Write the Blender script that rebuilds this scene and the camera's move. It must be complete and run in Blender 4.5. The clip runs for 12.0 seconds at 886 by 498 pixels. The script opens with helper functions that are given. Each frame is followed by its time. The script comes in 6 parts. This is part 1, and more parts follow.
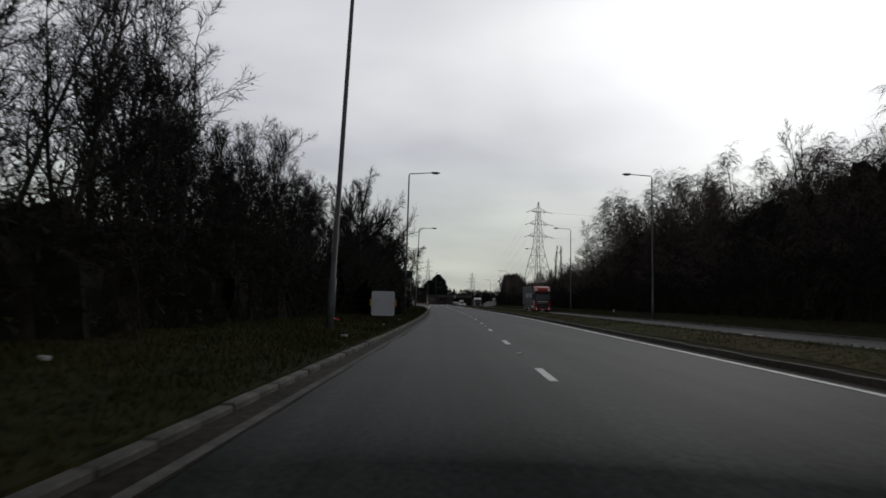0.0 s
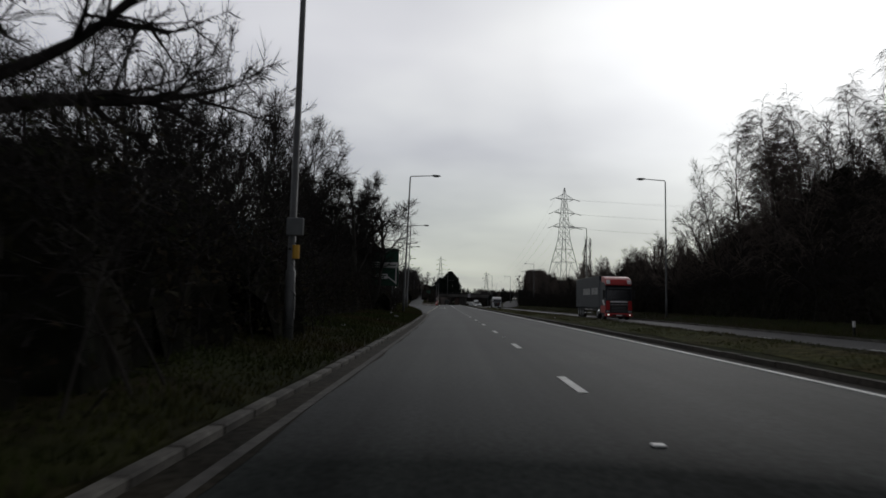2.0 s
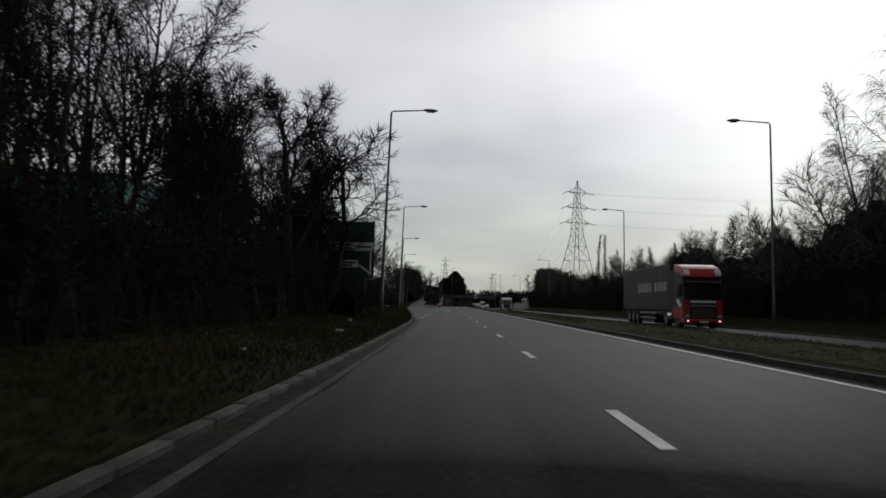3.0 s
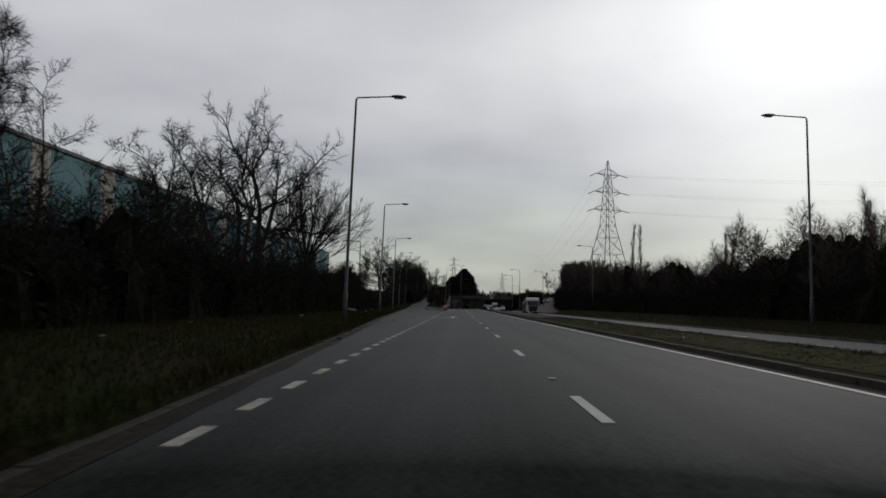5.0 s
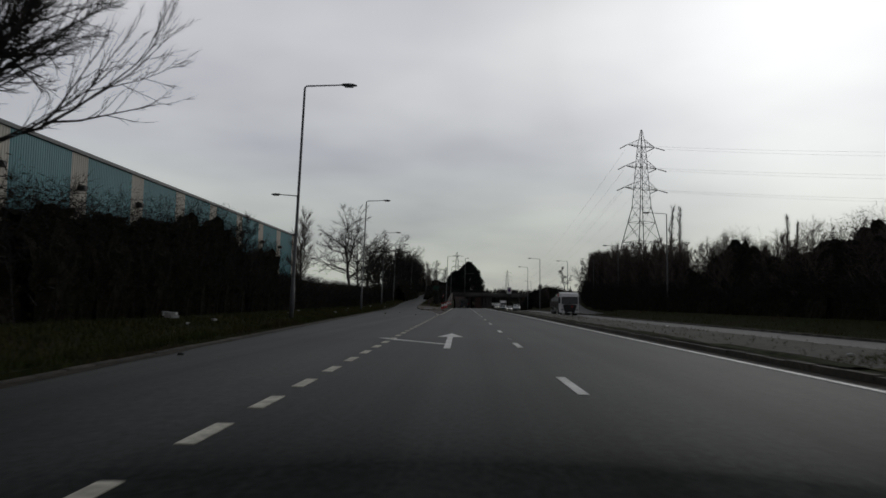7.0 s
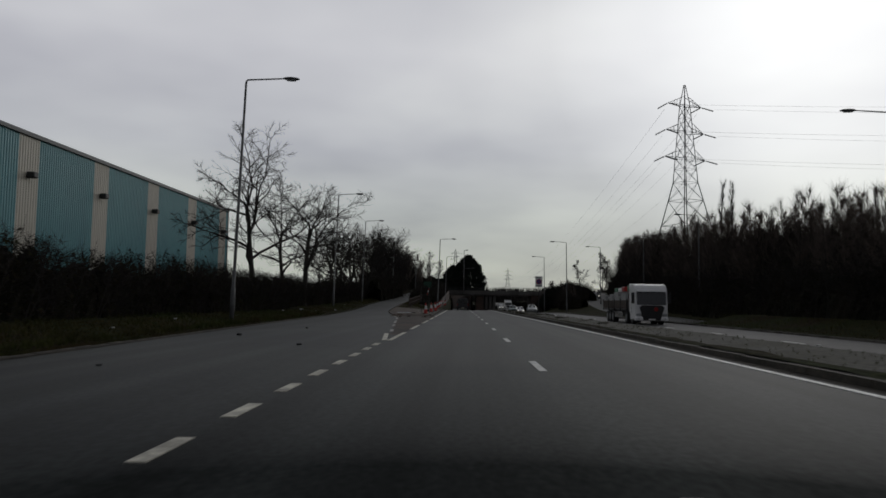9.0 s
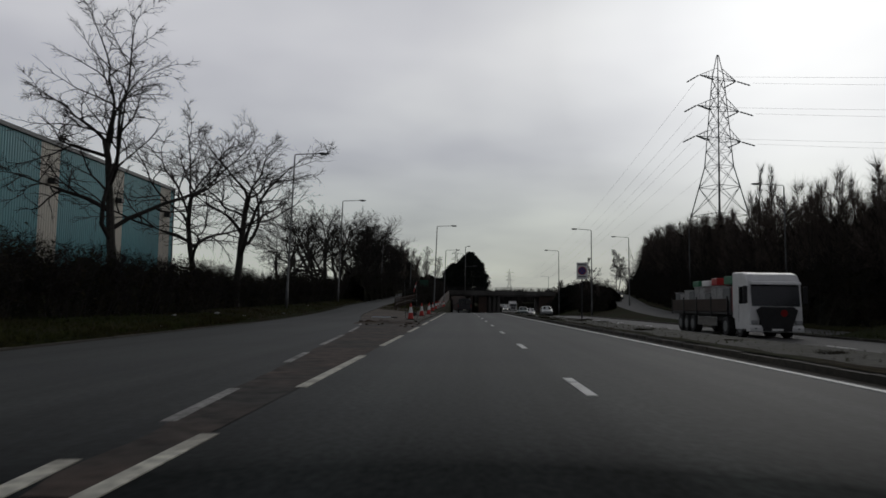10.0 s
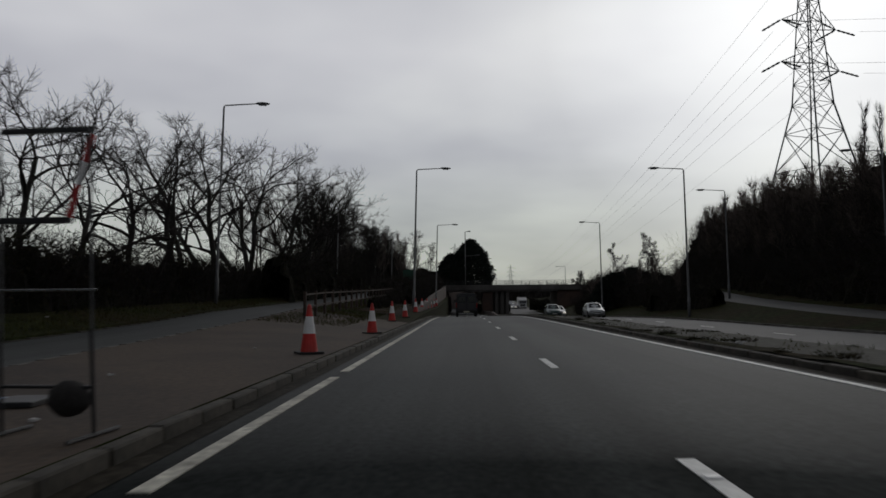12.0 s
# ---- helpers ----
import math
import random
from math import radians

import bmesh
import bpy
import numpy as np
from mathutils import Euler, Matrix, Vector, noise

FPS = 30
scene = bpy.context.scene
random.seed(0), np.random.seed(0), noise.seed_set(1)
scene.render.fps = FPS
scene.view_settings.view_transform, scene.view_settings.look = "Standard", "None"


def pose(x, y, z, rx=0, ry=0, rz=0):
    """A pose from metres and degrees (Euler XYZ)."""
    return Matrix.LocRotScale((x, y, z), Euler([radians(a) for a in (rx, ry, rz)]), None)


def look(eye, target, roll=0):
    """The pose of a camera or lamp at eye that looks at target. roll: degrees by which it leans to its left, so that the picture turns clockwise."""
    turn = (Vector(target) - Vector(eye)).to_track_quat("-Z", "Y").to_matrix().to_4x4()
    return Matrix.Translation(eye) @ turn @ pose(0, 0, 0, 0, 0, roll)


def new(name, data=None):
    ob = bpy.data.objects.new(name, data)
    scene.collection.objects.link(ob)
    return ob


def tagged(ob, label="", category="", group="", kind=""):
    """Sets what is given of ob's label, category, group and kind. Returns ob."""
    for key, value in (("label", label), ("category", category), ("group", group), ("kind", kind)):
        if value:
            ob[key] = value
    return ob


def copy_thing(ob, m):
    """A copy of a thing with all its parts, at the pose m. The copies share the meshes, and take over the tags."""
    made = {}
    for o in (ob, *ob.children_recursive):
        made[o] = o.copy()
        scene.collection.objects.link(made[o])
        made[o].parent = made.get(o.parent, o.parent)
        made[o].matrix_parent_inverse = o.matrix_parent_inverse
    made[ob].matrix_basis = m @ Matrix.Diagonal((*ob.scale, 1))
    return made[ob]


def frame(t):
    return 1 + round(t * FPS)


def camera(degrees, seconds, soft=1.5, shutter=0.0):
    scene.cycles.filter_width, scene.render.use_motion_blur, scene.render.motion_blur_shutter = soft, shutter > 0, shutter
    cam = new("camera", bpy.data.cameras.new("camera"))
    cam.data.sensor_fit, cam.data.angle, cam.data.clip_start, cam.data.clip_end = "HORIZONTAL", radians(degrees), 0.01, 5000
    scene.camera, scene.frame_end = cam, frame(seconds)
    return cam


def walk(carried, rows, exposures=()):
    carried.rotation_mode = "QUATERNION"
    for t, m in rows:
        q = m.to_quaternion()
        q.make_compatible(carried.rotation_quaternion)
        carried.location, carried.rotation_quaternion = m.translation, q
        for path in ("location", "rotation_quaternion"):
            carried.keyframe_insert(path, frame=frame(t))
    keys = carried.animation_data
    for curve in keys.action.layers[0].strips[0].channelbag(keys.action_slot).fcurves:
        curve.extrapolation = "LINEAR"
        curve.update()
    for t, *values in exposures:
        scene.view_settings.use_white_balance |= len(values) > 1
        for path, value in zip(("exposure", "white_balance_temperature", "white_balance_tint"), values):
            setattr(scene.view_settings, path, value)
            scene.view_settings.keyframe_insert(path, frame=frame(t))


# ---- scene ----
cam = camera(62.5, 12.0, soft=1.6, shutter=0.12)
PATH = [
    (0, (-0.175, 0.726, 1.094), (-0.162, 2.721, 1.239), 1.2),
    (0.5, (0.165, 12.168, 1.063), (0.163, 14.163, 1.214), 1.0),
    (1, (0.394, 23.609, 1.095), (0.383, 25.603, 1.245), 1.2),
    (1.5, (0.519, 35.069, 1.219), (0.498, 37.064, 1.37), 1.4),
    (2, (0.677, 46.515, 1.144), (0.653, 48.51, 1.288), 1.3),
    (2.5, (0.725, 57.702, 1.105), (0.694, 59.696, 1.256), 1.8),
    (3, (0.834, 68.453, 1.071), (0.796, 70.447, 1.219), 1.2),
    (5, (0.65, 113.508, 1.095), (0.588, 115.501, 1.247), 1.1),
    (5.5, (0.531, 123.917, 1.072), (0.462, 125.91, 1.224), 1.2),
    (6, (0.432, 135.144, 1.086), (0.358, 137.137, 1.242), 0.8),
    (6.5, (0.338, 146.124, 1.058), (0.266, 148.117, 1.208), 0.6),
    (7, (0.175, 156.861, 1.055), (0.104, 158.854, 1.202), 1.1),
    (9, (0.01, 200.968, 1.107), (-0.058, 202.962, 1.254), 0.9),
    (9.5, (-0.16, 211.777, 1.077), (-0.232, 213.77, 1.223), 1.0),
    (10, (-0.267, 222.59, 1.037), (-0.337, 224.583, 1.188), 0.9),
    (10.5, (-0.363, 233.25, 1.061), (-0.424, 235.243, 1.21), 0.6),
    (11, (-0.406, 243.632, 1.028), (-0.468, 245.626, 1.173), 0.2),
    (11.5, (-0.451, 253.599, 1.134), (-0.519, 255.592, 1.286), -0.4),
    (12, (-0.616, 263.877, 1.114), (-0.683, 265.87, 1.26), -0.4),
]
walk(cam, [(t, look(eye, target, roll)) for t, eye, target, roll in PATH], exposures=[(0, -0.9), (3, -0.9), (5, -1.1), (7, -1.15), (12, -1.15)])

# ---- world, sun and exposure ----
world = bpy.data.worlds.new("overcast_sky")
scene.world = world
world.use_nodes = True
wn, wl = world.node_tree.nodes, world.node_tree.links
wn.clear()


def wnode(kind, **sets):
    n = wn.new(kind)
    for k, v in sets.items():
        n.inputs[k].default_value = v
    return n


SUN_DIR = Vector((0.50, 1.0, 0.40)).normalized()
w_out = wn.new("ShaderNodeOutputWorld")
w_bg = wnode("ShaderNodeBackground", Strength=2.0)
w_sky = wn.new("ShaderNodeTexSky")
w_sky.sky_type, w_sky.sun_disc = "NISHITA", False
w_sky.sun_elevation = math.asin(SUN_DIR.z)
w_sky.sun_rotation = math.atan2(SUN_DIR.x, SUN_DIR.y)
w_co = wn.new("ShaderNodeTexCoord")
w_sep = wn.new("ShaderNodeSeparateXYZ")
wl.new(w_co.outputs["Generated"], w_sep.inputs[0])


def wmath(op, a, b):
    n = wn.new("ShaderNodeMath")
    n.operation = op
    for k, v in enumerate((a, b)):
        if isinstance(v, (int, float)):
            n.inputs[k].default_value = v
        else:
            wl.new(v, n.inputs[k])
    return n.outputs[0]


def wramp(value, stops):
    n = wn.new("ShaderNodeValToRGB")
    e = n.color_ramp.elements
    e[0].position, e[0].color = stops[0][0], (*stops[0][1], 1)
    e[1].position, e[1].color = stops[-1][0], (*stops[-1][1], 1)
    for pos, col in stops[1:-1]:
        e.new(pos).color = (*col, 1)
    wl.new(value, n.inputs[0])
    return n.outputs[0]


def wmix(kind, a, b, fac=1.0):
    n = wn.new("ShaderNodeMix")
    n.data_type, n.blend_type = "RGBA", kind
    n.inputs[0].default_value = fac
    for k, v in ((6, a), (7, b)):
        if isinstance(v, tuple):
            n.inputs[k].default_value = v
        else:
            wl.new(v, n.inputs[k])
    return n.outputs[2]


# cloud: palest low over the road ahead, dimmed overhead and behind to darken ground
w_flat = wn.new("ShaderNodeCombineXYZ")
w_el = wmath("ADD", wmath("MAXIMUM", w_sep.outputs["Z"], 0.0), 0.16)
wl.new(wmath("DIVIDE", w_sep.outputs["X"], w_el), w_flat.inputs[0])
wl.new(wmath("DIVIDE", w_sep.outputs["Y"], w_el), w_flat.inputs[1])
w_noise = wnode("ShaderNodeTexNoise", Scale=0.8, Detail=4.0, Roughness=0.45)
wl.new(w_flat.outputs[0], w_noise.inputs["Vector"])
w_cloud = wramp(w_noise.outputs["Fac"], [(0.30, (0.72, 0.72, 0.77)), (0.5, (0.96, 0.96, 0.975)), (0.70, (1.18, 1.18, 1.15))])
w_height = wramp(w_sep.outputs["Z"], [(0.0, (0.46, 0.475, 0.43)), (0.05, (0.50, 0.515, 0.47)), (0.12, (0.50, 0.515, 0.505)), (0.2, (0.56, 0.565, 0.59)), (0.33, (0.68, 0.672, 0.70)), (0.45, (0.60, 0.595, 0.63)), (0.7, (0.32, 0.32, 0.335)), (1.0, (0.20, 0.20, 0.21))])
w_ahead = wramp(wmath("ADD", wmath("MULTIPLY", w_sep.outputs["Y"], 0.5), 0.5), [(0.1, (0.42, 0.42, 0.44)), (0.6, (0.56, 0.56, 0.58)), (0.88, (1.0, 1.0, 1.0))])
w_deck = wmix("MULTIPLY", wmix("MULTIPLY", w_cloud, w_height), w_ahead)
# the sun's glow behind the cloud
w_dot = wn.new("ShaderNodeVectorMath")
w_dot.operation = "DOT_PRODUCT"
w_dot.inputs[1].default_value = SUN_DIR
wl.new(w_co.outputs["Generated"], w_dot.inputs[0])
w_glow = wramp(w_dot.outputs["Value"], [(0.90, (0.0, 0.0, 0.0)), (0.945, (0.08, 0.08, 0.075)), (0.98, (0.30, 0.30, 0.29)), (1.0, (0.50, 0.50, 0.48))])
w_deck = wmix("ADD", w_deck, w_glow)
w_deck = wmix("ADD", w_deck, wmix("MULTIPLY", w_sky.outputs[0], (0.002, 0.002, 0.002, 1)))
w_deck = wmix("MULTIPLY", w_deck, (0.98, 1.0, 0.995, 1))
wl.new(w_deck, w_bg.inputs["Color"])
wl.new(w_bg.outputs[0], w_out.inputs[0])

sun_data = bpy.data.lights.new("sun", "SUN")
sun_data.energy, sun_data.angle, sun_data.color = 0.5, radians(25), (1.0, 0.97, 0.93)
sun = new("sun", sun_data)
sun.matrix_world = look(SUN_DIR * 100, (0, 0, 0))


# ---- materials ----
def material(name, base, rough=0.8, metal=0.0, vary=0.25, grain=8.0, broad=0.6, bump=0.15, tint=None, spec=0.5, streak=0.0, rnd=0.0, along=0.0, sheen=None):
    """A surface with a fine grain and broad stains; tint is the colour of the stains."""
    m = bpy.data.materials.new(name)
    m.use_nodes = True
    n, l = m.node_tree.nodes, m.node_tree.links
    b = n["Principled BSDF"]
    b.inputs["Roughness"].default_value, b.inputs["Metallic"].default_value = rough, metal
    b.inputs["Specular IOR Level"].default_value = spec
    co = n.new("ShaderNodeTexCoord")
    mp = n.new("ShaderNodeMapping")
    if streak:
        mp.inputs["Scale"].default_value = (1, 1, streak)
    l.new(co.outputs["Object"], mp.inputs[0])
    fine = n.new("ShaderNodeTexNoise")
    fine.inputs["Scale"].default_value, fine.inputs["Detail"].default_value = grain, 4
    wide = n.new("ShaderNodeTexNoise")
    wide.inputs["Scale"].default_value, wide.inputs["Detail"].default_value = broad, 3
    l.new(mp.outputs[0], fine.inputs["Vector"])
    l.new(mp.outputs[0], wide.inputs["Vector"])
    ramp = n.new("ShaderNodeMapRange")
    for k, v in ((1, 0.3), (2, 0.7), (3, 1 - vary), (4, 1 + vary)):
        ramp.inputs[k].default_value = v
    l.new(fine.outputs["Fac"], ramp.inputs[0])
    stain = n.new("ShaderNodeMapRange")
    for k, v in ((1, 0.4), (2, 0.65), (3, 0.0), (4, 1.0)):
        stain.inputs[k].default_value = v
    l.new(wide.outputs["Fac"], stain.inputs[0])
    mix = n.new("ShaderNodeMix")
    mix.data_type = "RGBA"
    tint = tint or tuple(c * (1 - 0.8 * vary) for c in base)
    mix.inputs[6].default_value, mix.inputs[7].default_value = (*base, 1), (*tint, 1)
    l.new(stain.outputs[0], mix.inputs[0])
    mul = n.new("ShaderNodeMix")
    mul.data_type, mul.blend_type = "RGBA", "MULTIPLY"
    mul.inputs[0].default_value = 1.0
    l.new(mix.outputs[2], mul.inputs[6])
    l.new(ramp.outputs[0], mul.inputs[7])
    last = mul.outputs[2]
    if rnd:
        info = n.new("ShaderNodeObjectInfo")
        rr = n.new("ShaderNodeMapRange")
        for k, v in ((1, 0.0), (2, 1.0), (3, 1 - rnd), (4, 1 + rnd)):
            rr.inputs[k].default_value = v
        l.new(info.outputs["Random"], rr.inputs[0])
        mul2 = n.new("ShaderNodeMix")
        mul2.data_type, mul2.blend_type = "RGBA", "MULTIPLY"
        mul2.inputs[0].default_value = 1.0
        l.new(last, mul2.inputs[6])
        l.new(rr.outputs[0], mul2.inputs[7])
        last = mul2.outputs[2]
    if along:
        mp2 = n.new("ShaderNodeMapping")
        mp2.inputs["Scale"].default_value = (1.0, 0.012, 1.0)
        l.new(co.outputs["Object"], mp2.inputs[0])
        tracks = n.new("ShaderNodeTexNoise")
        tracks.inputs["Scale"].default_value, tracks.inputs["Detail"].default_value = 0.9, 4
        l.new(mp2.outputs[0], tracks.inputs["Vector"])
        tr = n.new("ShaderNodeMapRange")
        for k, v in ((1, 0.36), (2, 0.64), (3, 1 - along * 0.5), (4, 1 + along * 0.4)):
            tr.inputs[k].default_value = v
        l.new(tracks.outputs["Fac"], tr.inputs[0])
        mul3 = n.new("ShaderNodeMix")
        mul3.data_type, mul3.blend_type = "RGBA", "MULTIPLY"
        mul3.inputs[0].default_value = 1.0
        l.new(last, mul3.inputs[6])
        l.new(tr.outputs[0], mul3.inputs[7])
        last = mul3.outputs[2]
    l.new(last, b.inputs["Base Color"])
    if sheen:
        lw = n.new("ShaderNodeLayerWeight")
        lw.inputs["Blend"].default_value = 0.5
        sh = n.new("ShaderNodeMapRange")
        for k, v in ((1, 0.79), (2, 0.975), (3, sheen[0]), (4, sheen[1])):
            sh.inputs[k].default_value = v
        l.new(lw.outputs["Facing"], sh.inputs[0])
        l.new(sh.outputs[0], b.inputs["Specular IOR Level"])
    if bump:
        bp = n.new("ShaderNodeBump")
        bp.inputs["Strength"].default_value, bp.inputs["Distance"].default_value = bump, 0.02
        l.new(fine.outputs["Fac"], bp.inputs["Height"])
        l.new(bp.outputs[0], b.inputs["Normal"])
    return m


def glow(name, colour, strength):
    m = bpy.data.materials.new(name)
    m.use_nodes = True
    b = m.node_tree.nodes["Principled BSDF"]
    b.inputs["Base Color"].default_value = (*colour, 1)
    b.inputs["Emission Color"].default_value, b.inputs["Emission Strength"].default_value = (*colour, 1), strength
    return m


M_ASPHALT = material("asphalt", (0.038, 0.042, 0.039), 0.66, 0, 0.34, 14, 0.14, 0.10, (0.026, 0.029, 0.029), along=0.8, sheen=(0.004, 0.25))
M_ASPHALT_RAMP = material("ramp_asphalt", (0.045, 0.046, 0.044), 0.75, 0, 0.25, 22, 0.3, 0.3, (0.034, 0.034, 0.032))
M_ASPHALT_OLD = material("worn_asphalt", (0.105, 0.103, 0.098), 0.7, 0, 0.25, 22, 0.3, 0.3, (0.092, 0.090, 0.086), sheen=(0.10, 0.40))
M_GORE = material("red_worn_surface", (0.070, 0.050, 0.040), 0.85, 0, 0.6, 3.2, 0.5, 0.9, (0.036, 0.033, 0.029), spec=0.2)
M_PAVING = material("dirty_concrete", (0.062, 0.040, 0.023), 0.9, 0, 0.35, 12, 0.35, 0.4, (0.036, 0.023, 0.014))
M_KERB = material("kerb_stone", (0.105, 0.098, 0.084), 0.85, 0, 0.45, 14, 0.9, 0.3, (0.040, 0.036, 0.029), rnd=0.35)
M_KERB_DIRTY = material("muddy_kerb_stone", (0.055, 0.048, 0.037), 0.9, 0, 0.4, 12, 0.5, 0.4, (0.030, 0.027, 0.020), rnd=0.3)
M_GUTTER = material("gutter_silt", (0.046, 0.041, 0.032), 0.9, 0, 0.45, 9, 0.6, 0.4, (0.028, 0.026, 0.021), sheen=(0.02, 0.16))
M_PAINT = material("road_paint", (0.80, 0.80, 0.76), 0.6, 0, 0.14, 18, 1.2, 0.2, (0.60, 0.60, 0.56))
M_PAINT_ROAD = material("dirty_cream_road_paint", (0.62, 0.60, 0.50), 0.7, 0, 0.35, 9, 1.6, 0.3, (0.36, 0.34, 0.28))
M_PAINT_WORN = material("worn_road_paint", (0.30, 0.29, 0.27), 0.75, 0, 0.5, 14, 0.8, 0.2, (0.13, 0.13, 0.12))
M_PAINT_GHOST = material("almost_worn_off_paint", (0.075, 0.070, 0.062), 0.85, 0, 0.5, 7, 0.9, 0.2, (0.040, 0.037, 0.032))
M_SOIL = material("grassy_soil", (0.021, 0.026, 0.008), 1.0, 0, 0.5, 3.5, 0.25, 0.6, (0.026, 0.020, 0.009), spec=0.05)
M_GRASS = material("winter_grass", (0.041, 0.054, 0.012), 0.9, 0, 0.4, 1.5, 0.2, 0.0, (0.056, 0.044, 0.016), rnd=0.1, spec=0.15)
M_STRAW = material("straw_grass", (0.060, 0.068, 0.020), 0.9, 0, 0.4, 1.2, 0.12, 0.0, (0.076, 0.062, 0.023), rnd=0.1, spec=0.15)
M_TURF = material("reserve_turf", (0.050, 0.056, 0.017), 1.0, 0, 0.5, 3.0, 0.2, 0.6, (0.060, 0.048, 0.019), spec=0.05)
M_BARK = material("bark", (0.036, 0.031, 0.027), 0.95, 0, 0.4, 10, 1.0, 0.5, (0.032, 0.032, 0.024))
M_TWIG = material("twigs", (0.038, 0.034, 0.031), 0.9, 0, 0.3, 2, 0.4, 0.0, (0.026, 0.023, 0.021), rnd=0.15, spec=0.1)
M_BIRCH_TWIG = material("birch_twigs", (0.120, 0.098, 0.084), 0.9, 0, 0.3, 2, 0.4, 0.0, (0.080, 0.066, 0.060), rnd=0.15, spec=0.1)
# scrub heaps: the shade inside a thicket is put into this dark base colour
M_SCRUB_SHADE = material("scrub_inner_shade", (0.016, 0.017, 0.012), 1.0, 0, 0.5, 3, 0.5, 0.6, (0.020, 0.018, 0.013), rnd=0.15, spec=0.05)
M_LEAF = material("dark_leaves", (0.026, 0.029, 0.014), 0.9, 0, 0.4, 3, 0.6, 0.0, (0.032, 0.023, 0.014), rnd=0.2, spec=0.1)
M_CEDAR = material("cedar_needles", (0.016, 0.021, 0.016), 0.9, 0, 0.4, 2, 0.4, 0.0, (0.010, 0.014, 0.011), spec=0.1)
M_STEEL = material("galvanised_steel", (0.12, 0.125, 0.125), 0.6, 0.3, 0.2, 6, 0.8, 0.1, (0.08, 0.08, 0.08))
M_PYLON = material("weathered_steel_lattice", (0.13, 0.14, 0.145), 0.6, 0.3, 0.2, 4, 0.3, 0.0)
M_LAMP = material("lamp_housing", (0.09, 0.09, 0.09), 0.5, 0.2, 0.15, 10, 2, 0.0)
M_LENS = material("lamp_lens", (0.35, 0.36, 0.36), 0.25, 0, 0.1, 10, 2, 0.0)
M_DARKMETAL = material("black_painted_steel", (0.022, 0.022, 0.023), 0.5, 0.2, 0.2, 10, 2, 0.1)
M_CONCRETE = material("bridge_concrete", (0.10, 0.095, 0.088), 0.9, 0, 0.25, 5, 0.25, 0.3, (0.055, 0.05, 0.046), streak=0.3)
M_BRICK = material("brown_retaining_wall", (0.070, 0.043, 0.032), 0.9, 0, 0.35, 6, 0.4, 0.4, (0.045, 0.032, 0.027))
M_BRACKEN = material("dead_bracken", (0.036, 0.024, 0.015), 1.0, 0, 0.5, 4.0, 0.4, 0.8, (0.022, 0.017, 0.011), spec=0.05)
M_STONY = material("stony_reserve", (0.060, 0.058, 0.046), 0.95, 0, 0.45, 7, 0.4, 0.6, (0.040, 0.038, 0.022))
M_TEAL = material("teal_cladding", (0.075, 0.285, 0.315), 0.45, 0.0, 0.08, 3, 0.15, 0.05, (0.060, 0.24, 0.27), streak=0.2)
M_CREAM = material("cream_cladding", (0.58, 0.55, 0.46), 0.5, 0.0, 0.08, 3, 0.15, 0.05, (0.48, 0.45, 0.38), streak=0.2)
M_TRIM = material("dark_roof_trim", (0.03, 0.04, 0.045), 0.5, 0, 0.15, 3, 0.4, 0.0)
M_WHITE = material("white_plastic", (0.62, 0.64, 0.66), 0.5, 0, 0.06, 5, 1.0, 0.0, (0.52, 0.54, 0.56))
M_YELLOW = material("yellow_plastic", (0.65, 0.36, 0.03), 0.5, 0, 0.1, 5, 1.0, 0.0)
M_GREEN = material("green_sign_sheet", (0.008, 0.058, 0.032), 0.4, 0, 0.1, 4, 1.0, 0.0)
M_SIGNWHITE = material("white_sign_sheet", (0.80, 0.80, 0.78), 0.4, 0, 0.08, 5, 1.0, 0.0)
M_SIGNBLUE = material("blue_sign_sheet", (0.03, 0.05, 0.22), 0.4, 0, 0.1, 5, 1.0, 0.0)
M_PALEBLUE = material("faded_blue_sheet", (0.16, 0.30, 0.52), 0.4, 0, 0.1, 5, 1.0, 0.0)
M_SIGNRED = material("red_sign_sheet", (0.45, 0.03, 0.03), 0.4, 0, 0.1, 5, 1.0, 0.0)
M_GREYBACK = material("grey_sign_back", (0.16, 0.17, 0.17), 0.5, 0.3, 0.12, 5, 1.0, 0.0)
M_CONE = material("red_cone_plastic", (0.55, 0.03, 0.022), 0.5, 0, 0.15, 8, 2.0, 0.0, (0.40, 0.03, 0.02))
M_RUBBER = material("black_rubber", (0.018, 0.018, 0.018), 0.85, 0, 0.2, 12, 2.0, 0.1)
M_SANDBAG = material("dark_sandbag", (0.03, 0.028, 0.026), 0.95, 0, 0.3, 30, 2.0, 0.4)
M_VAN = material("dark_van_paint", (0.024, 0.025, 0.028), 0.45, 0.0, 0.12, 3, 0.8, 0.0, (0.034, 0.033, 0.033))
M_GLASS = material("dark_window_glass", (0.012, 0.014, 0.016), 0.08, 0, 0.1, 2, 0.5, 0.0)
M_RED = material("red_cab_paint", (0.42, 0.018, 0.018), 0.35, 0, 0.08, 3, 0.8, 0.0)
M_TRAILER = material("dark_blue_curtain", (0.014, 0.019, 0.028), 0.6, 0, 0.15, 3, 0.6, 0.05)
M_CABWHITE = material("white_cab_paint", (0.76, 0.76, 0.75), 0.35, 0, 0.06, 3, 0.8, 0.0)
M_SILVER = material("silver_car_paint", (0.34, 0.36, 0.36), 0.3, 0.5, 0.06, 3, 0.8, 0.0)
M_GREENCAR = material("dark_green_car_paint", (0.045, 0.075, 0.07), 0.3, 0.4, 0.06, 3, 0.8, 0.0)
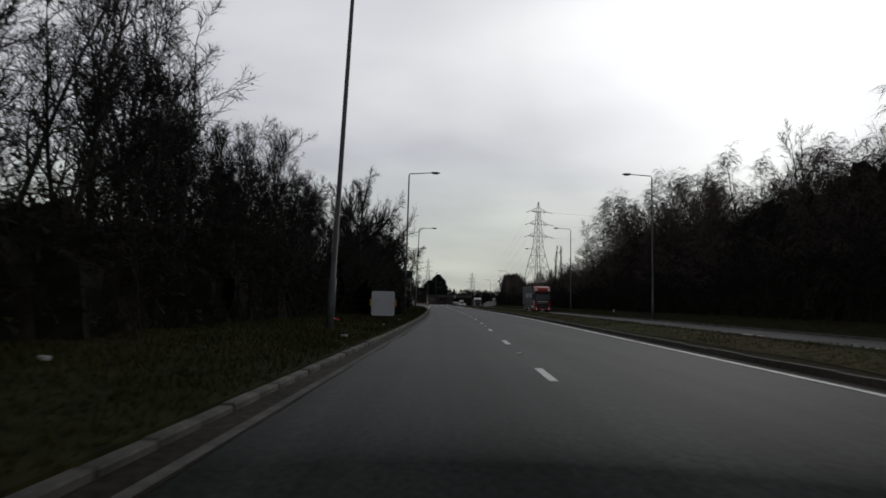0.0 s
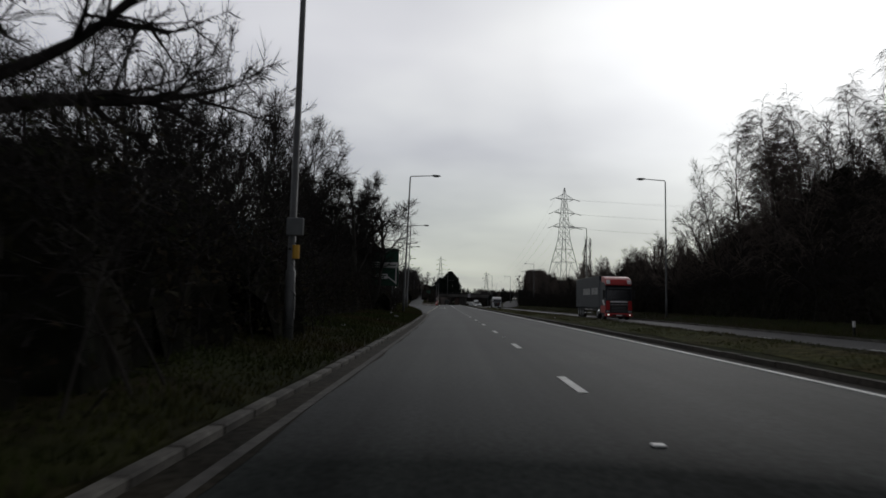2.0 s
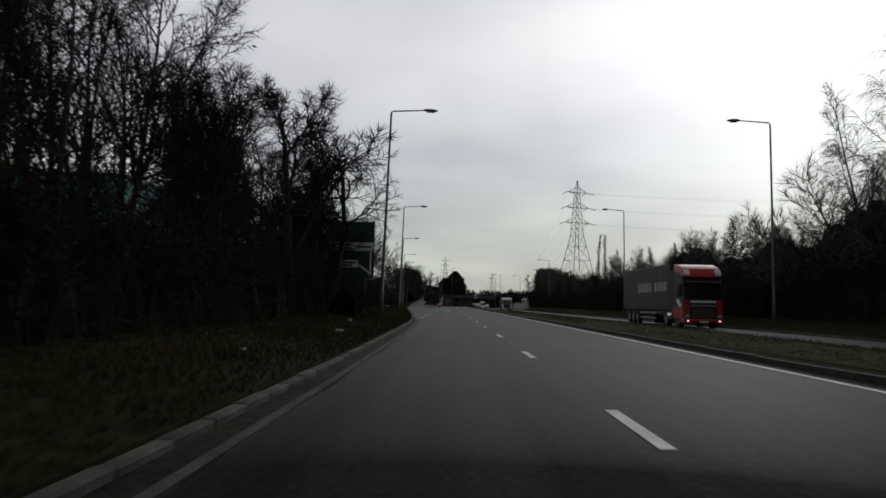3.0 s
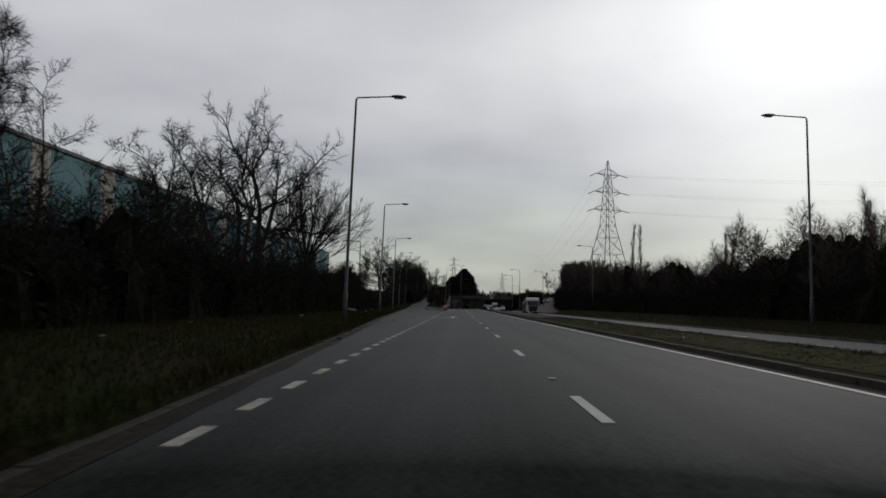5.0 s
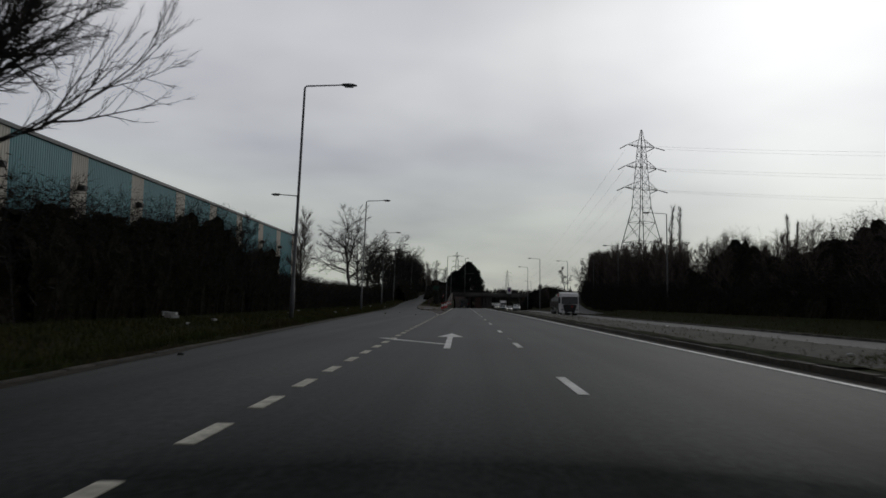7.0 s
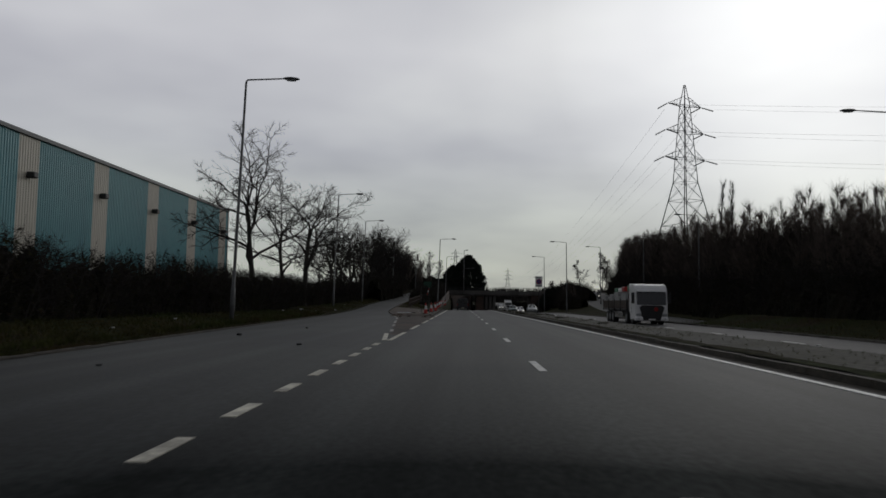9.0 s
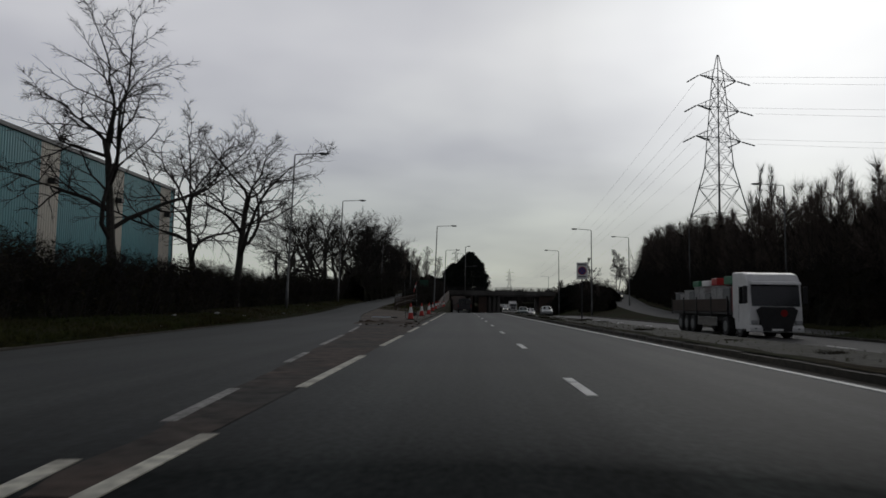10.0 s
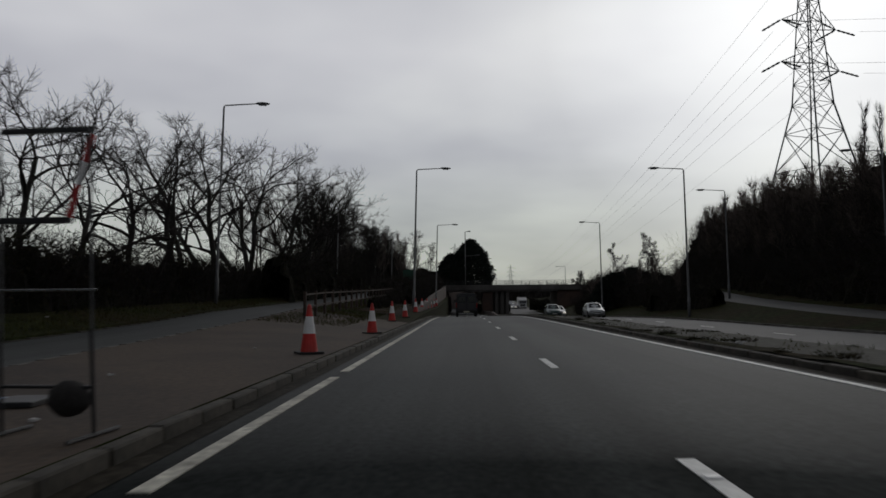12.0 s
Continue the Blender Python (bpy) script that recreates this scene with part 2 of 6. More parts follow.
M_CHROME = material("bright_metal", (0.5, 0.5, 0.5), 0.25, 0.9, 0.1, 5, 1, 0.0)
M_TAIL = material("tail_light_red", (0.25, 0.01, 0.01), 0.3, 0, 0.1, 5, 1, 0.0)
M_HEAD = glow("lit_headlamp", (1.0, 0.93, 0.80), 2.0)
M_BRAKE = glow("lit_brake_lamp", (1.0, 0.05, 0.03), 3.0)
M_CERAMIC = material("insulator_glass", (0.05, 0.06, 0.06), 0.3, 0, 0.1, 5, 1, 0.0)
M_WOOD = material("dark_timber", (0.060, 0.042, 0.032), 0.9, 0, 0.3, 14, 1.0, 0.3)
M_LITTER = material("pale_litter", (0.55, 0.55, 0.53), 0.7, 0, 0.25, 12, 3.0, 0.1)
M_PLATE = material("pale_plate", (0.5, 0.48, 0.36), 0.5, 0, 0.1, 5, 1, 0.0)
M_GREENBOX = material("green_crate", (0.03, 0.16, 0.08), 0.6, 0, 0.1, 5, 1, 0.0)
M_PALLET = material("grey_pallet_load", (0.34, 0.34, 0.33), 0.8, 0, 0.25, 6, 1, 0.1)


# ---- building helpers ----
def curve_of(pairs, soften=8.0):
    ys, xs = zip(*pairs)

    def f(y):
        return float(np.mean(np.interp([y + soften * k / 3 for k in range(-3, 4)], ys, xs)))

    return f


def mesh_of(name, verts, faces, mat, smooth=False):
    me = bpy.data.meshes.new(name)
    me.from_pydata([tuple(v) for v in verts], [], faces)
    me.materials.append(mat)
    me.validate()
    me.update()
    if smooth:
        me.polygons.foreach_set("use_smooth", [True] * len(me.polygons))
    return me


def from_bm(name, bm, mat, smooth=False):
    bmesh.ops.recalc_face_normals(bm, faces=bm.faces)
    me = bpy.data.meshes.new(name)
    bm.to_mesh(me)
    bm.free()
    me.materials.append(mat)
    if smooth:
        me.polygons.foreach_set("use_smooth", [True] * len(me.polygons))
    return me


def part(name, data, mat, parent, label="", smooth=False):
    if isinstance(data, bmesh.types.BMesh):
        data = from_bm(name, data, mat, smooth)
    ob = new(name, data)
    ob.parent = parent
    return tagged(ob, label)


def thing(name, label, category, group="", kind="", at=None):
    ob = new(name)
    ob.empty_display_size = 0.3
    if at is not None:
        ob.matrix_basis = at
    return tagged(ob, label, category, group, kind)


def solid(name, data, mat, label, category="", group="", kind="", at=None, smooth=False):
    if isinstance(data, bmesh.types.BMesh):
        data = from_bm(name, data, mat, smooth)
    ob = new(name, data)
    if at is not None:
        ob.matrix_basis = at
    return tagged(ob, label, category, group, kind)


def box(x0, x1, y0, y1, z0, z1, bevel=0.0, bm=None, seg=1):
    own = bmesh.new()
    bmesh.ops.create_cube(own, size=1.0)
    for v in own.verts:
        v.co = Vector(((x0 + x1) / 2 + v.co.x * (x1 - x0), (y0 + y1) / 2 + v.co.y * (y1 - y0), (z0 + z1) / 2 + v.co.z * (z1 - z0)))
    if bevel:
        bmesh.ops.bevel(own, geom=own.edges[:], offset=bevel, segments=seg, affect="EDGES", profile=0.5)
    return join(bm, own)


def join(bm, own):
    if bm is None:
        return own
    me = bpy.data.meshes.new("tmp")
    own.to_mesh(me)
    own.free()
    bm.from_mesh(me)
    bpy.data.meshes.remove(me)
    return bm


def tube(points, radii, sides=8, bm=None, cap=True):
    """A tapered tube along points."""
    own = bm or bmesh.new()
    rings = []
    for i, p in enumerate(points):
        p = Vector(p)
        a = Vector(points[max(0, i - 1)])
        b = Vector(points[min(len(points) - 1, i + 1)])
        d = (b - a).normalized()
        u = d.orthogonal().normalized()
        if abs(d.z) > 0.9:
            u = (Vector((1, 0, 0)) - d * d.x).normalized()
        w = d.cross(u)
        r = radii[i] if isinstance(radii, (list, tuple)) else radii
        rings.append([own.verts.new(p + (u * math.cos(2 * math.pi * k / sides) + w * math.sin(2 * math.pi * k / sides)) * r) for k in range(sides)])
    for ra, rb in zip(rings, rings[1:]):
        for k in range(sides):
            own.faces.new((ra[k], ra[(k + 1) % sides], rb[(k + 1) % sides], rb[k]))
    if cap:
        own.faces.new(rings[0][::-1])
        own.faces.new(rings[-1])
    return own


def prism(outline, axis, a, b, bm=None, bevel=0.0):
    """A closed outline of (p, q) pairs pushed out along an axis ("x", "y" or "z") from a to b."""
    own = bmesh.new()

    def at(p, q, s):
        return {"x": (s, p, q), "y": (p, s, q), "z": (p, q, s)}[axis]

    va = [own.verts.new(at(p, q, a)) for p, q in outline]
    vb = [own.verts.new(at(p, q, b)) for p, q in outline]
    own.faces.new(va[::-1])
    own.faces.new(vb)
    for k in range(len(outline)):
        j = (k + 1) % len(outline)
        own.faces.new((va[k], va[j], vb[j], vb[k]))
    if bevel:
        bmesh.ops.recalc_face_normals(own, faces=own.faces)
        bmesh.ops.bevel(own, geom=own.edges[:], offset=bevel, segments=2, affect="EDGES", profile=0.5)
    return join(bm, own)


def loft(rows):
    """A sheet through rows of equally many points."""
    verts = [p for r in rows for p in r]
    n = len(rows[0])
    faces = [(i * n + j, i * n + j + 1, (i + 1) * n + j + 1, (i + 1) * n + j) for i in range(len(rows) - 1) for j in range(n - 1)]
    return verts, faces

# ---- plan of the road: x as a function of y, in metres ----
centre = curve_of([(-80, -1.2), (0, 1.2), (12, 1.5), (30, 1.98), (48, 2.36), (66, 2.45), (84, 2.4), (121, 2.0), (148, 1.74), (175, 1.42), (223, 1.22), (260, 0.95), (300, 0.6), (330, 0.3), (345, 0.1), (360, -0.2), (387, -0.6), (440, -1.1), (470, -4.5), (500, -11), (540, -23), (560, -30), (900, -30)])
left_kerb = curve_of([(-80, -4.82), (0, -2.34), (12, -2.04), (30, -1.54), (48, -1.22), (66, -1.16), (84, -1.2), (108, -1.5), (120, -2.2), (131, -3.0), (140, -3.6), (167, -5.7), (188, -7.1), (209, -8.5), (230, -9.9), (260, -12.0), (282, -12.6), (305, -13.3), (345, -14.6), (365, -14.4), (387, -13.8), (440, -13.0), (470, -15.5), (500, -22), (540, -34), (560, -41), (900, -41)], 5)
slip_right = curve_of([(-80, 0), (222, -2.5), (228, -2.88), (241.6, -4.1), (254, -5.1), (265, -6.5), (277, -8.2), (287, -8.8), (320, -9.6), (345, -10.2), (365, -9.9), (387, -9.4), (440, -8.6), (470, -11.5), (500, -18), (540, -30), (560, -37), (900, -37)], 2)
profile = curve_of([(-80, 0), (318, 0), (340, -0.35), (360, -0.8), (400, -1.5), (440, -1.9), (465, -1.7), (500, -0.7), (560, 1.0), (640, 2.6), (900, 6)], 10)
slip_height = curve_of([(-80, 0), (250, 0.0), (262, 0.12), (290, 0.5), (320, 1.2), (350, 2.2), (387, 3.7), (432, 4.85), (460, 4.9), (900, 6)], 8)
opposite_near = curve_of([(-80, 7.6), (0, 10.0), (60, 11.1), (121, 11.0), (176, 10.5), (230, 9.8), (275, 9.4), (309, 8.3), (350, 8.0), (387, 8.7), (440, 10.3), (480, 11.0), (560, 12), (640, 13), (900, 14)], 12)
opposite_far = curve_of([(-80, 14.8), (0, 17.2), (60, 18.2), (121, 18.2), (156, 18.0), (187, 17.5), (244, 17.5), (262, 17.2), (285, 16.5), (309, 15.6), (350, 15.4), (387, 16.2), (440, 17.9), (480, 18.6), (560, 19.6), (640, 20.6), (900, 21.6)], 8)
ramp_left = curve_of([(-80, 0), (262, 17.5), (290, 18.2), (312, 19.6), (335, 22.0), (360, 26.0), (390, 31.0), (430, 37), (450, 40), (900, 100)], 5)
ramp_height = curve_of([(-80, -0.27), (270, -0.27), (300, 0.1), (330, 1.1), (360, 2.5), (390, 3.8), (430, 4.9), (900, 6)], 8)
hedge_left = curve_of([(-80, -8.5), (0, -5.9), (15, -5.4), (30, -5.0), (50, -4.7), (85, -4.6), (106, -5.2), (120, -7.4), (140, -9.4), (160, -9.9), (190, -10.4), (215, -12.2), (240, -13.4), (262, -14.8), (290, -15.3), (320, -16.4), (387, -18), (440, -18), (470, -20), (500, -27), (540, -39), (560, -46), (900, -46)], 5)
GORE_END = 264.0
RAMP_START = 262.0
ROWS_Y = [-80 + 4 * k for k in range(20)] + [2.0 * k for k in range(0, 220)] + [440 + 8 * k for k in range(26)] + [700, 800, 900]


def camber(x, y):
    return profile(y) + 0.02 + 0.012 * (x - centre(y))


def opposite_z(y):
    """The oncoming carriageway lies a little lower than the near one."""
    return profile(y) + float(np.interp(y, [0, 100, 170, 230, 300, 360, 440], [-0.10, -0.14, -0.24, -0.32, -0.30, -0.10, 0.0]))


def slip_z(x, y):
    """The slip road leaves the carriageway's plane gradually."""
    w = min(1.0, max(0.0, (y - GORE_END) / 35))
    return camber(x, y) * (1 - w) + slip_height(y) * w


def main_left(y):
    return centre(y) - 4.0


def main_right(y):
    return centre(y) + float(np.interp(y, [0, 130, 227, 280, 330], [4.25, 4.22, 4.07, 3.72, 3.6]))


def ground_row(y):
    c, kl, sr, ml, mr = centre(y), left_kerb(y), slip_right(y), main_left(y), main_right(y)
    on, of, rl, hb = opposite_near(y), opposite_far(y), ramp_left(y), hedge_left(y)
    rr, zp, zs, zr = rl + 5.2, profile(y), slip_height(y), ramp_height(y)
    far = float(np.interp(y, [-80, 300, 387, 460, 900], [0.6, 0.8, 4.4, 5.0, 8.0]))
    bank = float(np.interp(y, [300, 345, 390, 438, 470], [0, 0.9, 2.6, 4.4, 4.6]))
    if y < GORE_END:
        zl = camber(kl, y)
        pts = [(-1600, far + 6), (-400, far + 2), (-90, far), (hb - 9, 0.45), (hb, 0.35), (kl - 0.16, zl + 0.1), (kl - 0.14, zl - 0.08)]
        mid = sorted([max(kl + 0.1, min(sr, ml)), max(kl + 0.12, min(sr, ml) + 0.02), ml + 0.05, ml + 0.07])
        if mid[0] < kl:
            mid = [kl + 0.1 + 0.02 * k for k in range(4)]
        pts += [(x, camber(x, y) - 0.08) for x in mid]
    else:
        zi = max(camber(ml, y), -0.3) + 0.13
        pts = [(-1600, far + 6), (-400, far + 2), (-90, far), (hb - 9, zs + 0.5), (hb, zs + 0.35), (kl - 0.16, slip_z(kl, y) + 0.1), (kl - 0.14, slip_z(kl, y) - 0.08)]
        pts += [(sr + 0.02, slip_z(sr, y) - 0.08), (sr + 0.04, slip_z(sr, y) + 0.1), (ml - 0.16, max(zi, camber(ml, y) + 0.1 + 0.9 * bank)), (ml - 0.14, camber(ml, y) - 0.08)]
    hump = float(np.interp(y, [0, 100, 130, 200, 300, 340], [0.40, 0.40, 0.34, 0.32, 0.17, 0.1]))
    zo = opposite_z(y)
    pts += [(mr + 0.14, camber(mr, y) - 0.08), (mr + 0.16, camber(mr, y) + 0.10), ((mr + on) / 2, zp + hump - 0.02), (on - 0.16, zo + 0.1), (on - 0.14, zo - 0.08), (of + 0.14, zo - 0.08), (of + 0.16, zo + 0.1)]
    if y < RAMP_START:
        pts += [(of + 0.5, zo + 0.12), (of + 0.7, zo + 0.13), (of + 0.9, zo + 0.14), (of + 1.2, zo + 0.15), (of + 4, 0.5), (of + 12, 0.7)]
    else:
        gap = 0.12
        pts += [(max(rl - gap, of + 0.3), max(zr + 0.1, zo + 0.11)), (max(rl, of + 0.35), zr - 0.06), (rr, zr - 0.06), (rr + 0.15, zr + 0.12), (rr + 4, zr + 0.7), (rr + 12, zr + 0.9)]
    pts += [(110, max(far, 0.9)), (400, far + 2), (1600, far + 6)]
    return [(x, y, z) for x, z in pts]


def land_z(x, y):
    """Height of the ground beside the road."""
    r = ground_row(y)
    return float(np.interp(x, [p[0] for p in r], [p[2] for p in r]))


rows = [ground_row(y) for y in ROWS_Y]
first, last = rows[0], rows[-1]
rows = [[(x, -1600.0, z) for x, y, z in first]] + rows + [[(x, 3600.0, z + 12) for x, y, z in last]]
gv, gf = loft(rows)
ground = solid("ground", mesh_of("ground", gv, gf, M_SOIL), M_SOIL, "rough winter grass and soil beside the road", "ground", kind="structure")


def road_strip(name, label, y0, y1, left, right, height, mat, cols=7, lift=0.0, step=2.0):
    rws = []
    y = y0
    while y <= y1 + 1e-6:
        a, b = left(y), right(y)
        rws.append([(a + (b - a) * k / (cols - 1), y, height(a + (b - a) * k / (cols - 1), y) + lift) for k in range(cols)])
        y += step
    v, f = loft(rws)
    return solid(name, mesh_of(name, v, f, mat), mat, label, "road", kind="structure")


def kl_in(y):
    return left_kerb(y) - 0.14


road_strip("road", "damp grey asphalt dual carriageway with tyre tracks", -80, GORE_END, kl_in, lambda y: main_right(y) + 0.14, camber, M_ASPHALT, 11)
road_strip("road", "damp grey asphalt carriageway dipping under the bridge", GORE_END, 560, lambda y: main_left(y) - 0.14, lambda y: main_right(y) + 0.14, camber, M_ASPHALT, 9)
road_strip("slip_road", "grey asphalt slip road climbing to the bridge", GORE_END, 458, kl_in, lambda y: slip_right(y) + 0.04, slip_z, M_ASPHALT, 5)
road_strip("opposite_road", "pale worn asphalt carriageway for oncoming traffic", -80, 590, lambda y: opposite_near(y) - 0.14, lambda y: opposite_far(y) + 0.14, lambda x, y: opposite_z(y), M_ASPHALT_OLD, 7)
road_strip("slip_road", "pale asphalt ramp joining the oncoming carriageway", RAMP_START - 2, 446, lambda y: max(ramp_left(y), opposite_far(y) + 0.1), lambda y: ramp_left(y) + 5.2, lambda x, y: ramp_height(y) + 0.0, M_ASPHALT_RAMP, 5)
road_strip("central_reserve", "yellowing turf of the central reserve", -60, 168, lambda y: main_right(y) + 0.45 + 0.25 * noise.noise(Vector((2.0, y * 0.25, 1.0))), lambda y: opposite_near(y) - 0.2, lambda x, y: land_z(x, y), M_TURF, 7, 0.012)
road_strip("central_reserve", "stony grey-brown central reserve with thin weeds", 168, 436, lambda y: main_right(y) + 0.17, lambda y: opposite_near(y) - 0.17, lambda x, y: land_z(x, y), M_STONY, 9, 0.012)
# island between the slip road and the carriageway
road_strip("pavement", "dirty brown paved traffic island with silt", GORE_END - 1, 300, lambda y: slip_right(y) + 0.06, lambda y: main_left(y) - 0.17, lambda x, y: float(np.interp(x, [slip_right(y), main_left(y)], [slip_z(slip_right(y), y) + 0.1, camber(main_left(y), y) + 0.12])), M_PAVING, 7, 0.012, 1.0)
solid("ramp_edge", box(slip_right(GORE_END) + 0.1, main_left(GORE_END) - 0.15, GORE_END - 1.02, GORE_END - 0.9, -0.2, camber(-4.7, GORE_END) + 0.11), M_PAVING, "dirty edge of the island paving", "pavement", kind="structure")
road_strip("hatched_area", "reddish worn and muddy hatched area at the fork", 226.5, GORE_END - 1, lambda y: slip_right(y) + 0.12 + 0.10 * noise.noise(Vector((1.0, y * 0.9, 0))), lambda y: centre(y) - 3.49, camber, M_GORE, 9, 0.006, 0.5)
road_strip("bank", "bank of dead brown bracken rising to the slip road", 306, 438, lambda y: slip_right(y) + (2.2 if y < 345 else 0.6), lambda y: main_left(y) - 1.15, lambda x, y: land_z(x, y) + 0.05 * noise.noise(Vector((x * 1.3, y * 0.7, 0))), M_BRACKEN, 9, 0.06)
road_strip("gutter", "brown silt along the kerb", -60, 112, lambda y: left_kerb(y) + 0.0, lambda y: left_kerb(y) + 0.42 + 0.12 * noise.noise(Vector((0, y * 0.3, 5.0))), camber, M_GUTTER, 5, 0.006, 1.0)
road_strip("gutter", "dark silt along the slip road verge", 112, 262, lambda y: left_kerb(y) + 0.0, lambda y: left_kerb(y) + 0.26 + 0.10 * noise.noise(Vector((0, y * 0.4, 3.0))), camber, M_GUTTER, 3, 0.006, 1.0)
road_strip("gutter", "brown silt along the island kerb", GORE_END, 330, lambda y: main_left(y) - 0.12, lambda y: main_left(y) + 0.24, camber, M_GUTTER, 3, 0.006)
road_strip("soil_strip", "dark soil and moss behind the kerb of the reserve", 168, 436, lambda y: main_right(y) + 0.165, lambda y: main_right(y) + 0.55 + 0.22 * noise.noise(Vector((4.0, y * 0.35, 1.0))), lambda x, y: land_z(x, y) + 0.05 * noise.noise(Vector((x * 4, y * 1.3, 0))), M_SOIL, 5, 0.035, 1.0)
road_strip("gutter", "dark silt along the central reserve", -60, 330, lambda y: main_right(y) - 0.22, lambda y: main_right(y) + 0.12, camber, M_GUTTER, 3, 0.006)


# ---- kerbs: one stone after another ----
def kerb_run(name, label, y0, y1, line, height, inward, near, mat=None):
    """Kerb stones 0.9 m long; inward is +1 when the road lies at greater x. Stones with y inside near are parts."""
    run = thing(name, label, "kerb", kind="structure")
    mat = mat or M_KERB
    stone = box(-0.075, 0.075, -0.449, 0.449, -0.14, 0.115, 0.016)
    me = from_bm("kerb_stone", stone, mat)
    rest_v, rest_f = [], []
    y = y0
    rng = random.Random(7)
    while y < y1:
        x = line(y) - inward * 0.075
        turn = math.atan2(-(line(y + 0.45) - line(y - 0.45)), 0.9)
        m = Matrix.Translation((x + rng.uniform(-0.008, 0.008), y, height(y) + rng.uniform(-0.012, 0.006))) @ Matrix.Rotation(turn + rng.uniform(-0.01, 0.01), 4, "Z")
        if near[0] <= y <= near[1]:
            ob = new("kerb_stone", me)
            ob.parent = run
            ob.matrix_basis = m
        else:
            k = len(rest_v)
            for vx, vy, vz in ((-0.075, -0.449, -0.14), (0.075, -0.449, -0.14), (0.075, 0.449, -0.14), (-0.075, 0.449, -0.14), (-0.075, -0.449, 0.115), (0.075, -0.449, 0.115), (0.075, 0.449, 0.115), (-0.075, 0.449, 0.115)):
                rest_v.append(m @ Vector((vx, vy, vz)))
            rest_f += [(k, k + 1, k + 5, k + 4), (k + 1, k + 2, k + 6, k + 5), (k + 2, k + 3, k + 7, k + 6), (k + 3, k, k + 4, k + 7), (k + 4, k + 5, k + 6, k + 7)]
        y += 0.914
    if rest_f:
        ob = part("kerb_row", mesh_of("kerb_row", rest_v, rest_f, mat), mat, run)
        ob["kind"] = "stuff"
    return run


kerb_run("kerb", "worn pale concrete kerb along the verge", -40, 112, left_kerb, lambda y: camber(left_kerb(y), y) - 0.035, 1, (0, 112))
kerb_run("kerb", "sunken muddy kerb along the slip road verge", 112.3, 436, left_kerb, lambda y: (camber(left_kerb(y), y) if y < GORE_END else slip_z(left_kerb(y), y)) - 0.085, 1, (150, 260), M_KERB_DIRTY)
kerb_run("kerb", "dark concrete kerb of the central reserve", -40, 438, main_right, lambda y: camber(main_right(y), y), -1, (240, 330), M_KERB_DIRTY)
kerb_run("kerb", "dirty concrete kerb of the traffic island", GORE_END, 438, main_left, lambda y: camber(main_left(y), y) + 0.02, 1, (253, 330), M_KERB_DIRTY)
nose = thing("kerb", "short dirty kerb across the nose of the island", "kerb", kind="structure")
for k in range(4):
    xa = slip_right(GORE_END) + 0.1 + (main_left(GORE_END) - slip_right(GORE_END) - 0.3) * (k + 0.5) / 4
    ob = part("kerb_stone", box(xa - 0.40, xa + 0.40, GORE_END - 1.15 + 0.12 * (k - 1.5) ** 2, GORE_END - 0.98 + 0.12 * (k - 1.5) ** 2, -0.1 + camber(xa, GORE_END), camber(xa, GORE_END) + 0.125, 0.02), M_KERB_DIRTY, nose)
kerb_run("kerb", "kerb of the island along the slip road", GORE_END, 436, lambda y: slip_right(y), lambda y: slip_z(slip_right(y), y), -1, (0, 1))
kerb_run("kerb", "concrete kerb of the oncoming carriageway", -40, 500, opposite_near, lambda y: opposite_z(y), 1, (0, 1))
kerb_run("kerb", "far kerb of the oncoming carriageway", -40, 500, opposite_far, lambda y: opposite_z(y), -1, (0, 1))


# ---- road markings ----
def stripe(parent, x0, y0, x1, y1, width, mat, name="dash", height=camber):
    d = Vector((x1 - x0, y1 - y0, 0)).normalized() * 1.0
    s = Vector((d.y, -d.x, 0)) * (width / 2)
    n = max(1, int(math.hypot(x1 - x0, y1 - y0) / 3))
    v, f = [], []
    for k in range(n + 1):
        p = Vector((x0 + (x1 - x0) * k / n, y0 + (y1 - y0) * k / n, 0))
        for q in (p - s, p + s):
            v.append((q.x, q.y, height(q.x, q.y) + 0.010))
        for q in (p - s, p + s):
            v.append((q.x, q.y, height(q.x, q.y) + 0.001))
    for k in range(n):
        a, b = 4 * k, 4 * k + 4
        f += [(a, a + 1, b + 1, b), (a + 1, a + 3, b + 3, b + 1), (a + 2, a, b, b + 2)]
    e = 4 * n
    f += [(0, 2, 3, 1), (e, e + 1, e + 3, e + 2)]
    return part(name, mesh_of(name, v, f, mat), mat, parent)


lane_line = thing("lane_marking", "broken white lane line with long gaps", "road marking", kind="structure")
dash_at = [11.97 + 9 * k for k in range(-6, 10)] + [102.4, 111.9] + [121.45 + 9 * k for k in range(8)] + [194.2, 204.2, 214.0] + [223.05 + 9 * k for k in range(24)]
for y in dash_at:
    stripe(lane_line, centre(y - 1), y - 1, centre(y + 1), y + 1, 0.13, M_PAINT)
fork_line = thing("lane_marking", "short white dashes dividing off the slip lane", "road marking", kind="structure")
fork_x = curve_of([(118, -1.56), (131, -1.72), (143, -1.78), (155, -1.81), (165, -1.92), (200, -2.20), (212, -2.30), (222, -2.42)], 3)
for k in range(52):
    y = float(np.interp(k, [0, 2, 6, 7, 12, 17, 22, 24, 45, 51], [119.08, 122.93, 130.9, 132.77, 141.64, 151.95, 162.25, 165.95, 208.0, 220.07]))
    stripe(fork_line, fork_x(y), y, fork_x(y + 0.92), y + 0.92, 0.15, M_PAINT_ROAD)
edge_right = thing("edge_line", "solid white edge line by the central reserve", "road marking", kind="structure")
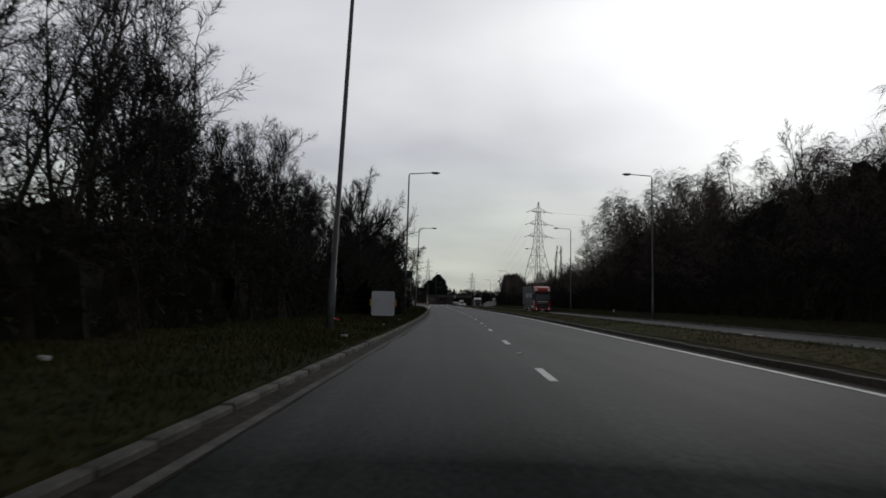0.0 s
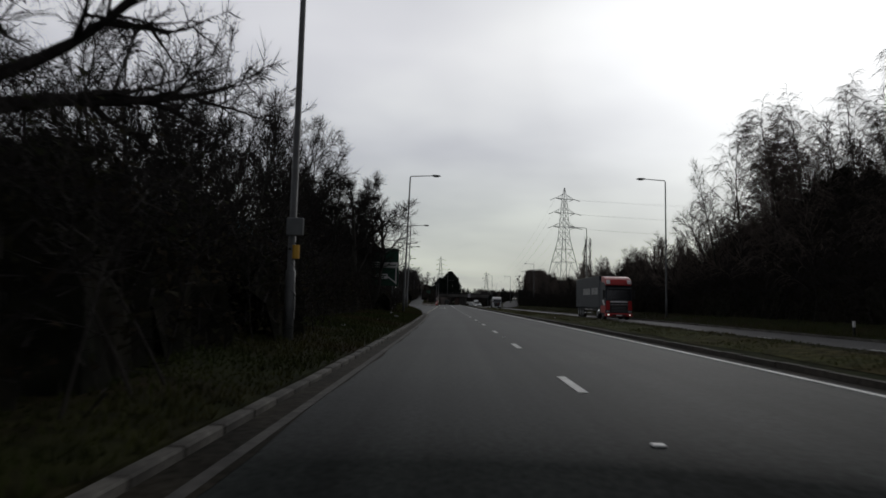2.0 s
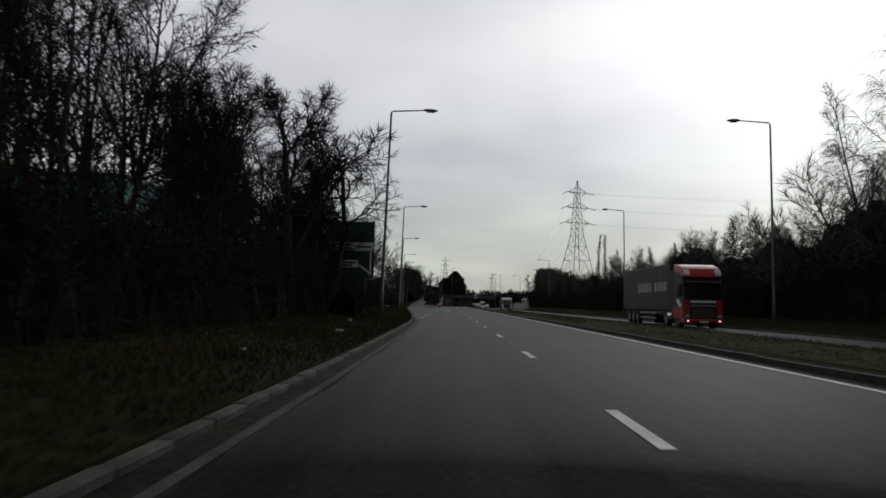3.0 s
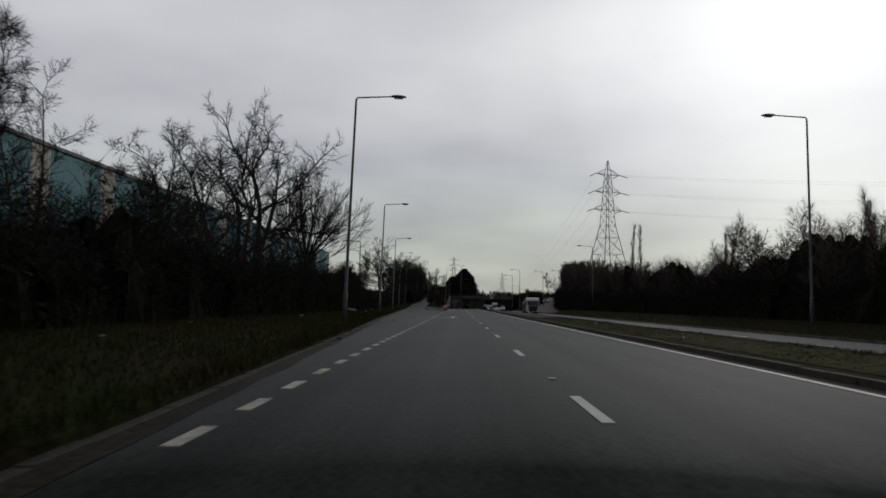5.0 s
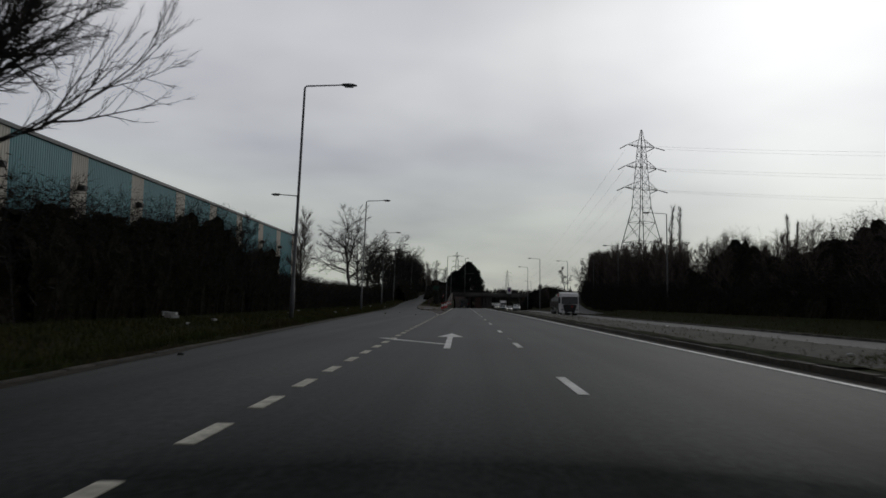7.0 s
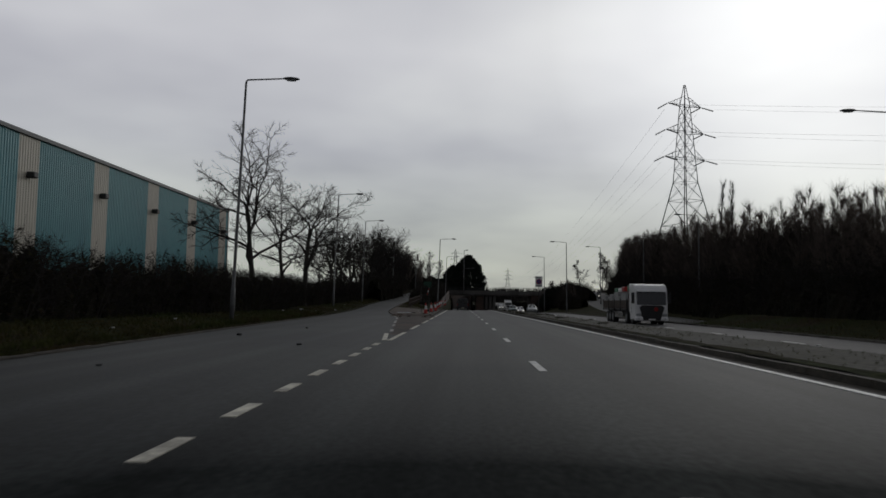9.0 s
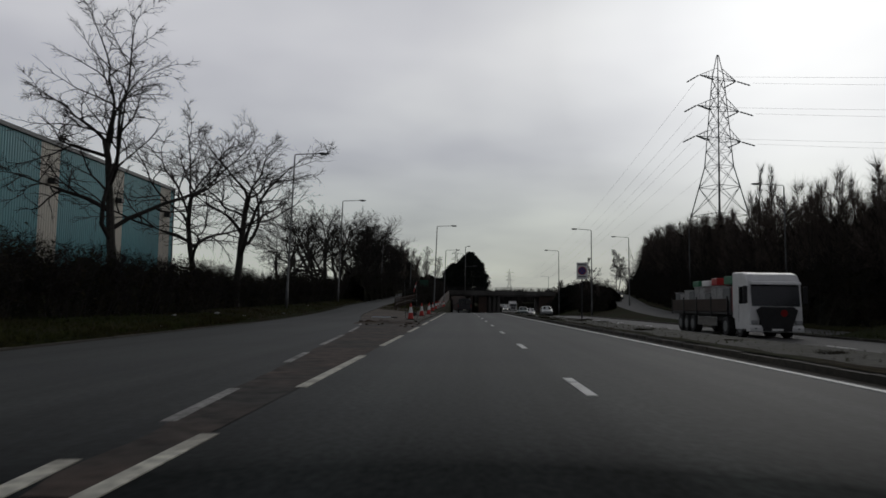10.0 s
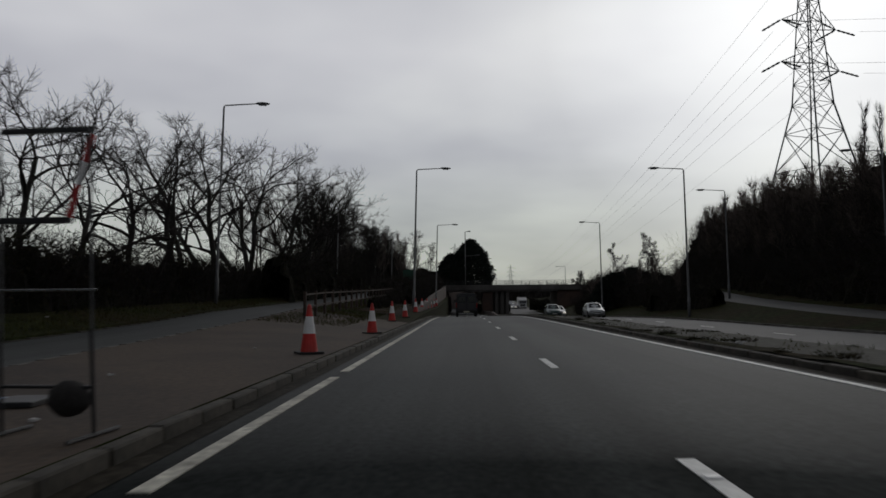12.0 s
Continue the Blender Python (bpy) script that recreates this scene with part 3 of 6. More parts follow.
for k in range(52):
    y = -60 + 10 * k
    stripe(edge_right, main_right(y) - 0.42, y, main_right(y + 10) - 0.42, y + 10, 0.12, M_PAINT_WORN if k % 5 == 9 else M_PAINT, "line")
edge_left = thing("edge_line", "almost worn-off edge line in the silt beside the kerb", "road marking", kind="structure")
for k in range(17):
    y = -60 + 10 * k
    stripe(edge_left, left_kerb(y) + 0.34, y, left_kerb(y + 10) + 0.34, y + 10, 0.11, M_PAINT_GHOST, "line")
gore_line = thing("edge_line", "long white dashes round the hatched fork", "road marking", kind="structure")
for ya, yb in ((222.5, 228.4), (231.7, 237.4), (240.8, 246.9), (249.9, 255.9), (259.1, 265.3), (268.3, 275.1), (276.0, 300), (300.5, 340), (340.5, 390), (390.5, 440)):
    stripe(gore_line, centre(ya) - 3.48, ya, centre(yb) - 3.48, yb, 0.145, M_PAINT_ROAD)
stripe(gore_line, -2.43, 222.7, -2.88, 227.4, 0.15, M_PAINT_ROAD)
for ya, yb in ((229.0, 231.5), (235.5, 238.2), (241.0, 247.0), (250.0, 256.0), (259.0, 262.8)):
    stripe(gore_line, slip_right(ya) + 0.10, ya, slip_right(yb) + 0.10, yb, 0.14, M_PAINT_WORN)
arrow = thing("lane_arrow", "white lane arrow, ahead with a branch to the slip lane", "road marking", kind="structure")
stripe(arrow, -0.30, 173.9, -0.36, 180.0, 0.16, M_PAINT, "stem")
stripe(arrow, -0.40, 175.6, -1.95, 177.9, 0.20, M_PAINT, "branch")
for nm, tri in (("arrowhead", ((-0.75, 179.6), (0.05, 179.6), (-0.36, 182.2))), ("arrowhead", ((-1.75, 177.3), (-1.92, 178.5), (-2.47, 178.7)))):
    v = [(x, y, camber(x, y) + 0.010) for x, y in tri] + [(x, y, camber(x, y) + 0.001) for x, y in tri]
    part(nm, mesh_of(nm, v, [(0, 1, 2), (0, 3, 4, 1), (1, 4, 5, 2), (2, 5, 3, 0)], M_PAINT), M_PAINT, arrow)
opp_line = thing("lane_marking", "broken white lane line of the oncoming carriageway", "road marking", kind="structure")
for k in range(40):
    y = -20 + 9 * k
    mx = (opposite_near(y) + opposite_far(y)) / 2 if y < 150 else opposite_near(y) + 3.8
    stripe(opp_line, mx, y - 1, mx, y + 1, 0.12, M_PAINT, height=lambda x, yy: opposite_z(yy))
stud = from_bm("road_stud", box(-0.06, 0.06, -0.05, 0.05, 0, 0.022, 0.012), M_SIGNWHITE)
for y in [16.5 + 18 * k for k in range(-2, 18)]:
    ob = tagged(new("road_stud", stud), "small white reflecting road stud in the lane line", "road stud", "road studs")
    ob.location = (centre(y), y, camber(centre(y), y) + 0.001)

# ---- trees and scrub ----
class Wood:
    """Gathers tapered limbs and spiky twigs into plain lists."""

    def __init__(self, seed):
        self.rng = random.Random(seed)
        self.v, self.f = [], []
        self.least, self.fine, self.hang, self.cones, self.bent = 0.010, 0.007, 0.0, 0.0, False

    def limb(self, pts, radii, sides):
        base = len(self.v)
        for i, p in enumerate(pts):
            d = (pts[min(i + 1, len(pts) - 1)] - pts[max(i - 1, 0)]).normalized()
            u = d.orthogonal().normalized()
            w = d.cross(u)
            for k in range(sides):
                a = 2 * math.pi * k / sides
                self.v.append(p + (u * math.cos(a) + w * math.sin(a)) * radii[i])
        for i in range(len(pts) - 1):
            for k in range(sides):
                a, b = base + i * sides + k, base + i * sides + (k + 1) % sides
                self.f.append((a, b, b + sides, a + sides))

    def spike(self, p, d, length, r):
        """A bent sliver of twig."""
        base = len(self.v)
        u = d.orthogonal().normalized()
        u.rotate(Matrix.Rotation(self.rng.uniform(0, 3.14), 3, d))
        bend = Vector((self.rng.gauss(0, 0.12), self.rng.gauss(0, 0.12), self.rng.gauss(0.05, 0.1))) * length
        self.v += [p + u * r, p - u * r, p + d * length + bend]
        self.f.append((base, base + 1, base + 2))

    def leaf(self, p, size):
        rng = self.rng
        a = Vector((rng.gauss(0, 1), rng.gauss(0, 1), rng.gauss(0, 0.7))).normalized()
        b = a.orthogonal().normalized()
        base = len(self.v)
        self.v += [p - b * size * 0.3, p + b * size * 0.3, p + a * size]
        self.f.append((base, base + 1, base + 2))

    def whip(self, p, d, length, r):
        """A thin twig of two bends, turning up at its end."""
        rng = self.rng
        base = len(self.v)
        u = d.orthogonal().normalized()
        u.rotate(Matrix.Rotation(rng.uniform(0, 3.14), 3, d))
        q = p + d * length * 0.5
        e = (d + Vector((rng.gauss(0, 0.22), rng.gauss(0, 0.22), rng.gauss(0.16, 0.16) - self.hang))).normalized()
        self.v += [p + u * r, p - u * r, q + u * r * 0.7, q - u * r * 0.7, q + e * length * 0.5]
        self.f += [(base, base + 1, base + 3, base + 2), (base + 2, base + 3, base + 4)]

    def grow(self, p, d, length, r, plan, level=0):
        """plan, per level: segments, waviness, upward turn, children, first fork, angle, length ratio, sides; the last level carries twigs."""
        rng = self.rng
        n, wave, up, kids, fork, angle, ratio, sides = plan[level]
        d = d.normalized()
        pts, rad, dirs = [Vector(p)], [r], [d]
        curl = Vector((0, 0, 0))
        for i in range(n):
            curl = curl * 0.35 + Vector((rng.gauss(0, wave), rng.gauss(0, wave), rng.gauss(0, wave * 0.7)))
            d = (d + curl + Vector((0, 0, up))).normalized()
            pts.append(pts[-1] + d * length / n)
            rad.append(r * (1 - 0.74 * (i + 1) / n))
            dirs.append(d)
        self.limb(pts, rad, sides)
        twigs = level == len(plan) - 1
        roll = rng.uniform(0, 6.28)
        for k in range(kids + 1):
            s = 1.0 if k == kids else fork + (1 - fork) * (k + rng.random()) / kids
            j = min(n - 1, int(s * n))
            q = pts[j].lerp(pts[j + 1], s * n - j)
            dd = dirs[j + 1]
            side = dd.orthogonal().normalized()
            side.rotate(Matrix.Rotation(roll + k * 2.4 + rng.uniform(-0.5, 0.5), 3, dd))
            ang = angle * rng.uniform(0.7, 1.25) * (0.3 if k == kids else 1.1 - 0.35 * s)
            nd = (dd * math.cos(ang) + side * math.sin(ang)).normalized()
            if twigs:
                if self.bent:
                    self.whip(q, nd, ratio * rng.uniform(0.5, 1.3), self.fine * rng.uniform(0.8, 1.4))
                else:
                    self.spike(q, (nd - Vector((0, 0, self.hang))).normalized(), ratio * rng.uniform(0.5, 1.3), self.fine * rng.uniform(0.8, 1.4))
                if rng.random() < self.cones:
                    self.leaf(q + nd * ratio * 0.6, rng.uniform(0.06, 0.13))
            else:
                here = r * (1 - 0.74 * s)
                self.grow(q, nd, length * ratio * rng.uniform(0.7, 1.15) * (1.2 - 0.6 * s), max(min(here * 0.8, r * 0.55), self.least), plan, level + 1)

    def mesh(self, name, mat):
        return mesh_of(name, self.v, self.f, mat)


def bare_tree(seed, height, trunk_r, plan, lean=(0, 0), stems=1, out=0.25, bow=0.06, first=0.3, limbs=12, angle=0.8, reach=0.32, mat=None, label="", wide=1.0, least=0.010, fine=0.007, hang=0.0, cones=0.0, bent=False, bole=0.9, name="tree"):
    """A winter tree with its foot at the origin: trunk or trunks as one part, the branching crown as another."""
    t = thing(name, label or "bare winter tree with a dark branching crown", "tree")
    trunk, crown = Wood(seed), Wood(seed + 1)
    crown.least, crown.fine, crown.hang, crown.cones, crown.bent = least, fine, hang, cones, bent
    rng, n = trunk.rng, 9
    for s in range(stems):
        a = 2 * math.pi * s / stems + rng.uniform(0, 1)
        tilt = 0.0 if stems == 1 else out * rng.uniform(0.6, 1.3)
        d = Vector((math.cos(a) * tilt + lean[0], math.sin(a) * tilt + lean[1], 1)).normalized()
        h = height * (1 if stems == 1 else rng.uniform(0.78, 1.0))
        pts, rad, dirs = [Vector((math.cos(a) * 0.15 * (stems > 1), math.sin(a) * 0.15 * (stems > 1), -0.25))], [trunk_r * 1.3], [d]
        curl = Vector((0, 0, 0))
        for i in range(n):
            curl = curl * 0.3 + Vector((rng.gauss(0, bow), rng.gauss(0, bow), 0))
            d = (d + curl + Vector((0, 0, 0.04 + bow * 0.6))).normalized()
            pts.append(pts[-1] + d * h * bole / n)
            rad.append(trunk_r * (1 - (0.86 if bole > 0.7 else 0.45) * (i + 1) / n))
            dirs.append(d)
        trunk.limb(pts, rad, 8)
        for k in range(limbs + 1):
            s2 = 1.0 if k == limbs else first + (1 - first) * (k + crown.rng.random()) / limbs
            j = min(n - 1, int(s2 * n))
            q = pts[j].lerp(pts[j + 1], s2 * n - j)
            dd = dirs[j + 1]
            side = dd.orthogonal().normalized()
            side.rotate(Matrix.Rotation(k * 2.4 + crown.rng.uniform(-0.5, 0.5), 3, dd))
            ang = angle * crown.rng.uniform(0.75 if bole > 0.45 else 0.12, 1.2) * (0.25 if k == limbs else 1.15 - 0.5 * s2)
            nd = (dd * math.cos(ang) + side * math.sin(ang)).normalized()
            nl = h * reach * crown.rng.uniform(0.75, 1.1) * (1.2 - 0.7 * s2)
            crown.grow(q, nd, nl, max(0.018, trunk_r * (1 - (0.8 if bole > 0.7 else 0.4) * s2) * 0.6), plan)
    tops = sorted(v.z for v in crown.v)
    fit = height / tops[int(0.997 * len(tops))]
    for w in (trunk, crown):
        w.v = [Vector((v.x * fit * wide, v.y * fit * wide, v.z * fit)) for v in w.v]
    part("trunk", trunk.mesh("trunk", M_BARK), M_BARK, t, smooth=True)
    part("crown", crown.mesh("crown", mat or M_TWIG), mat or M_TWIG, t)
    return t


def thicket(seed, length, depth, height, stems=18, twigs=270, core_h=0.5, rough=1.0, label="dense dark bramble and hawthorn thicket", name="thicket"):
    """A tangle of arching stems and dead twigs over an uneven heap of scrub, coloured dark for the shade inside, along
    y from its middle; its open side looks to +x.
    """
    t = thing(name, label, name.replace("_", " "), "roadside " + name.replace("_", " "))
    rg = random.Random(seed)
    w = Wood(seed)
    plan = [(4, 0.12, 0.02, 5, 0.35, 0.6, 0.36, 3), (2, 0.16, -0.02, 8, 0.1, 0.7, 0.45, 3)]
    for k in range(stems):
        p = Vector((rg.uniform(-depth / 2, depth / 2), rg.uniform(-length / 2, length / 2), -0.1))
        h = height * rg.uniform(0.45, 0.85) * (1 - 0.25 * max(0, p.x) / depth)
        w.grow(p, Vector((rg.gauss(0.1, 0.25), rg.gauss(0, 0.25), 1)), h, 0.022, plan)
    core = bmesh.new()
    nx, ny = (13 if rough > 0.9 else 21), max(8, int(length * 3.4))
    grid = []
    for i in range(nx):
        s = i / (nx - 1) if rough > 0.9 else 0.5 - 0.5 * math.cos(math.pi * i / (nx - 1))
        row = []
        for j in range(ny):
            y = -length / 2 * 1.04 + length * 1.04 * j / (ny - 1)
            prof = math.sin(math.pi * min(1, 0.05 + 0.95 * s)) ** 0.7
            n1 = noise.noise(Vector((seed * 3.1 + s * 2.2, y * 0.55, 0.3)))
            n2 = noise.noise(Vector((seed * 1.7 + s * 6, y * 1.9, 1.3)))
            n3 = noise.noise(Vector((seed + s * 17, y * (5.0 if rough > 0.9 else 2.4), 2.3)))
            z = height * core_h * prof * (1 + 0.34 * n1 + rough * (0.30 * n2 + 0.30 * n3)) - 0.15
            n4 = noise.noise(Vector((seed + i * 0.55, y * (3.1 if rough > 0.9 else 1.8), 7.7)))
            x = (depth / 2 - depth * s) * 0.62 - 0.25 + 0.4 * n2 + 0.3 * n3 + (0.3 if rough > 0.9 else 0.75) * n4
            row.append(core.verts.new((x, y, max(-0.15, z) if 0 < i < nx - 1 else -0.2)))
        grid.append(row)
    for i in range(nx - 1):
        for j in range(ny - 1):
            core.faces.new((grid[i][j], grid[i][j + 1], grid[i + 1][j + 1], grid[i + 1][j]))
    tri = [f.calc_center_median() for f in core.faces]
    # the heap's near-black colour stands in for shade between the stems
    part("undergrowth", core, M_SCRUB_SHADE, t)
    for k in range(int(twigs * length)):
        q = rg.choice(tri) + Vector((abs(rg.gauss(0.1, 0.5)), rg.gauss(0, 0.3), rg.gauss(0.1, 0.25)))
        q.z = max(0.02, q.z)
        if k % 3:
            q.z += max(0.0, min((0.9 if rough > 0.9 else 0.97) * height - q.z, q.z)) * rg.random() ** 1.8 * (0.8 + 0.4 * noise.noise(Vector((q.y * 0.8, seed, 4.0))))
        w.spike(q, Vector((rg.gauss(0.25, 0.7), rg.gauss(0, 0.7), rg.gauss(0.5, 0.6))).normalized(), rg.uniform(0.22, 0.6), rg.uniform(0.007, 0.015))
    part("tangle", w.mesh("tangle", M_TWIG), M_TWIG, t)
    lv = Wood(seed + 5)
    for k in range(int(190 * length)):
        q = rg.choice(tri).copy()
        if k % 2:
            q.z += max(0.0, min(0.85 * height - q.z, q.z)) * 0.8 * rg.random() ** 1.7
        q.z = max(0.1, q.z)
        lv.leaf(q + Vector((abs(rg.gauss(0.1, 0.45)), rg.gauss(0, 0.3), rg.gauss(0.08, 0.2))), rg.uniform(0.07, 0.18))
    part("foliage", lv.mesh("foliage", M_LEAF), M_LEAF, t)
    return t


def plant(src, x, y, turn=0.0, scale=1.0, sink=0.05):
    m = Matrix.Translation((x, y, land_z(x, y) - sink)) @ Matrix.Rotation(turn, 4, "Z")
    c = copy_thing(src, m)
    c.scale = (scale, scale, scale)
    return c


def place(src, x, y, turn=0.0, scale=1.0, sink=0.05):
    src.matrix_basis = Matrix.Translation((x, y, land_z(x, y) - sink)) @ Matrix.Rotation(turn, 4, "Z") @ Matrix.Scale(scale, 4)


# branching habits: segments, waviness, upward turn, children, first fork, angle, length ratio (twig length last), sides
PLAN_WOOD = [(5, 0.15, 0.05, 8, 0.2, 0.7, 0.46, 4), (3, 0.19, 0.02, 9, 0.1, 0.75, 0.44, 3)]
PLAN_COPSE = [(4, 0.12, 0.06, 7, 0.15, 0.75, 0.55, 3), (2, 0.16, 0.05, 10, 0.05, 0.8, 0.6, 3)]
PLAN_POLE = [(3, 0.08, 0.20, 6, 0.2, 0.5, 0.5, 3), (2, 0.10, 0.14, 8, 0.05, 0.5, 0.75, 3)]
PLAN_BIRCH = [(5, 0.09, 0.0, 8, 0.25, 0.6, 0.5, 3), (4, 0.10, -0.30, 11, 0.1, 0.45, 0.8, 3)]
PLAN_GNARL = [(9, 0.19, 0.04, 8, 0.25, 0.8, 0.44, 6), (6, 0.21, 0.02, 7, 0.15, 0.8, 0.42, 4), (4, 0.24, 0.02, 6, 0.1, 0.75, 0.32, 3)]
PLAN_DOME = [(8, 0.10, 0.05, 9, 0.25, 0.65, 0.42, 6), (5, 0.15, 0.03, 7, 0.15, 0.7, 0.42, 4), (3, 0.20, 0.04, 7, 0.1, 0.75, 0.30, 3)]
PLAN_FAN = [(6, 0.07, 0.02, 8, 0.25, 0.5, 0.5, 6), (4, 0.08, 0.06, 7, 0.2, 0.5, 0.48, 4), (3, 0.10, 0.05, 6, 0.15, 0.5, 0.42, 3)]
PLAN_BOLD = [(9, 0.19, 0.05, 6, 0.3, 0.8, 0.46, 6), (6, 0.21, 0.04, 5, 0.2, 0.8, 0.42, 4), (4, 0.22, 0.04, 4, 0.15, 0.7, 0.36, 3)]
PLAN_POPLAR = [(3, 0.06, 0.25, 6, 0.1, 0.35, 0.5, 3), (2, 0.08, 0.2, 8, 0.1, 0.4, 0.9, 3)]
LAB_WOOD = "bare tangled roadside tree with dense dark twigs"
WOOD_SIZES = ((9.0, 2), (8.2, 1), (10.0, 2), (7.4, 3), (9.4, 1))
kinds_wood = [bare_tree(100 + 7 * k, h, 0.10, PLAN_WOOD, stems=s, out=0.14, bow=0.05, first=0.38, limbs=12 if s > 1 else 20, angle=0.85, reach=0.27 if s > 1 else 0.30, fine=0.008, cones=0.12, bent=True, label=LAB_WOOD) for k, (h, s) in enumerate(WOOD_SIZES)]
kinds_copse = [bare_tree(240 + 7 * k, h, 0.12, PLAN_COPSE, bow=0.07, first=0.22, limbs=20, angle=0.95, reach=0.34, least=0.016, fine=0.012, cones=0.10, mat=M_BIRCH_TWIG, label="bare round-headed tree in the far copse") for k, h in enumerate((8.0, 9.0, 8.5))]
kinds_light = [bare_tree(200 + 7 * k, h, 0.12, PLAN_WOOD, stems=2, out=0.14, first=0.2, limbs=18, angle=0.8, reach=0.24, least=0.014, fine=0.009, mat=M_BIRCH_TWIG, label="bare roadside tree with fine dark twigs") for k, h in enumerate((13.0, 14.0, 12.5))]
kinds_birch = [bare_tree(300 + 9 * k, h, 0.12, PLAN_BIRCH, bow=0.06, first=0.18, limbs=26, angle=0.7, reach=0.30, least=0.013, fine=0.008, hang=0.8, mat=M_BIRCH_TWIG, label="tall bare birch with drooping brown twigs", name="birch_tree") for k, h in enumerate((14.0, 12.5))]
kinds_up = [bare_tree(400 + 9 * k, h, 0.085, PLAN_POLE, stems=s, out=0.10, bow=0.035, first=0.3, limbs=11, angle=0.6, reach=0.20, least=0.012, fine=0.009, mat=M_BIRCH_TWIG, label="slender bare upright tree in a thicket", name="sapling") for k, (h, s) in enumerate(((8.5, 2), (7.5, 2), (9.5, 2)))]
thickets = [thicket(500 + 11 * k, 7.0, 3.4, h) for k, h in enumerate((4.4, 3.9, 3.5))]
tall_thickets = [thicket(590 + 11 * k, 7.0, 4.2, h, stems=22, twigs=600, core_h=0.72, rough=0.4, label="tall dense dark scrub at the edge of the wood", name="tall_scrub") for k, h in enumerate((7.6, 8.4))]
low_thickets = [thicket(560 + 11 * k, 7.0, 2.6, h, stems=22, core_h=0.62, label="low dark unclipped hedge of bare twigs", name="hedge") for k, h in enumerate((3.0, 2.7))]

used = set()
TREE_H = {}
for kinds, heights in ((kinds_wood, (9.0, 8.2, 10.0, 7.4, 9.4)), (kinds_copse, (8.0, 9.0, 8.5)), (kinds_light, (13.0, 14.0, 12.5)), (kinds_birch, (14.0, 12.5)), (kinds_up, (8.5, 7.5, 9.5))):
    for src, h in zip(kinds, heights):
        TREE_H[src.name] = h


def put(src, x, y, turn=0.0, scale=1.0, sink=0.05):
    """Sets the first of a kind itself, and copies of it afterwards."""
    if src.name in used:
        return plant(src, x, y, turn, scale, sink)
    used.add(src.name)
    place(src, x, y, turn, scale, sink)
    return src


rng = random.Random(21)
# left wood, from the start to the long sign
y = -18.0
while y < 112:
    put(thickets[rng.randrange(3)], hedge_left(y) - 1.6, y, rng.uniform(-0.08, 0.08), rng.uniform(1.0, 1.15))
    put(thickets[rng.randrange(3)], hedge_left(y) - 4.6, y + 2, rng.uniform(-0.2, 0.2), rng.uniform(0.9, 1.15) * (1.12 if y < 40 else (1.2 if 58 < y < 100 else 1.0)))
    y += 6.2
y = 1.0
while y < 112:
    for row, (off, sc) in enumerate(((-2.5, 0.85), (-3.4, 1.0), (-5.6, 1.1), (-9.0, 1.2))):
        yy, xx = y + rng.uniform(-1.2, 1.2) + row * 1.0, hedge_left(y) + off + rng.uniform(-0.7, 0.7)
        if row == 0 and 8 < yy < 27 or row < 2 and 42 < yy < 62 or row == 0 and yy < 62 and rng.random() < 0.4 or row < 2 and 44 < yy < 56 and rng.random() < 0.3:
            continue
        if row > 1 and 60 < yy < 70 and rng.random() < 0.5:
            continue
        if row == 3 and yy > 78 or row == 2 and yy > 78 and rng.random() < 0.3:
            continue
        if row < 2 and 110 < yy:
            continue
        put(kinds_wood[rng.randrange(5)], xx, yy, rng.uniform(0, 6.28), sc * rng.uniform(0.85, 1.12) * float(np.interp(yy, [0, 16, 22, 26, 32, 60, 72, 80, 90, 110], [1.15, 1.1, 1.1, 0.80, 0.90, 0.98, 1.0, 1.0, 1.14, 1.0]) if row < 2 else np.interp(yy, [0, 22, 28, 34, 42, 60, 72, 82, 92, 112], [1.25, 1.12, 0.94, 0.88, 0.94, 1.0, 1.0, 1.05, 1.05, 0.9])))
    y += 3.0 if y < 38 else (3.3 if 58 < y < 70 or 84 < y else 4.3)
lone = bare_tree(77, 9.6, 0.20, PLAN_DOME, bow=0.03, first=0.5, limbs=13, angle=1.45, reach=0.60, least=0.012, fine=0.007, bent=True, bole=0.5, wide=0.62, label="spreading bare tree standing above the scrub")
place(lone, -6.0, 56.4, 0.4, 1.08)
for x, y, sc in ((-5.6, 41.0, 0.55), (-5.2, 46.0, 0.55), (-5.1, 51.5, 0.58), (-5.8, 58.5, 0.60), (-5.6, 64.0, 0.55)):
    put(tall_thickets[int(y) % 2], x, y, 0.05, sc)
    put(thickets[int(y) % 3], x + 1.4, y + 1.5, 0.1, 0.95)
# left, opposite the slip lane
for x, y in ((-4.9, 106.5), (-5.2, 109.6)):
    put(low_thickets[0], x, y, 0.2, 0.7)
for k, (x, y, sc) in enumerate(((-5.6, 104.5, 1.02), (-6.2, 107.5, 0.98), (-7.0, 110.5, 0.9))):
    put(kinds_wood[k + 1], x, y, 1.3 * k, sc)
for k, (x, y, h) in enumerate(((-6.6, 99.0, 10.5), (-6.0, 105.0, 9.6), (-7.4, 109.0, 9.0))):
    tr = bare_tree(940 + 11 * k, h, 0.13, PLAN_GNARL, stems=2, out=0.3, bow=0.11, first=0.36, limbs=6, angle=1.1, reach=0.5, least=0.014, fine=0.008, bent=True, bole=0.6, label="bare gnarled tree at the end of the wood")
    place(tr, x, y, 2.1 * k)
y = 112.0
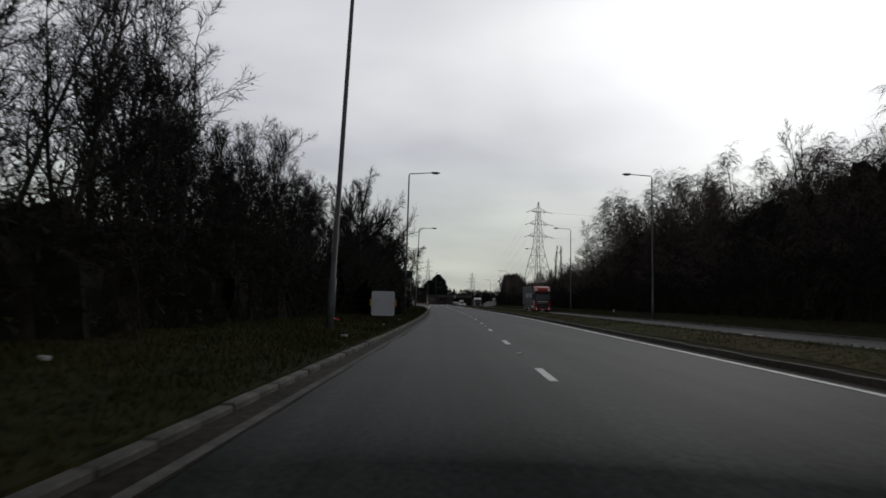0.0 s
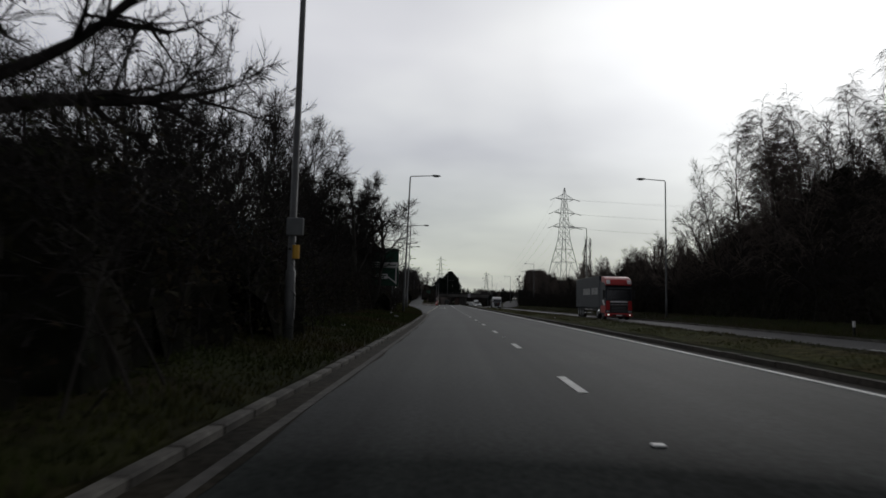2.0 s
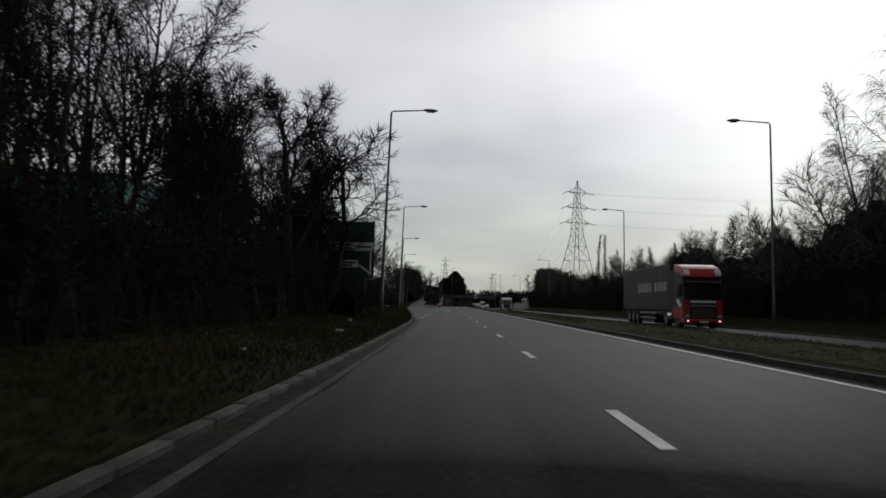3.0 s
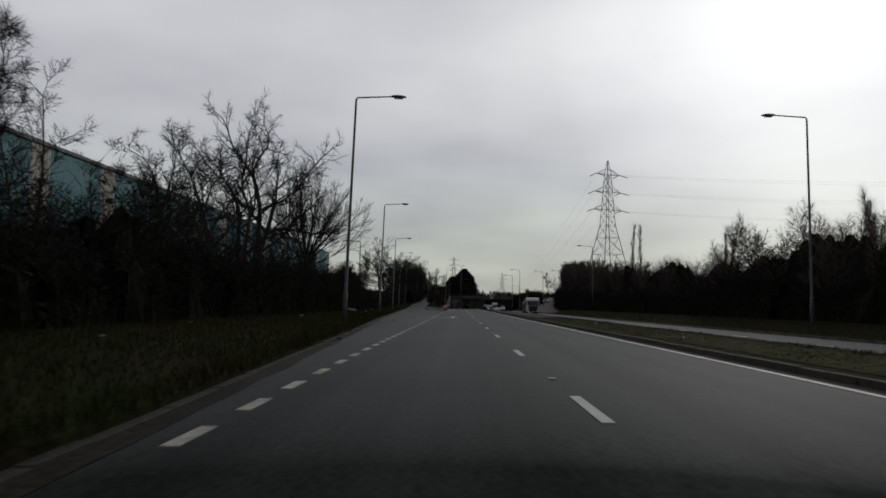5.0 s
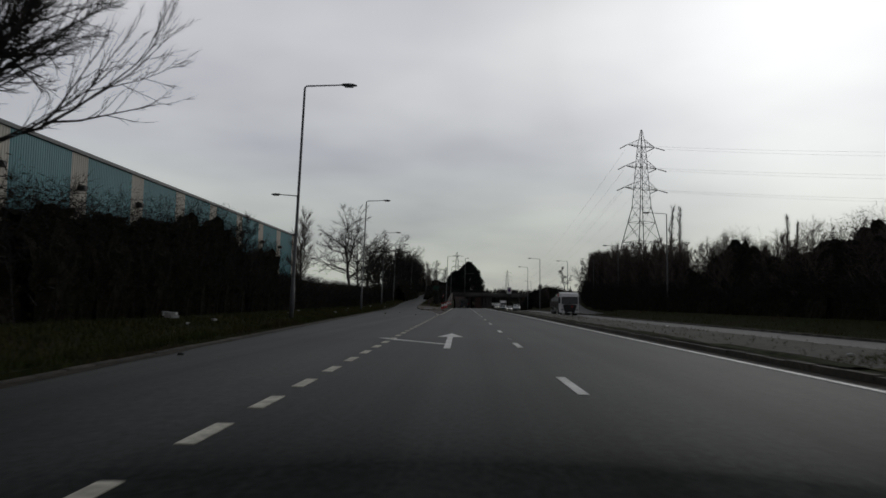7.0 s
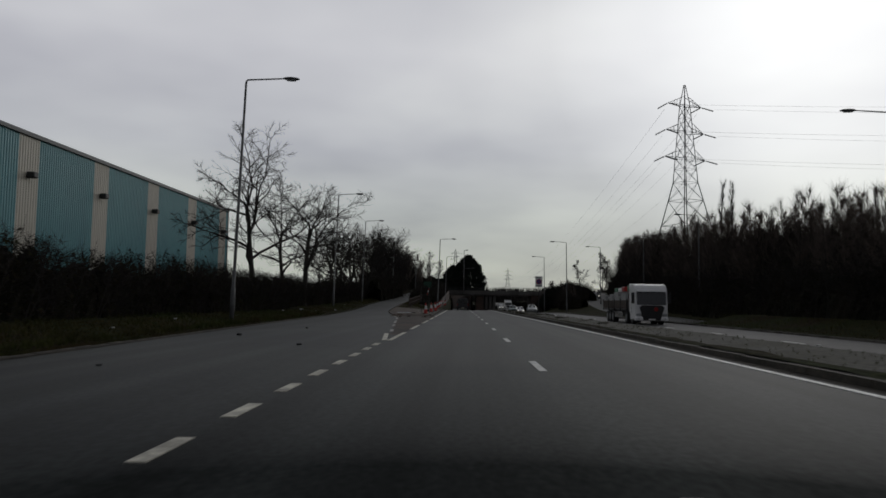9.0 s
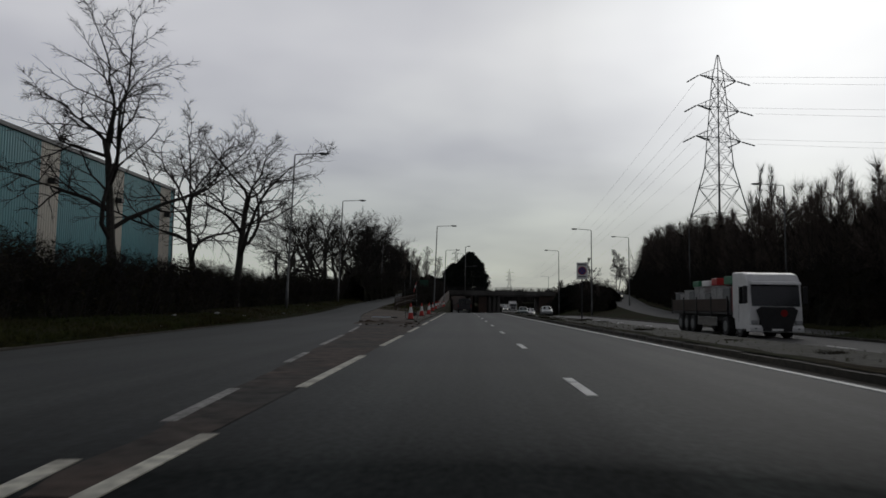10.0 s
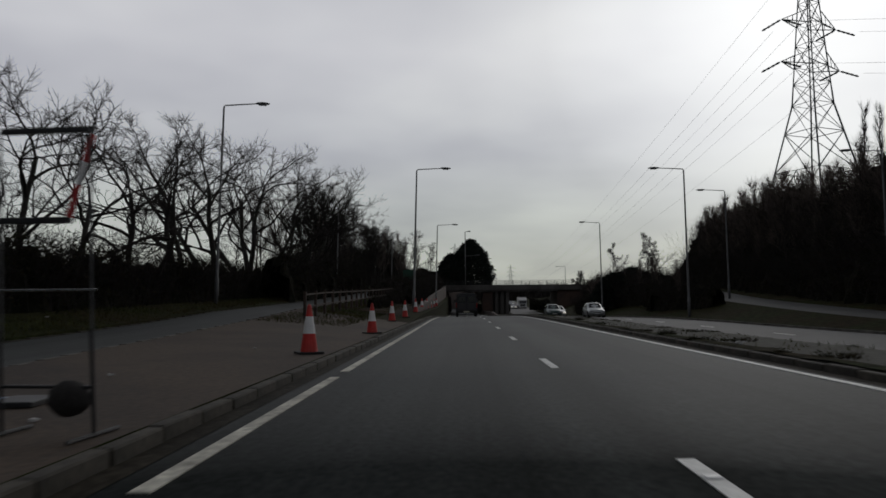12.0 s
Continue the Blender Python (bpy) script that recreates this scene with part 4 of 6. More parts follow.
while y < 350:
    h = thickets if y < 172 else (tall_thickets if y < 206 else low_thickets)
    vary = rng.uniform(0.75, 1.25) if h is not tall_thickets else rng.uniform(0.9, 1.1)
    put(h[rng.randrange(len(h))], hedge_left(y) - 1.3, y, rng.uniform(-0.1, 0.1) + math.atan2(-(hedge_left(y + 3) - hedge_left(y - 3)), 6), vary * float(np.interp(y, [112, 140, 160, 171.9, 172, 190, 205.9, 206, 250, 262], [1.3, 1.25, 1.2, 1.1, 0.55, 0.60, 0.54, 1.0, 1.05, 1.0])))
    if y < 200 or y > 262:
        put(thickets[rng.randrange(3)], hedge_left(y) - 4.6, y + 2.5, rng.uniform(-0.2, 0.2), rng.uniform(0.9, 1.25) if y < 206 else rng.uniform(0.7, 0.9))
    y += 3.3 if 172 < y < 206 else (4.8 if y > 206 else 5.4)
LEFT_TREES = ((-14.6, 159, 12.6, 2, 0.1), (-15.4, 167, 15.6, 3, 0.05), (-12.3, 172.4, 10.8, 1, 0), (-19.0, 160, 10.8, 1, 0.0), (-12.8, 148, 9.0, 2, 0.0),
              (-15.2, 253.5, 13.4, 1, 0.0), (-15.6, 264.5, 11.6, 1, 0.03), (-15.7, 270.8, 12.8, 1, 0.06), (-17.4, 290, 8.8, 2, 0), (-17.5, 294.5, 8.8, 1, 0), (-17.7, 301, 9.8, 2, 0.05), (-17.8, 307, 11.0, 2, 0.1), (-18.0, 314, 12.2, 2, 0.1), (-18.2, 321, 12.8, 3, 0.1), (-17.8, 329, 13.0, 2, 0.1), (-17.6, 337, 12.8, 3, 0.05), (-17.0, 345, 12.8, 3, 0.05))
for k, (x, y, h, s, lean) in enumerate(LEFT_TREES):
    rounded = y == 172.4
    if rounded:
        tr = bare_tree(78, 11.8, 0.18, PLAN_FAN, bow=0.03, first=0.78, limbs=26, angle=1.6, reach=0.90, least=0.012, fine=0.007, bent=True, bole=0.38, wide=0.74, label="bare dome-headed tree with ivy round its trunk")
    else:
        tr = bare_tree(700 + 13 * k, h, (0.014 if 200 < y < 280 else 0.017) * h if s == 1 else 0.013 * h, PLAN_BOLD if y > 280 else PLAN_GNARL, lean=(lean, 0), stems=s, out=0.32, bow=0.11, first=0.42, limbs=7 if s == 1 else 4, angle=1.12, reach=0.62, least=0.014, fine=0.007, bent=True, bole=0.5, wide={160: 0.65, 159: 0.85, 167: 0.95, 270.8: 1.3}.get(y, 1.0), label="bare twisting tree behind the verge")
    place(tr, x, y, 0.7 * k)
    if rounded:
        ivy = Wood(88)
        for j in range(3200):
            up, a = ivy.rng.uniform(0.8, 5.0), ivy.rng.uniform(0, 6.283)
            out = (0.35 + 0.09 * up) * ivy.rng.uniform(0.75, 1.15) * (1 + 0.25 * noise.noise(Vector((math.cos(a) * 2, math.sin(a) * 2, up * 1.4))))
            q = Vector((math.cos(a) * out, math.sin(a) * out, up))
            ivy.leaf(q, ivy.rng.uniform(0.10, 0.2))
        part("ivy", ivy.mesh("ivy", M_LEAF), M_LEAF, tr, "dark ivy clump round the trunk")
for k in range(34):
    y = 328 + 2.9 * k
    x = hedge_left(y) - rng.uniform(-1, 6) + (9 if y > 404 else 0) if k % 2 else float(np.interp(y, [328, 400, 430], [-12.5, -10, -9])) - rng.uniform(3, 7)
    put(kinds_up[k % 3] if k % 3 == 0 else kinds_wood[k % 5], x, y, rng.uniform(0, 6), rng.uniform(0.9, 1.3))
for k in range(16):
    y = 352 + 6.4 * k
    put(tall_thickets[k % 2], left_kerb(y) - 4.5 - rng.uniform(0, 2), y, rng.uniform(-0.2, 0.2), rng.uniform(0.75, 1.05))
    put(kinds_wood[k % 5], left_kerb(y) - 3.5 - rng.uniform(0, 3), y + 3, rng.uniform(0, 6), rng.uniform(1.2, 1.5))
for k, (x, y) in enumerate(((-8.5, 470), (-12.5, 474), (-17, 472), (-21, 476), (-26, 474))):
    put(tall_thickets[k % 2], x, y, 1.4 + 0.2 * k, 0.85 + 0.06 * k)
for k in range(7):
    y = 322 + 5.5 * k
    put(thickets[k % 3], hedge_left(y) + 1.2 + 0.2 * k, y, 0.1, 1.3)
for k, (x, y, sc) in enumerate(((-15.4, 146, 0.8), (-16.4, 151, 0.9), (-15.2, 155, 0.85), (-17.5, 162, 0.95), (-15.8, 164, 0.8), (-14.6, 170, 0.75))):
    put(kinds_wood[k % 5], x, y, 1.7 * k, sc)
put(kinds_up[0], -13.5, 216.0, 0.4, 1.0)
put(kinds_up[1], -13.9, 217.5, 1.4, 0.9)
put(kinds_wood[3], -14.0, 201.0, 2.0, 0.8)
put(kinds_wood[0], -11.8, 131.5, 1.0, 0.95)
put(kinds_wood[2], -13.0, 136.0, 2.0, 0.85)
for k in range(8):
    y = 108 + 3.2 * k
    put(kinds_wood[k % 5], hedge_left(y) - rng.uniform(3, 7), y, rng.uniform(0, 6), rng.uniform(0.45, 0.6))
# right side, beyond the oncoming carriageway: birches first, then a lower wood with a rounded top
WOOD_Y = [0, 60, 66, 71, 78, 90, 103, 107, 110, 113.5, 116, 134, 140, 160, 167, 179, 186, 195, 205, 223, 240, 250, 258, 266, 276, 305, 345, 400]
WOOD_H = [14.8, 14.0, 15.0, 12.5, 14.5, 16.6, 16.8, 16.0, 13.0, 10.6, 7.9, 8.2, 7.9, 7.6, 8.4, 8.2, 6.5, 6.0, 6.5, 7.4, 8.2, 9.4, 10.4, 10.9, 11.8, 12.0, 12.8, 13.0]
y = 27.0
while y < 400:
    edge = (opposite_far(y) + 4.5) if y < 255 else ramp_left(y) + 6.8
    edge = max(edge, 22.5)
    tall = float(np.interp(y, WOOD_Y, WOOD_H))
    put(thickets[rng.randrange(3)], edge + 0.8, y + rng.uniform(-1, 1), math.pi + rng.uniform(-0.1, 0.1), min(1.25, tall * 0.13) * rng.uniform(0.8, 1.2))
    mass = (float(np.interp(y, [27, 58, 64, 98], [8.6, 8.6, 8.2, 8.2])) if y < 100 else min(6.9, tall * float(np.interp(y, [104, 112, 118, 150, 158, 182, 190], [0.5, 0.55, 0.70, 0.72, 0.60, 0.60, 0.80])))) if y < 236 else tall * (0.58 if y < 310 else 0.68)
    put(tall_thickets[rng.randrange(2)], edge + 3.6, y + rng.uniform(-1, 1), math.pi + rng.uniform(-0.1, 0.1), mass / 6.0 * rng.uniform(0.88, 1.08))
    early = y < 114
    for off in (1.6, 4.0, 6.8) if early else ((1.9, 4.6) if y < 246 else ()):
        if early:
            kind = kinds_birch if rng.random() < 0.8 else kinds_light
        else:
            kind = kinds_up if rng.random() < (0.15 if y < 236 else 0.8) else kinds_copse
        src = kind[rng.randrange(len(kind))]
        size = tall / TREE_H[src.name] * (rng.uniform(0.82, 1.04) if early else rng.uniform(0.85, 1.16)) * ((0.72 if y < 92 else 0.95) if off < 2 else 1.0)
        put(src, edge + off + rng.uniform(-0.8, 0.8), y + rng.uniform(-2.2, 2.2), rng.uniform(0, 6), size)
    y += 2.9 if y < 114 else 4.6
y = 247.0
while y < 398:
    edge = max((opposite_far(y) + 4.5) if y < 255 else ramp_left(y) + 6.8, 22.5)
    tall = float(np.interp(y, WOOD_Y, WOOD_H))
    for off in (2.4, 5.4):
        src = kinds_up[rng.randrange(3)]
        put(src, edge + off + rng.uniform(-0.9, 0.9), y + rng.uniform(-1.1, 1.1), rng.uniform(0, 6), tall / TREE_H[src.name] * rng.uniform(0.8, 1.03))
    y += 2.2
for k in range(36):
    y = 312 + 3.4 * k
    put((thickets + low_thickets)[k % 5], main_left(y) - 2.5 - rng.uniform(0, 1.0), y, rng.uniform(-0.2, 0.2), float(np.interp(y, [312, 335, 384], [0.3, 0.55, 1.0])) * rng.uniform(0.8, 1.2))
    if k > 6:
        put((thickets + low_thickets)[(k + 2) % 5], main_left(y) - 6.0, y + 1.5, 0.4, float(np.interp(y, [335, 384], [0.5, 0.9])))
# scrub beyond the bridge, between and beside the carriageways
for x, y, sc in ((3.4, 462, 1.0), (5.4, 466, 1.0), (7.6, 470, 1.0), (opposite_far(461) + 2.6, 461, 1.1), (opposite_far(468) + 2.4, 468, 1.2)):
    put(thickets[y % 3], x, y, 1.5, sc)
# scrub on the bank between the dip and the ramp, and before the bridge's far abutment
for x, y, sc in ((opposite_far(364) + 1.2, 364, 0.9), (opposite_far(371) + 1.6, 371, 1.05), (opposite_far(377) + 1.4, 377, 1.1)):
    put(thickets[int(y) % 3], x, y, math.pi, sc)
    put(kinds_copse[int(y) % 3], x + 1.2, y + 1.5, 0.6 * y, 0.55)
for k in range(17):
    y = 326 + 6.2 * k
    x = (opposite_far(y) + ramp_left(y)) / 2
    put(thickets[k % 3], x + rng.uniform(-0.6, 0.6), y, rng.uniform(-0.3, 0.3) + math.pi, min(1.35, 0.75 + 0.075 * k))
    if k % 2:
        put(kinds_up[k % 3], x + 1.0, y + 2, k, 0.6)
    if y > 345:
        put(thickets[(k + 1) % 3], x + 3.5, y + 1, math.pi + 0.4, min(1.3, 0.8 + 0.06 * k))


def poplar(x, y, h, seed):
    t = bare_tree(seed, h, 0.30, PLAN_POPLAR, bow=0.02, first=0.1, limbs=36, angle=0.42, reach=0.13, least=0.022, fine=0.017, label="tall narrow bare poplar")
    place(t, x, y)


poplar(61.0, 377, 28.0, 910)
poplar(63.6, 378, 27.5, 915)
poplar(87.5, 359, 24.0, 920)
poplar(90.0, 361, 22.5, 925)


def cedar(x, y, z, h, r, seed, label):
    """A dark evergreen: a dense rounded crown of needle sprays round a trunk."""
    t = thing("evergreen_tree", label, "tree", at=Matrix.Translation((x, y, z)))
    part("trunk", tube([(0, 0, -0.3), (0.1, 0, h * 0.5), (0, 0.1, h * 0.97)], [0.5, 0.3, 0.06], 9), M_BARK, t)
    w = Wood(seed)
    rg = w.rng
    for k in range(6500):
        s = rg.random()
        zz = h * (0.06 + 0.94 * s)
        a = rg.uniform(0, 6.283)
        rad = r * (1 - s ** 2.2) ** 0.7 * (1 + 0.30 * noise.noise(Vector((math.cos(a) * 2.2, math.sin(a) * 2.2, s * 6 + seed))) + 0.22 * noise.noise(Vector((math.cos(a) * 5, math.sin(a) * 5, s * 17 + seed))))
        q = rad * rg.random() ** 0.25
        p = Vector((math.cos(a) * q, math.sin(a) * q, zz))
        d = Vector((math.cos(a), math.sin(a), rg.uniform(-0.3, 0.5))).normalized()
        for j in range(3):
            w.leaf(p + Vector((rg.gauss(0, 0.25), rg.gauss(0, 0.25), rg.gauss(0, 0.2))), rg.uniform(0.35, 0.75))
        if k % 3 == 0:
            w.spike(p, d, rg.uniform(0.5, 1.0), 0.05)
    part("crown", w.mesh("crown", M_CEDAR), M_CEDAR, t)


cedar(0.2, 466, 4.2, 14.0, 6.4, 41, "large dark evergreen tree behind the bridge")
cedar(-5.4, 472, 4.2, 10.4, 4.6, 43, "dark evergreen tree beside a larger one")

cedar(19.0, 362, 0.7, 3.6, 2.6, 47, "dark evergreen shrub on the bank by the bridge")
cedar(24.0, 374, 2.0, 3.6, 2.8, 51, "dark evergreen shrub on the bank by the bridge")
for k, (x, y, h) in enumerate(((41.0, 466, 12.6), (48.8, 465, 12.2), (53.0, 468, 14.5), (30.0, 468, 8.0))):
    tr = bare_tree(860 + 11 * k, h, 0.2, PLAN_GNARL, stems=1 + k % 2, bow=0.09, first=0.3, limbs=10, angle=0.8, reach=0.36, least=0.018, fine=0.014, label="bare tree standing behind the bridge")
    place(tr, x, y)


def far_belt(name, x0, x1, y, z, tall, seed, label, thick=1.3):
    """A far belt of woodland: one heap of upright twigs and limbs."""
    w = Wood(seed)
    rg = w.rng
    n = int((x1 - x0) * thick)
    for k in range(n):
        x = x0 + (x1 - x0) * rg.random()
        h = tall * (0.75 + 0.5 * noise.noise(Vector((x * 0.02, seed, 0)))) * rg.uniform(0.6, 1.1)
        yy = y + rg.uniform(-15, 15)
        for j in range(7):
            w.spike(Vector((x + rg.gauss(0, 2.0), yy, z + h * rg.uniform(0, 0.55))), Vector((rg.gauss(0, 0.35), 0, 1)).normalized(), h * rg.uniform(0.3, 0.55), rg.uniform(0.25, 0.9))
    return solid(name, w.mesh(name, M_TWIG), M_TWIG, label, "woodland", kind="stuff")


far_belt("woodland", -60, 90, 612, 1.0, 10, 63, "dark belt of bare woodland where the road bends away", 9.0)
far_belt("woodland", -420, 420, 640, 4.5, 9, 61, "far belt of bare woodland on the horizon")
far_belt("woodland", -900, 900, 1250, 14, 16, 62, "distant wooded rise on the horizon")

# grass: tufts of blades on the verges
def grass_band(name, y0, y1, left, right, per_m2, tall, seed, label, mat=None):
    rg = random.Random(seed)
    v, f = [], []
    y = y0
    while y < y1:
        a, b = left(y), right(y)
        row = ground_row(y)
        xs, zs = [p[0] for p in row], [p[2] for p in row]
        for k in range(int(per_m2 * max(0, b - a))):
            x, yy = rg.uniform(a, b), y + rg.random()
            z = float(np.interp(x, xs, zs))
            patch = 0.5 + 0.9 * max(0.0, noise.noise(Vector((x * 0.5, yy * 0.35, seed))) + 0.35)
            for j in range(3):
                ang, h = rg.uniform(0, 6.283), tall * patch * rg.uniform(0.4, 1.2)
                dx, dy = math.cos(ang), math.sin(ang)
                wd = 0.009
                n = len(v)
                v += [(x - dy * wd, yy + dx * wd, z - 0.01), (x + dy * wd, yy - dx * wd, z - 0.01), (x + dx * h * 0.55 + rg.gauss(0, 0.02), yy + dy * h * 0.55, z + h)]
                f.append((n, n + 1, n + 2))
        y += 1.0
    return solid(name, mesh_of(name, v, f, mat or M_GRASS), mat or M_GRASS, label, "grass", kind="stuff")


grass_band("grass", 0, 118, lambda y: hedge_left(y) - 0.6, lambda y: left_kerb(y) - 0.15, 95, 0.13, 3, "rough green and straw verge grass along the kerb")
grass_band("grass", 118, 345, lambda y: hedge_left(y) - 0.4, lambda y: left_kerb(y) - 0.15, 30, 0.17, 4, "rough yellowing verge grass beside the slip road")
grass_band("grass", 6, 170, lambda y: main_right(y) + 0.5, lambda y: opposite_near(y) - 0.2, 60, 0.075, 5, "rough yellowing winter grass on the central reserve", M_STRAW)
grass_band("grass", 170, 330, lambda y: main_right(y) + 0.5, lambda y: opposite_near(y) - 0.4, 5, 0.10, 6, "thin grass on the stony central reserve")
grass_band("grass", 10, 262, lambda y: opposite_far(y) + 0.2, lambda y: opposite_far(y) + 4.0, 10, 0.28, 7, "rough grass below the far scrub")
grass_band("grass", 291, 335, lambda y: slip_right(y) + 0.3, lambda y: main_left(y) - 1.9, 60, 0.15, 8, "bright rough grass round the fence on the island")
grass_band("grass", 114, 345, lambda y: hedge_left(y) + 0.4, lambda y: left_kerb(y) - 0.5, 34, 0.15, 12, "yellow-green and straw grass on the wide verge", M_STRAW)
grass_band("grass", 112, 262, lambda y: left_kerb(y) - 0.55, lambda y: left_kerb(y) - 0.15, 110, 0.26, 9, "long unkempt grass hanging over the slip road kerb")

# ---- street lamps ----
def lamp_parts(h=12.0, arm=1.9, lift=0.15):
    """A tapered column with a single arm towards +x."""
    t = thing("street_lamp", "tall grey steel street lamp with one arm", "street lamp", "street lamps")
    part("column", tube([(0, 0, -0.3), (0, 0, 1.6), (0, 0, 1.62), (0, 0, h - 0.2), (0.02, 0, h - 0.05)], [0.115, 0.115, 0.085, 0.055, 0.05], 10), M_STEEL, t, smooth=True)
    part("access_door", box(0.095, 0.122, -0.06, 0.06, 0.5, 1.1, 0.008), M_STEEL, t)
    part("arm", tube([(0.0, 0, h - 0.12), (0.06, 0, h), (arm * 0.6, 0, h + lift * 0.6), (arm, 0, h + lift)], [0.045, 0.042, 0.038, 0.034], 8), M_STEEL, t, smooth=True)
    hd = bmesh.new()
    secs = [(arm - 0.08, 0.05, 0.04), (arm + 0.06, 0.12, 0.09), (arm + 0.35, 0.155, 0.11), (arm + 0.62, 0.13, 0.085), (arm + 0.76, 0.06, 0.04)]
    rings = []
    for x, wy, wz in secs:
        rings.append([hd.verts.new((x, wy * math.cos(a), h + lift + wz * math.sin(a) * (1.0 if math.sin(a) > 0 else 0.6))) for a in [2 * math.pi * k / 10 for k in range(10)]])
    for ra, rb in zip(rings, rings[1:]):
        for k in range(10):
            hd.faces.new((ra[k], rb[k], rb[(k + 1) % 10], ra[(k + 1) % 10]))
    hd.faces.new(rings[0])
    hd.faces.new(rings[-1][::-1])
    head = part("lantern", hd, M_LAMP, t, "dark oval lantern", smooth=True)
    part("lens", box(arm + 0.12, arm + 0.58, -0.1, 0.1, h + lift - 0.10, h + lift - 0.05, 0.02), M_LENS, head)
    return t


def base_z(x, y):
    return land_z(x, y) - 0.02


lamp_src = lamp_parts()
low_src = lamp_parts(9.6, 1.5, 0.1)
low_src["label"] = "grey steel street lamp with a short arm"
LEFT_LAMPS = [(-2.95, 22.9, 12.0), (-2.80, 62.7, 12.0), (-3.07, 109.6, 12.0), (-5.3, 151.5, 12.0), (-8.36, 193.3, 12.0), (-11.2, 236.5, 12.1), (-14.0, 278.8, 12.6), (-14.76, 305.4, 12.7), (-13.9, 339.0, 11.2), (-12.4, 379.0, 10.5), (-4.5, 320.3, 11.5), (-4.4, 357.0, 11.0)]
RIGHT_LAMPS = [(19.1, 66.3, 12.9), (20.46, 114.2, 12.86), (21.2, 157.7, 12.84), (22.5, 240.0, 11.6), (26.0, 284.0, 11.4), (26.5, 312.0, 10.8), (24.0, 334.0, 11.6), (16.0, 319.9, 11.2), (16.4, 358.0, 11.2), (27.0, 472.0, 11.0)]
placed = []
for side, lst in ((0, LEFT_LAMPS), (1, RIGHT_LAMPS)):
    for x, y, top in lst:
        z = base_z(x, y)
        lean = radians((2.2 if y < 30 else (0.5 if y < 70 else 1.5)) if side == 0 else -0.6)
        m = Matrix.Translation((x - 12 * math.tan(lean), y, z)) @ Matrix.Rotation(lean, 4, "Y") @ Matrix.Rotation(math.pi * side + math.radians(3 - 6 * side), 4, "Z")
        if not placed:
            lamp_src.matrix_basis = m
            ob = lamp_src
        else:
            ob = copy_thing(lamp_src, m)
        s = (top - z) / 12.0
        ob.scale = (1.0, 1.0, s)
        placed.append(ob)
for k, (x, y) in enumerate(((-14.2, 174.0), (-14.6, 218.5))):
    m = Matrix.Translation((x, y, base_z(x, y))) @ Matrix.Rotation(math.pi, 4, "Z")
    if k == 0:
        low_src.matrix_basis = m
    else:
        copy_thing(low_src, m)
# plate and band on the second column
plate = thing("lamp_plate", "small grey sign box and yellow band on a lamp column", "sign", at=Matrix.Translation((-2.80, 62.7, base_z(-2.8, 62.7))))
part("box", box(-0.19, 0.19, -0.17, -0.10, 2.35, 2.75, 0.02), M_GREYBACK, plate, "grey square box")
part("band", tube([(0, 0, 1.85), (0, 0, 2.15)], 0.092, 12), M_YELLOW, plate, "faded yellow band")
# double-headed mast on the roundabout
mast = thing("street_lamp", "pale steel lamp mast with two arms at different heights", "street lamp", "street lamps", at=Matrix.Translation((-1.2, 448.0, 4.95)))
part("column", tube([(0, 0, 0), (0, 0, 14.0)], [0.15, 0.09], 10), M_STEEL, mast, smooth=True)
part("arm", tube([(0, 0, 13.9), (0.7, 0, 14.05)], 0.06, 8), M_STEEL, mast)
part("arm", tube([(0, 0, 7.8), (2.8, 0, 8.0)], 0.06, 8), M_STEEL, mast)
part("lantern", box(0.6, 1.4, -0.16, 0.16, 13.95, 14.2, 0.06), M_LAMP, mast)
part("lantern", box(2.7, 3.6, -0.16, 0.16, 7.9, 8.15, 0.06), M_LAMP, mast)


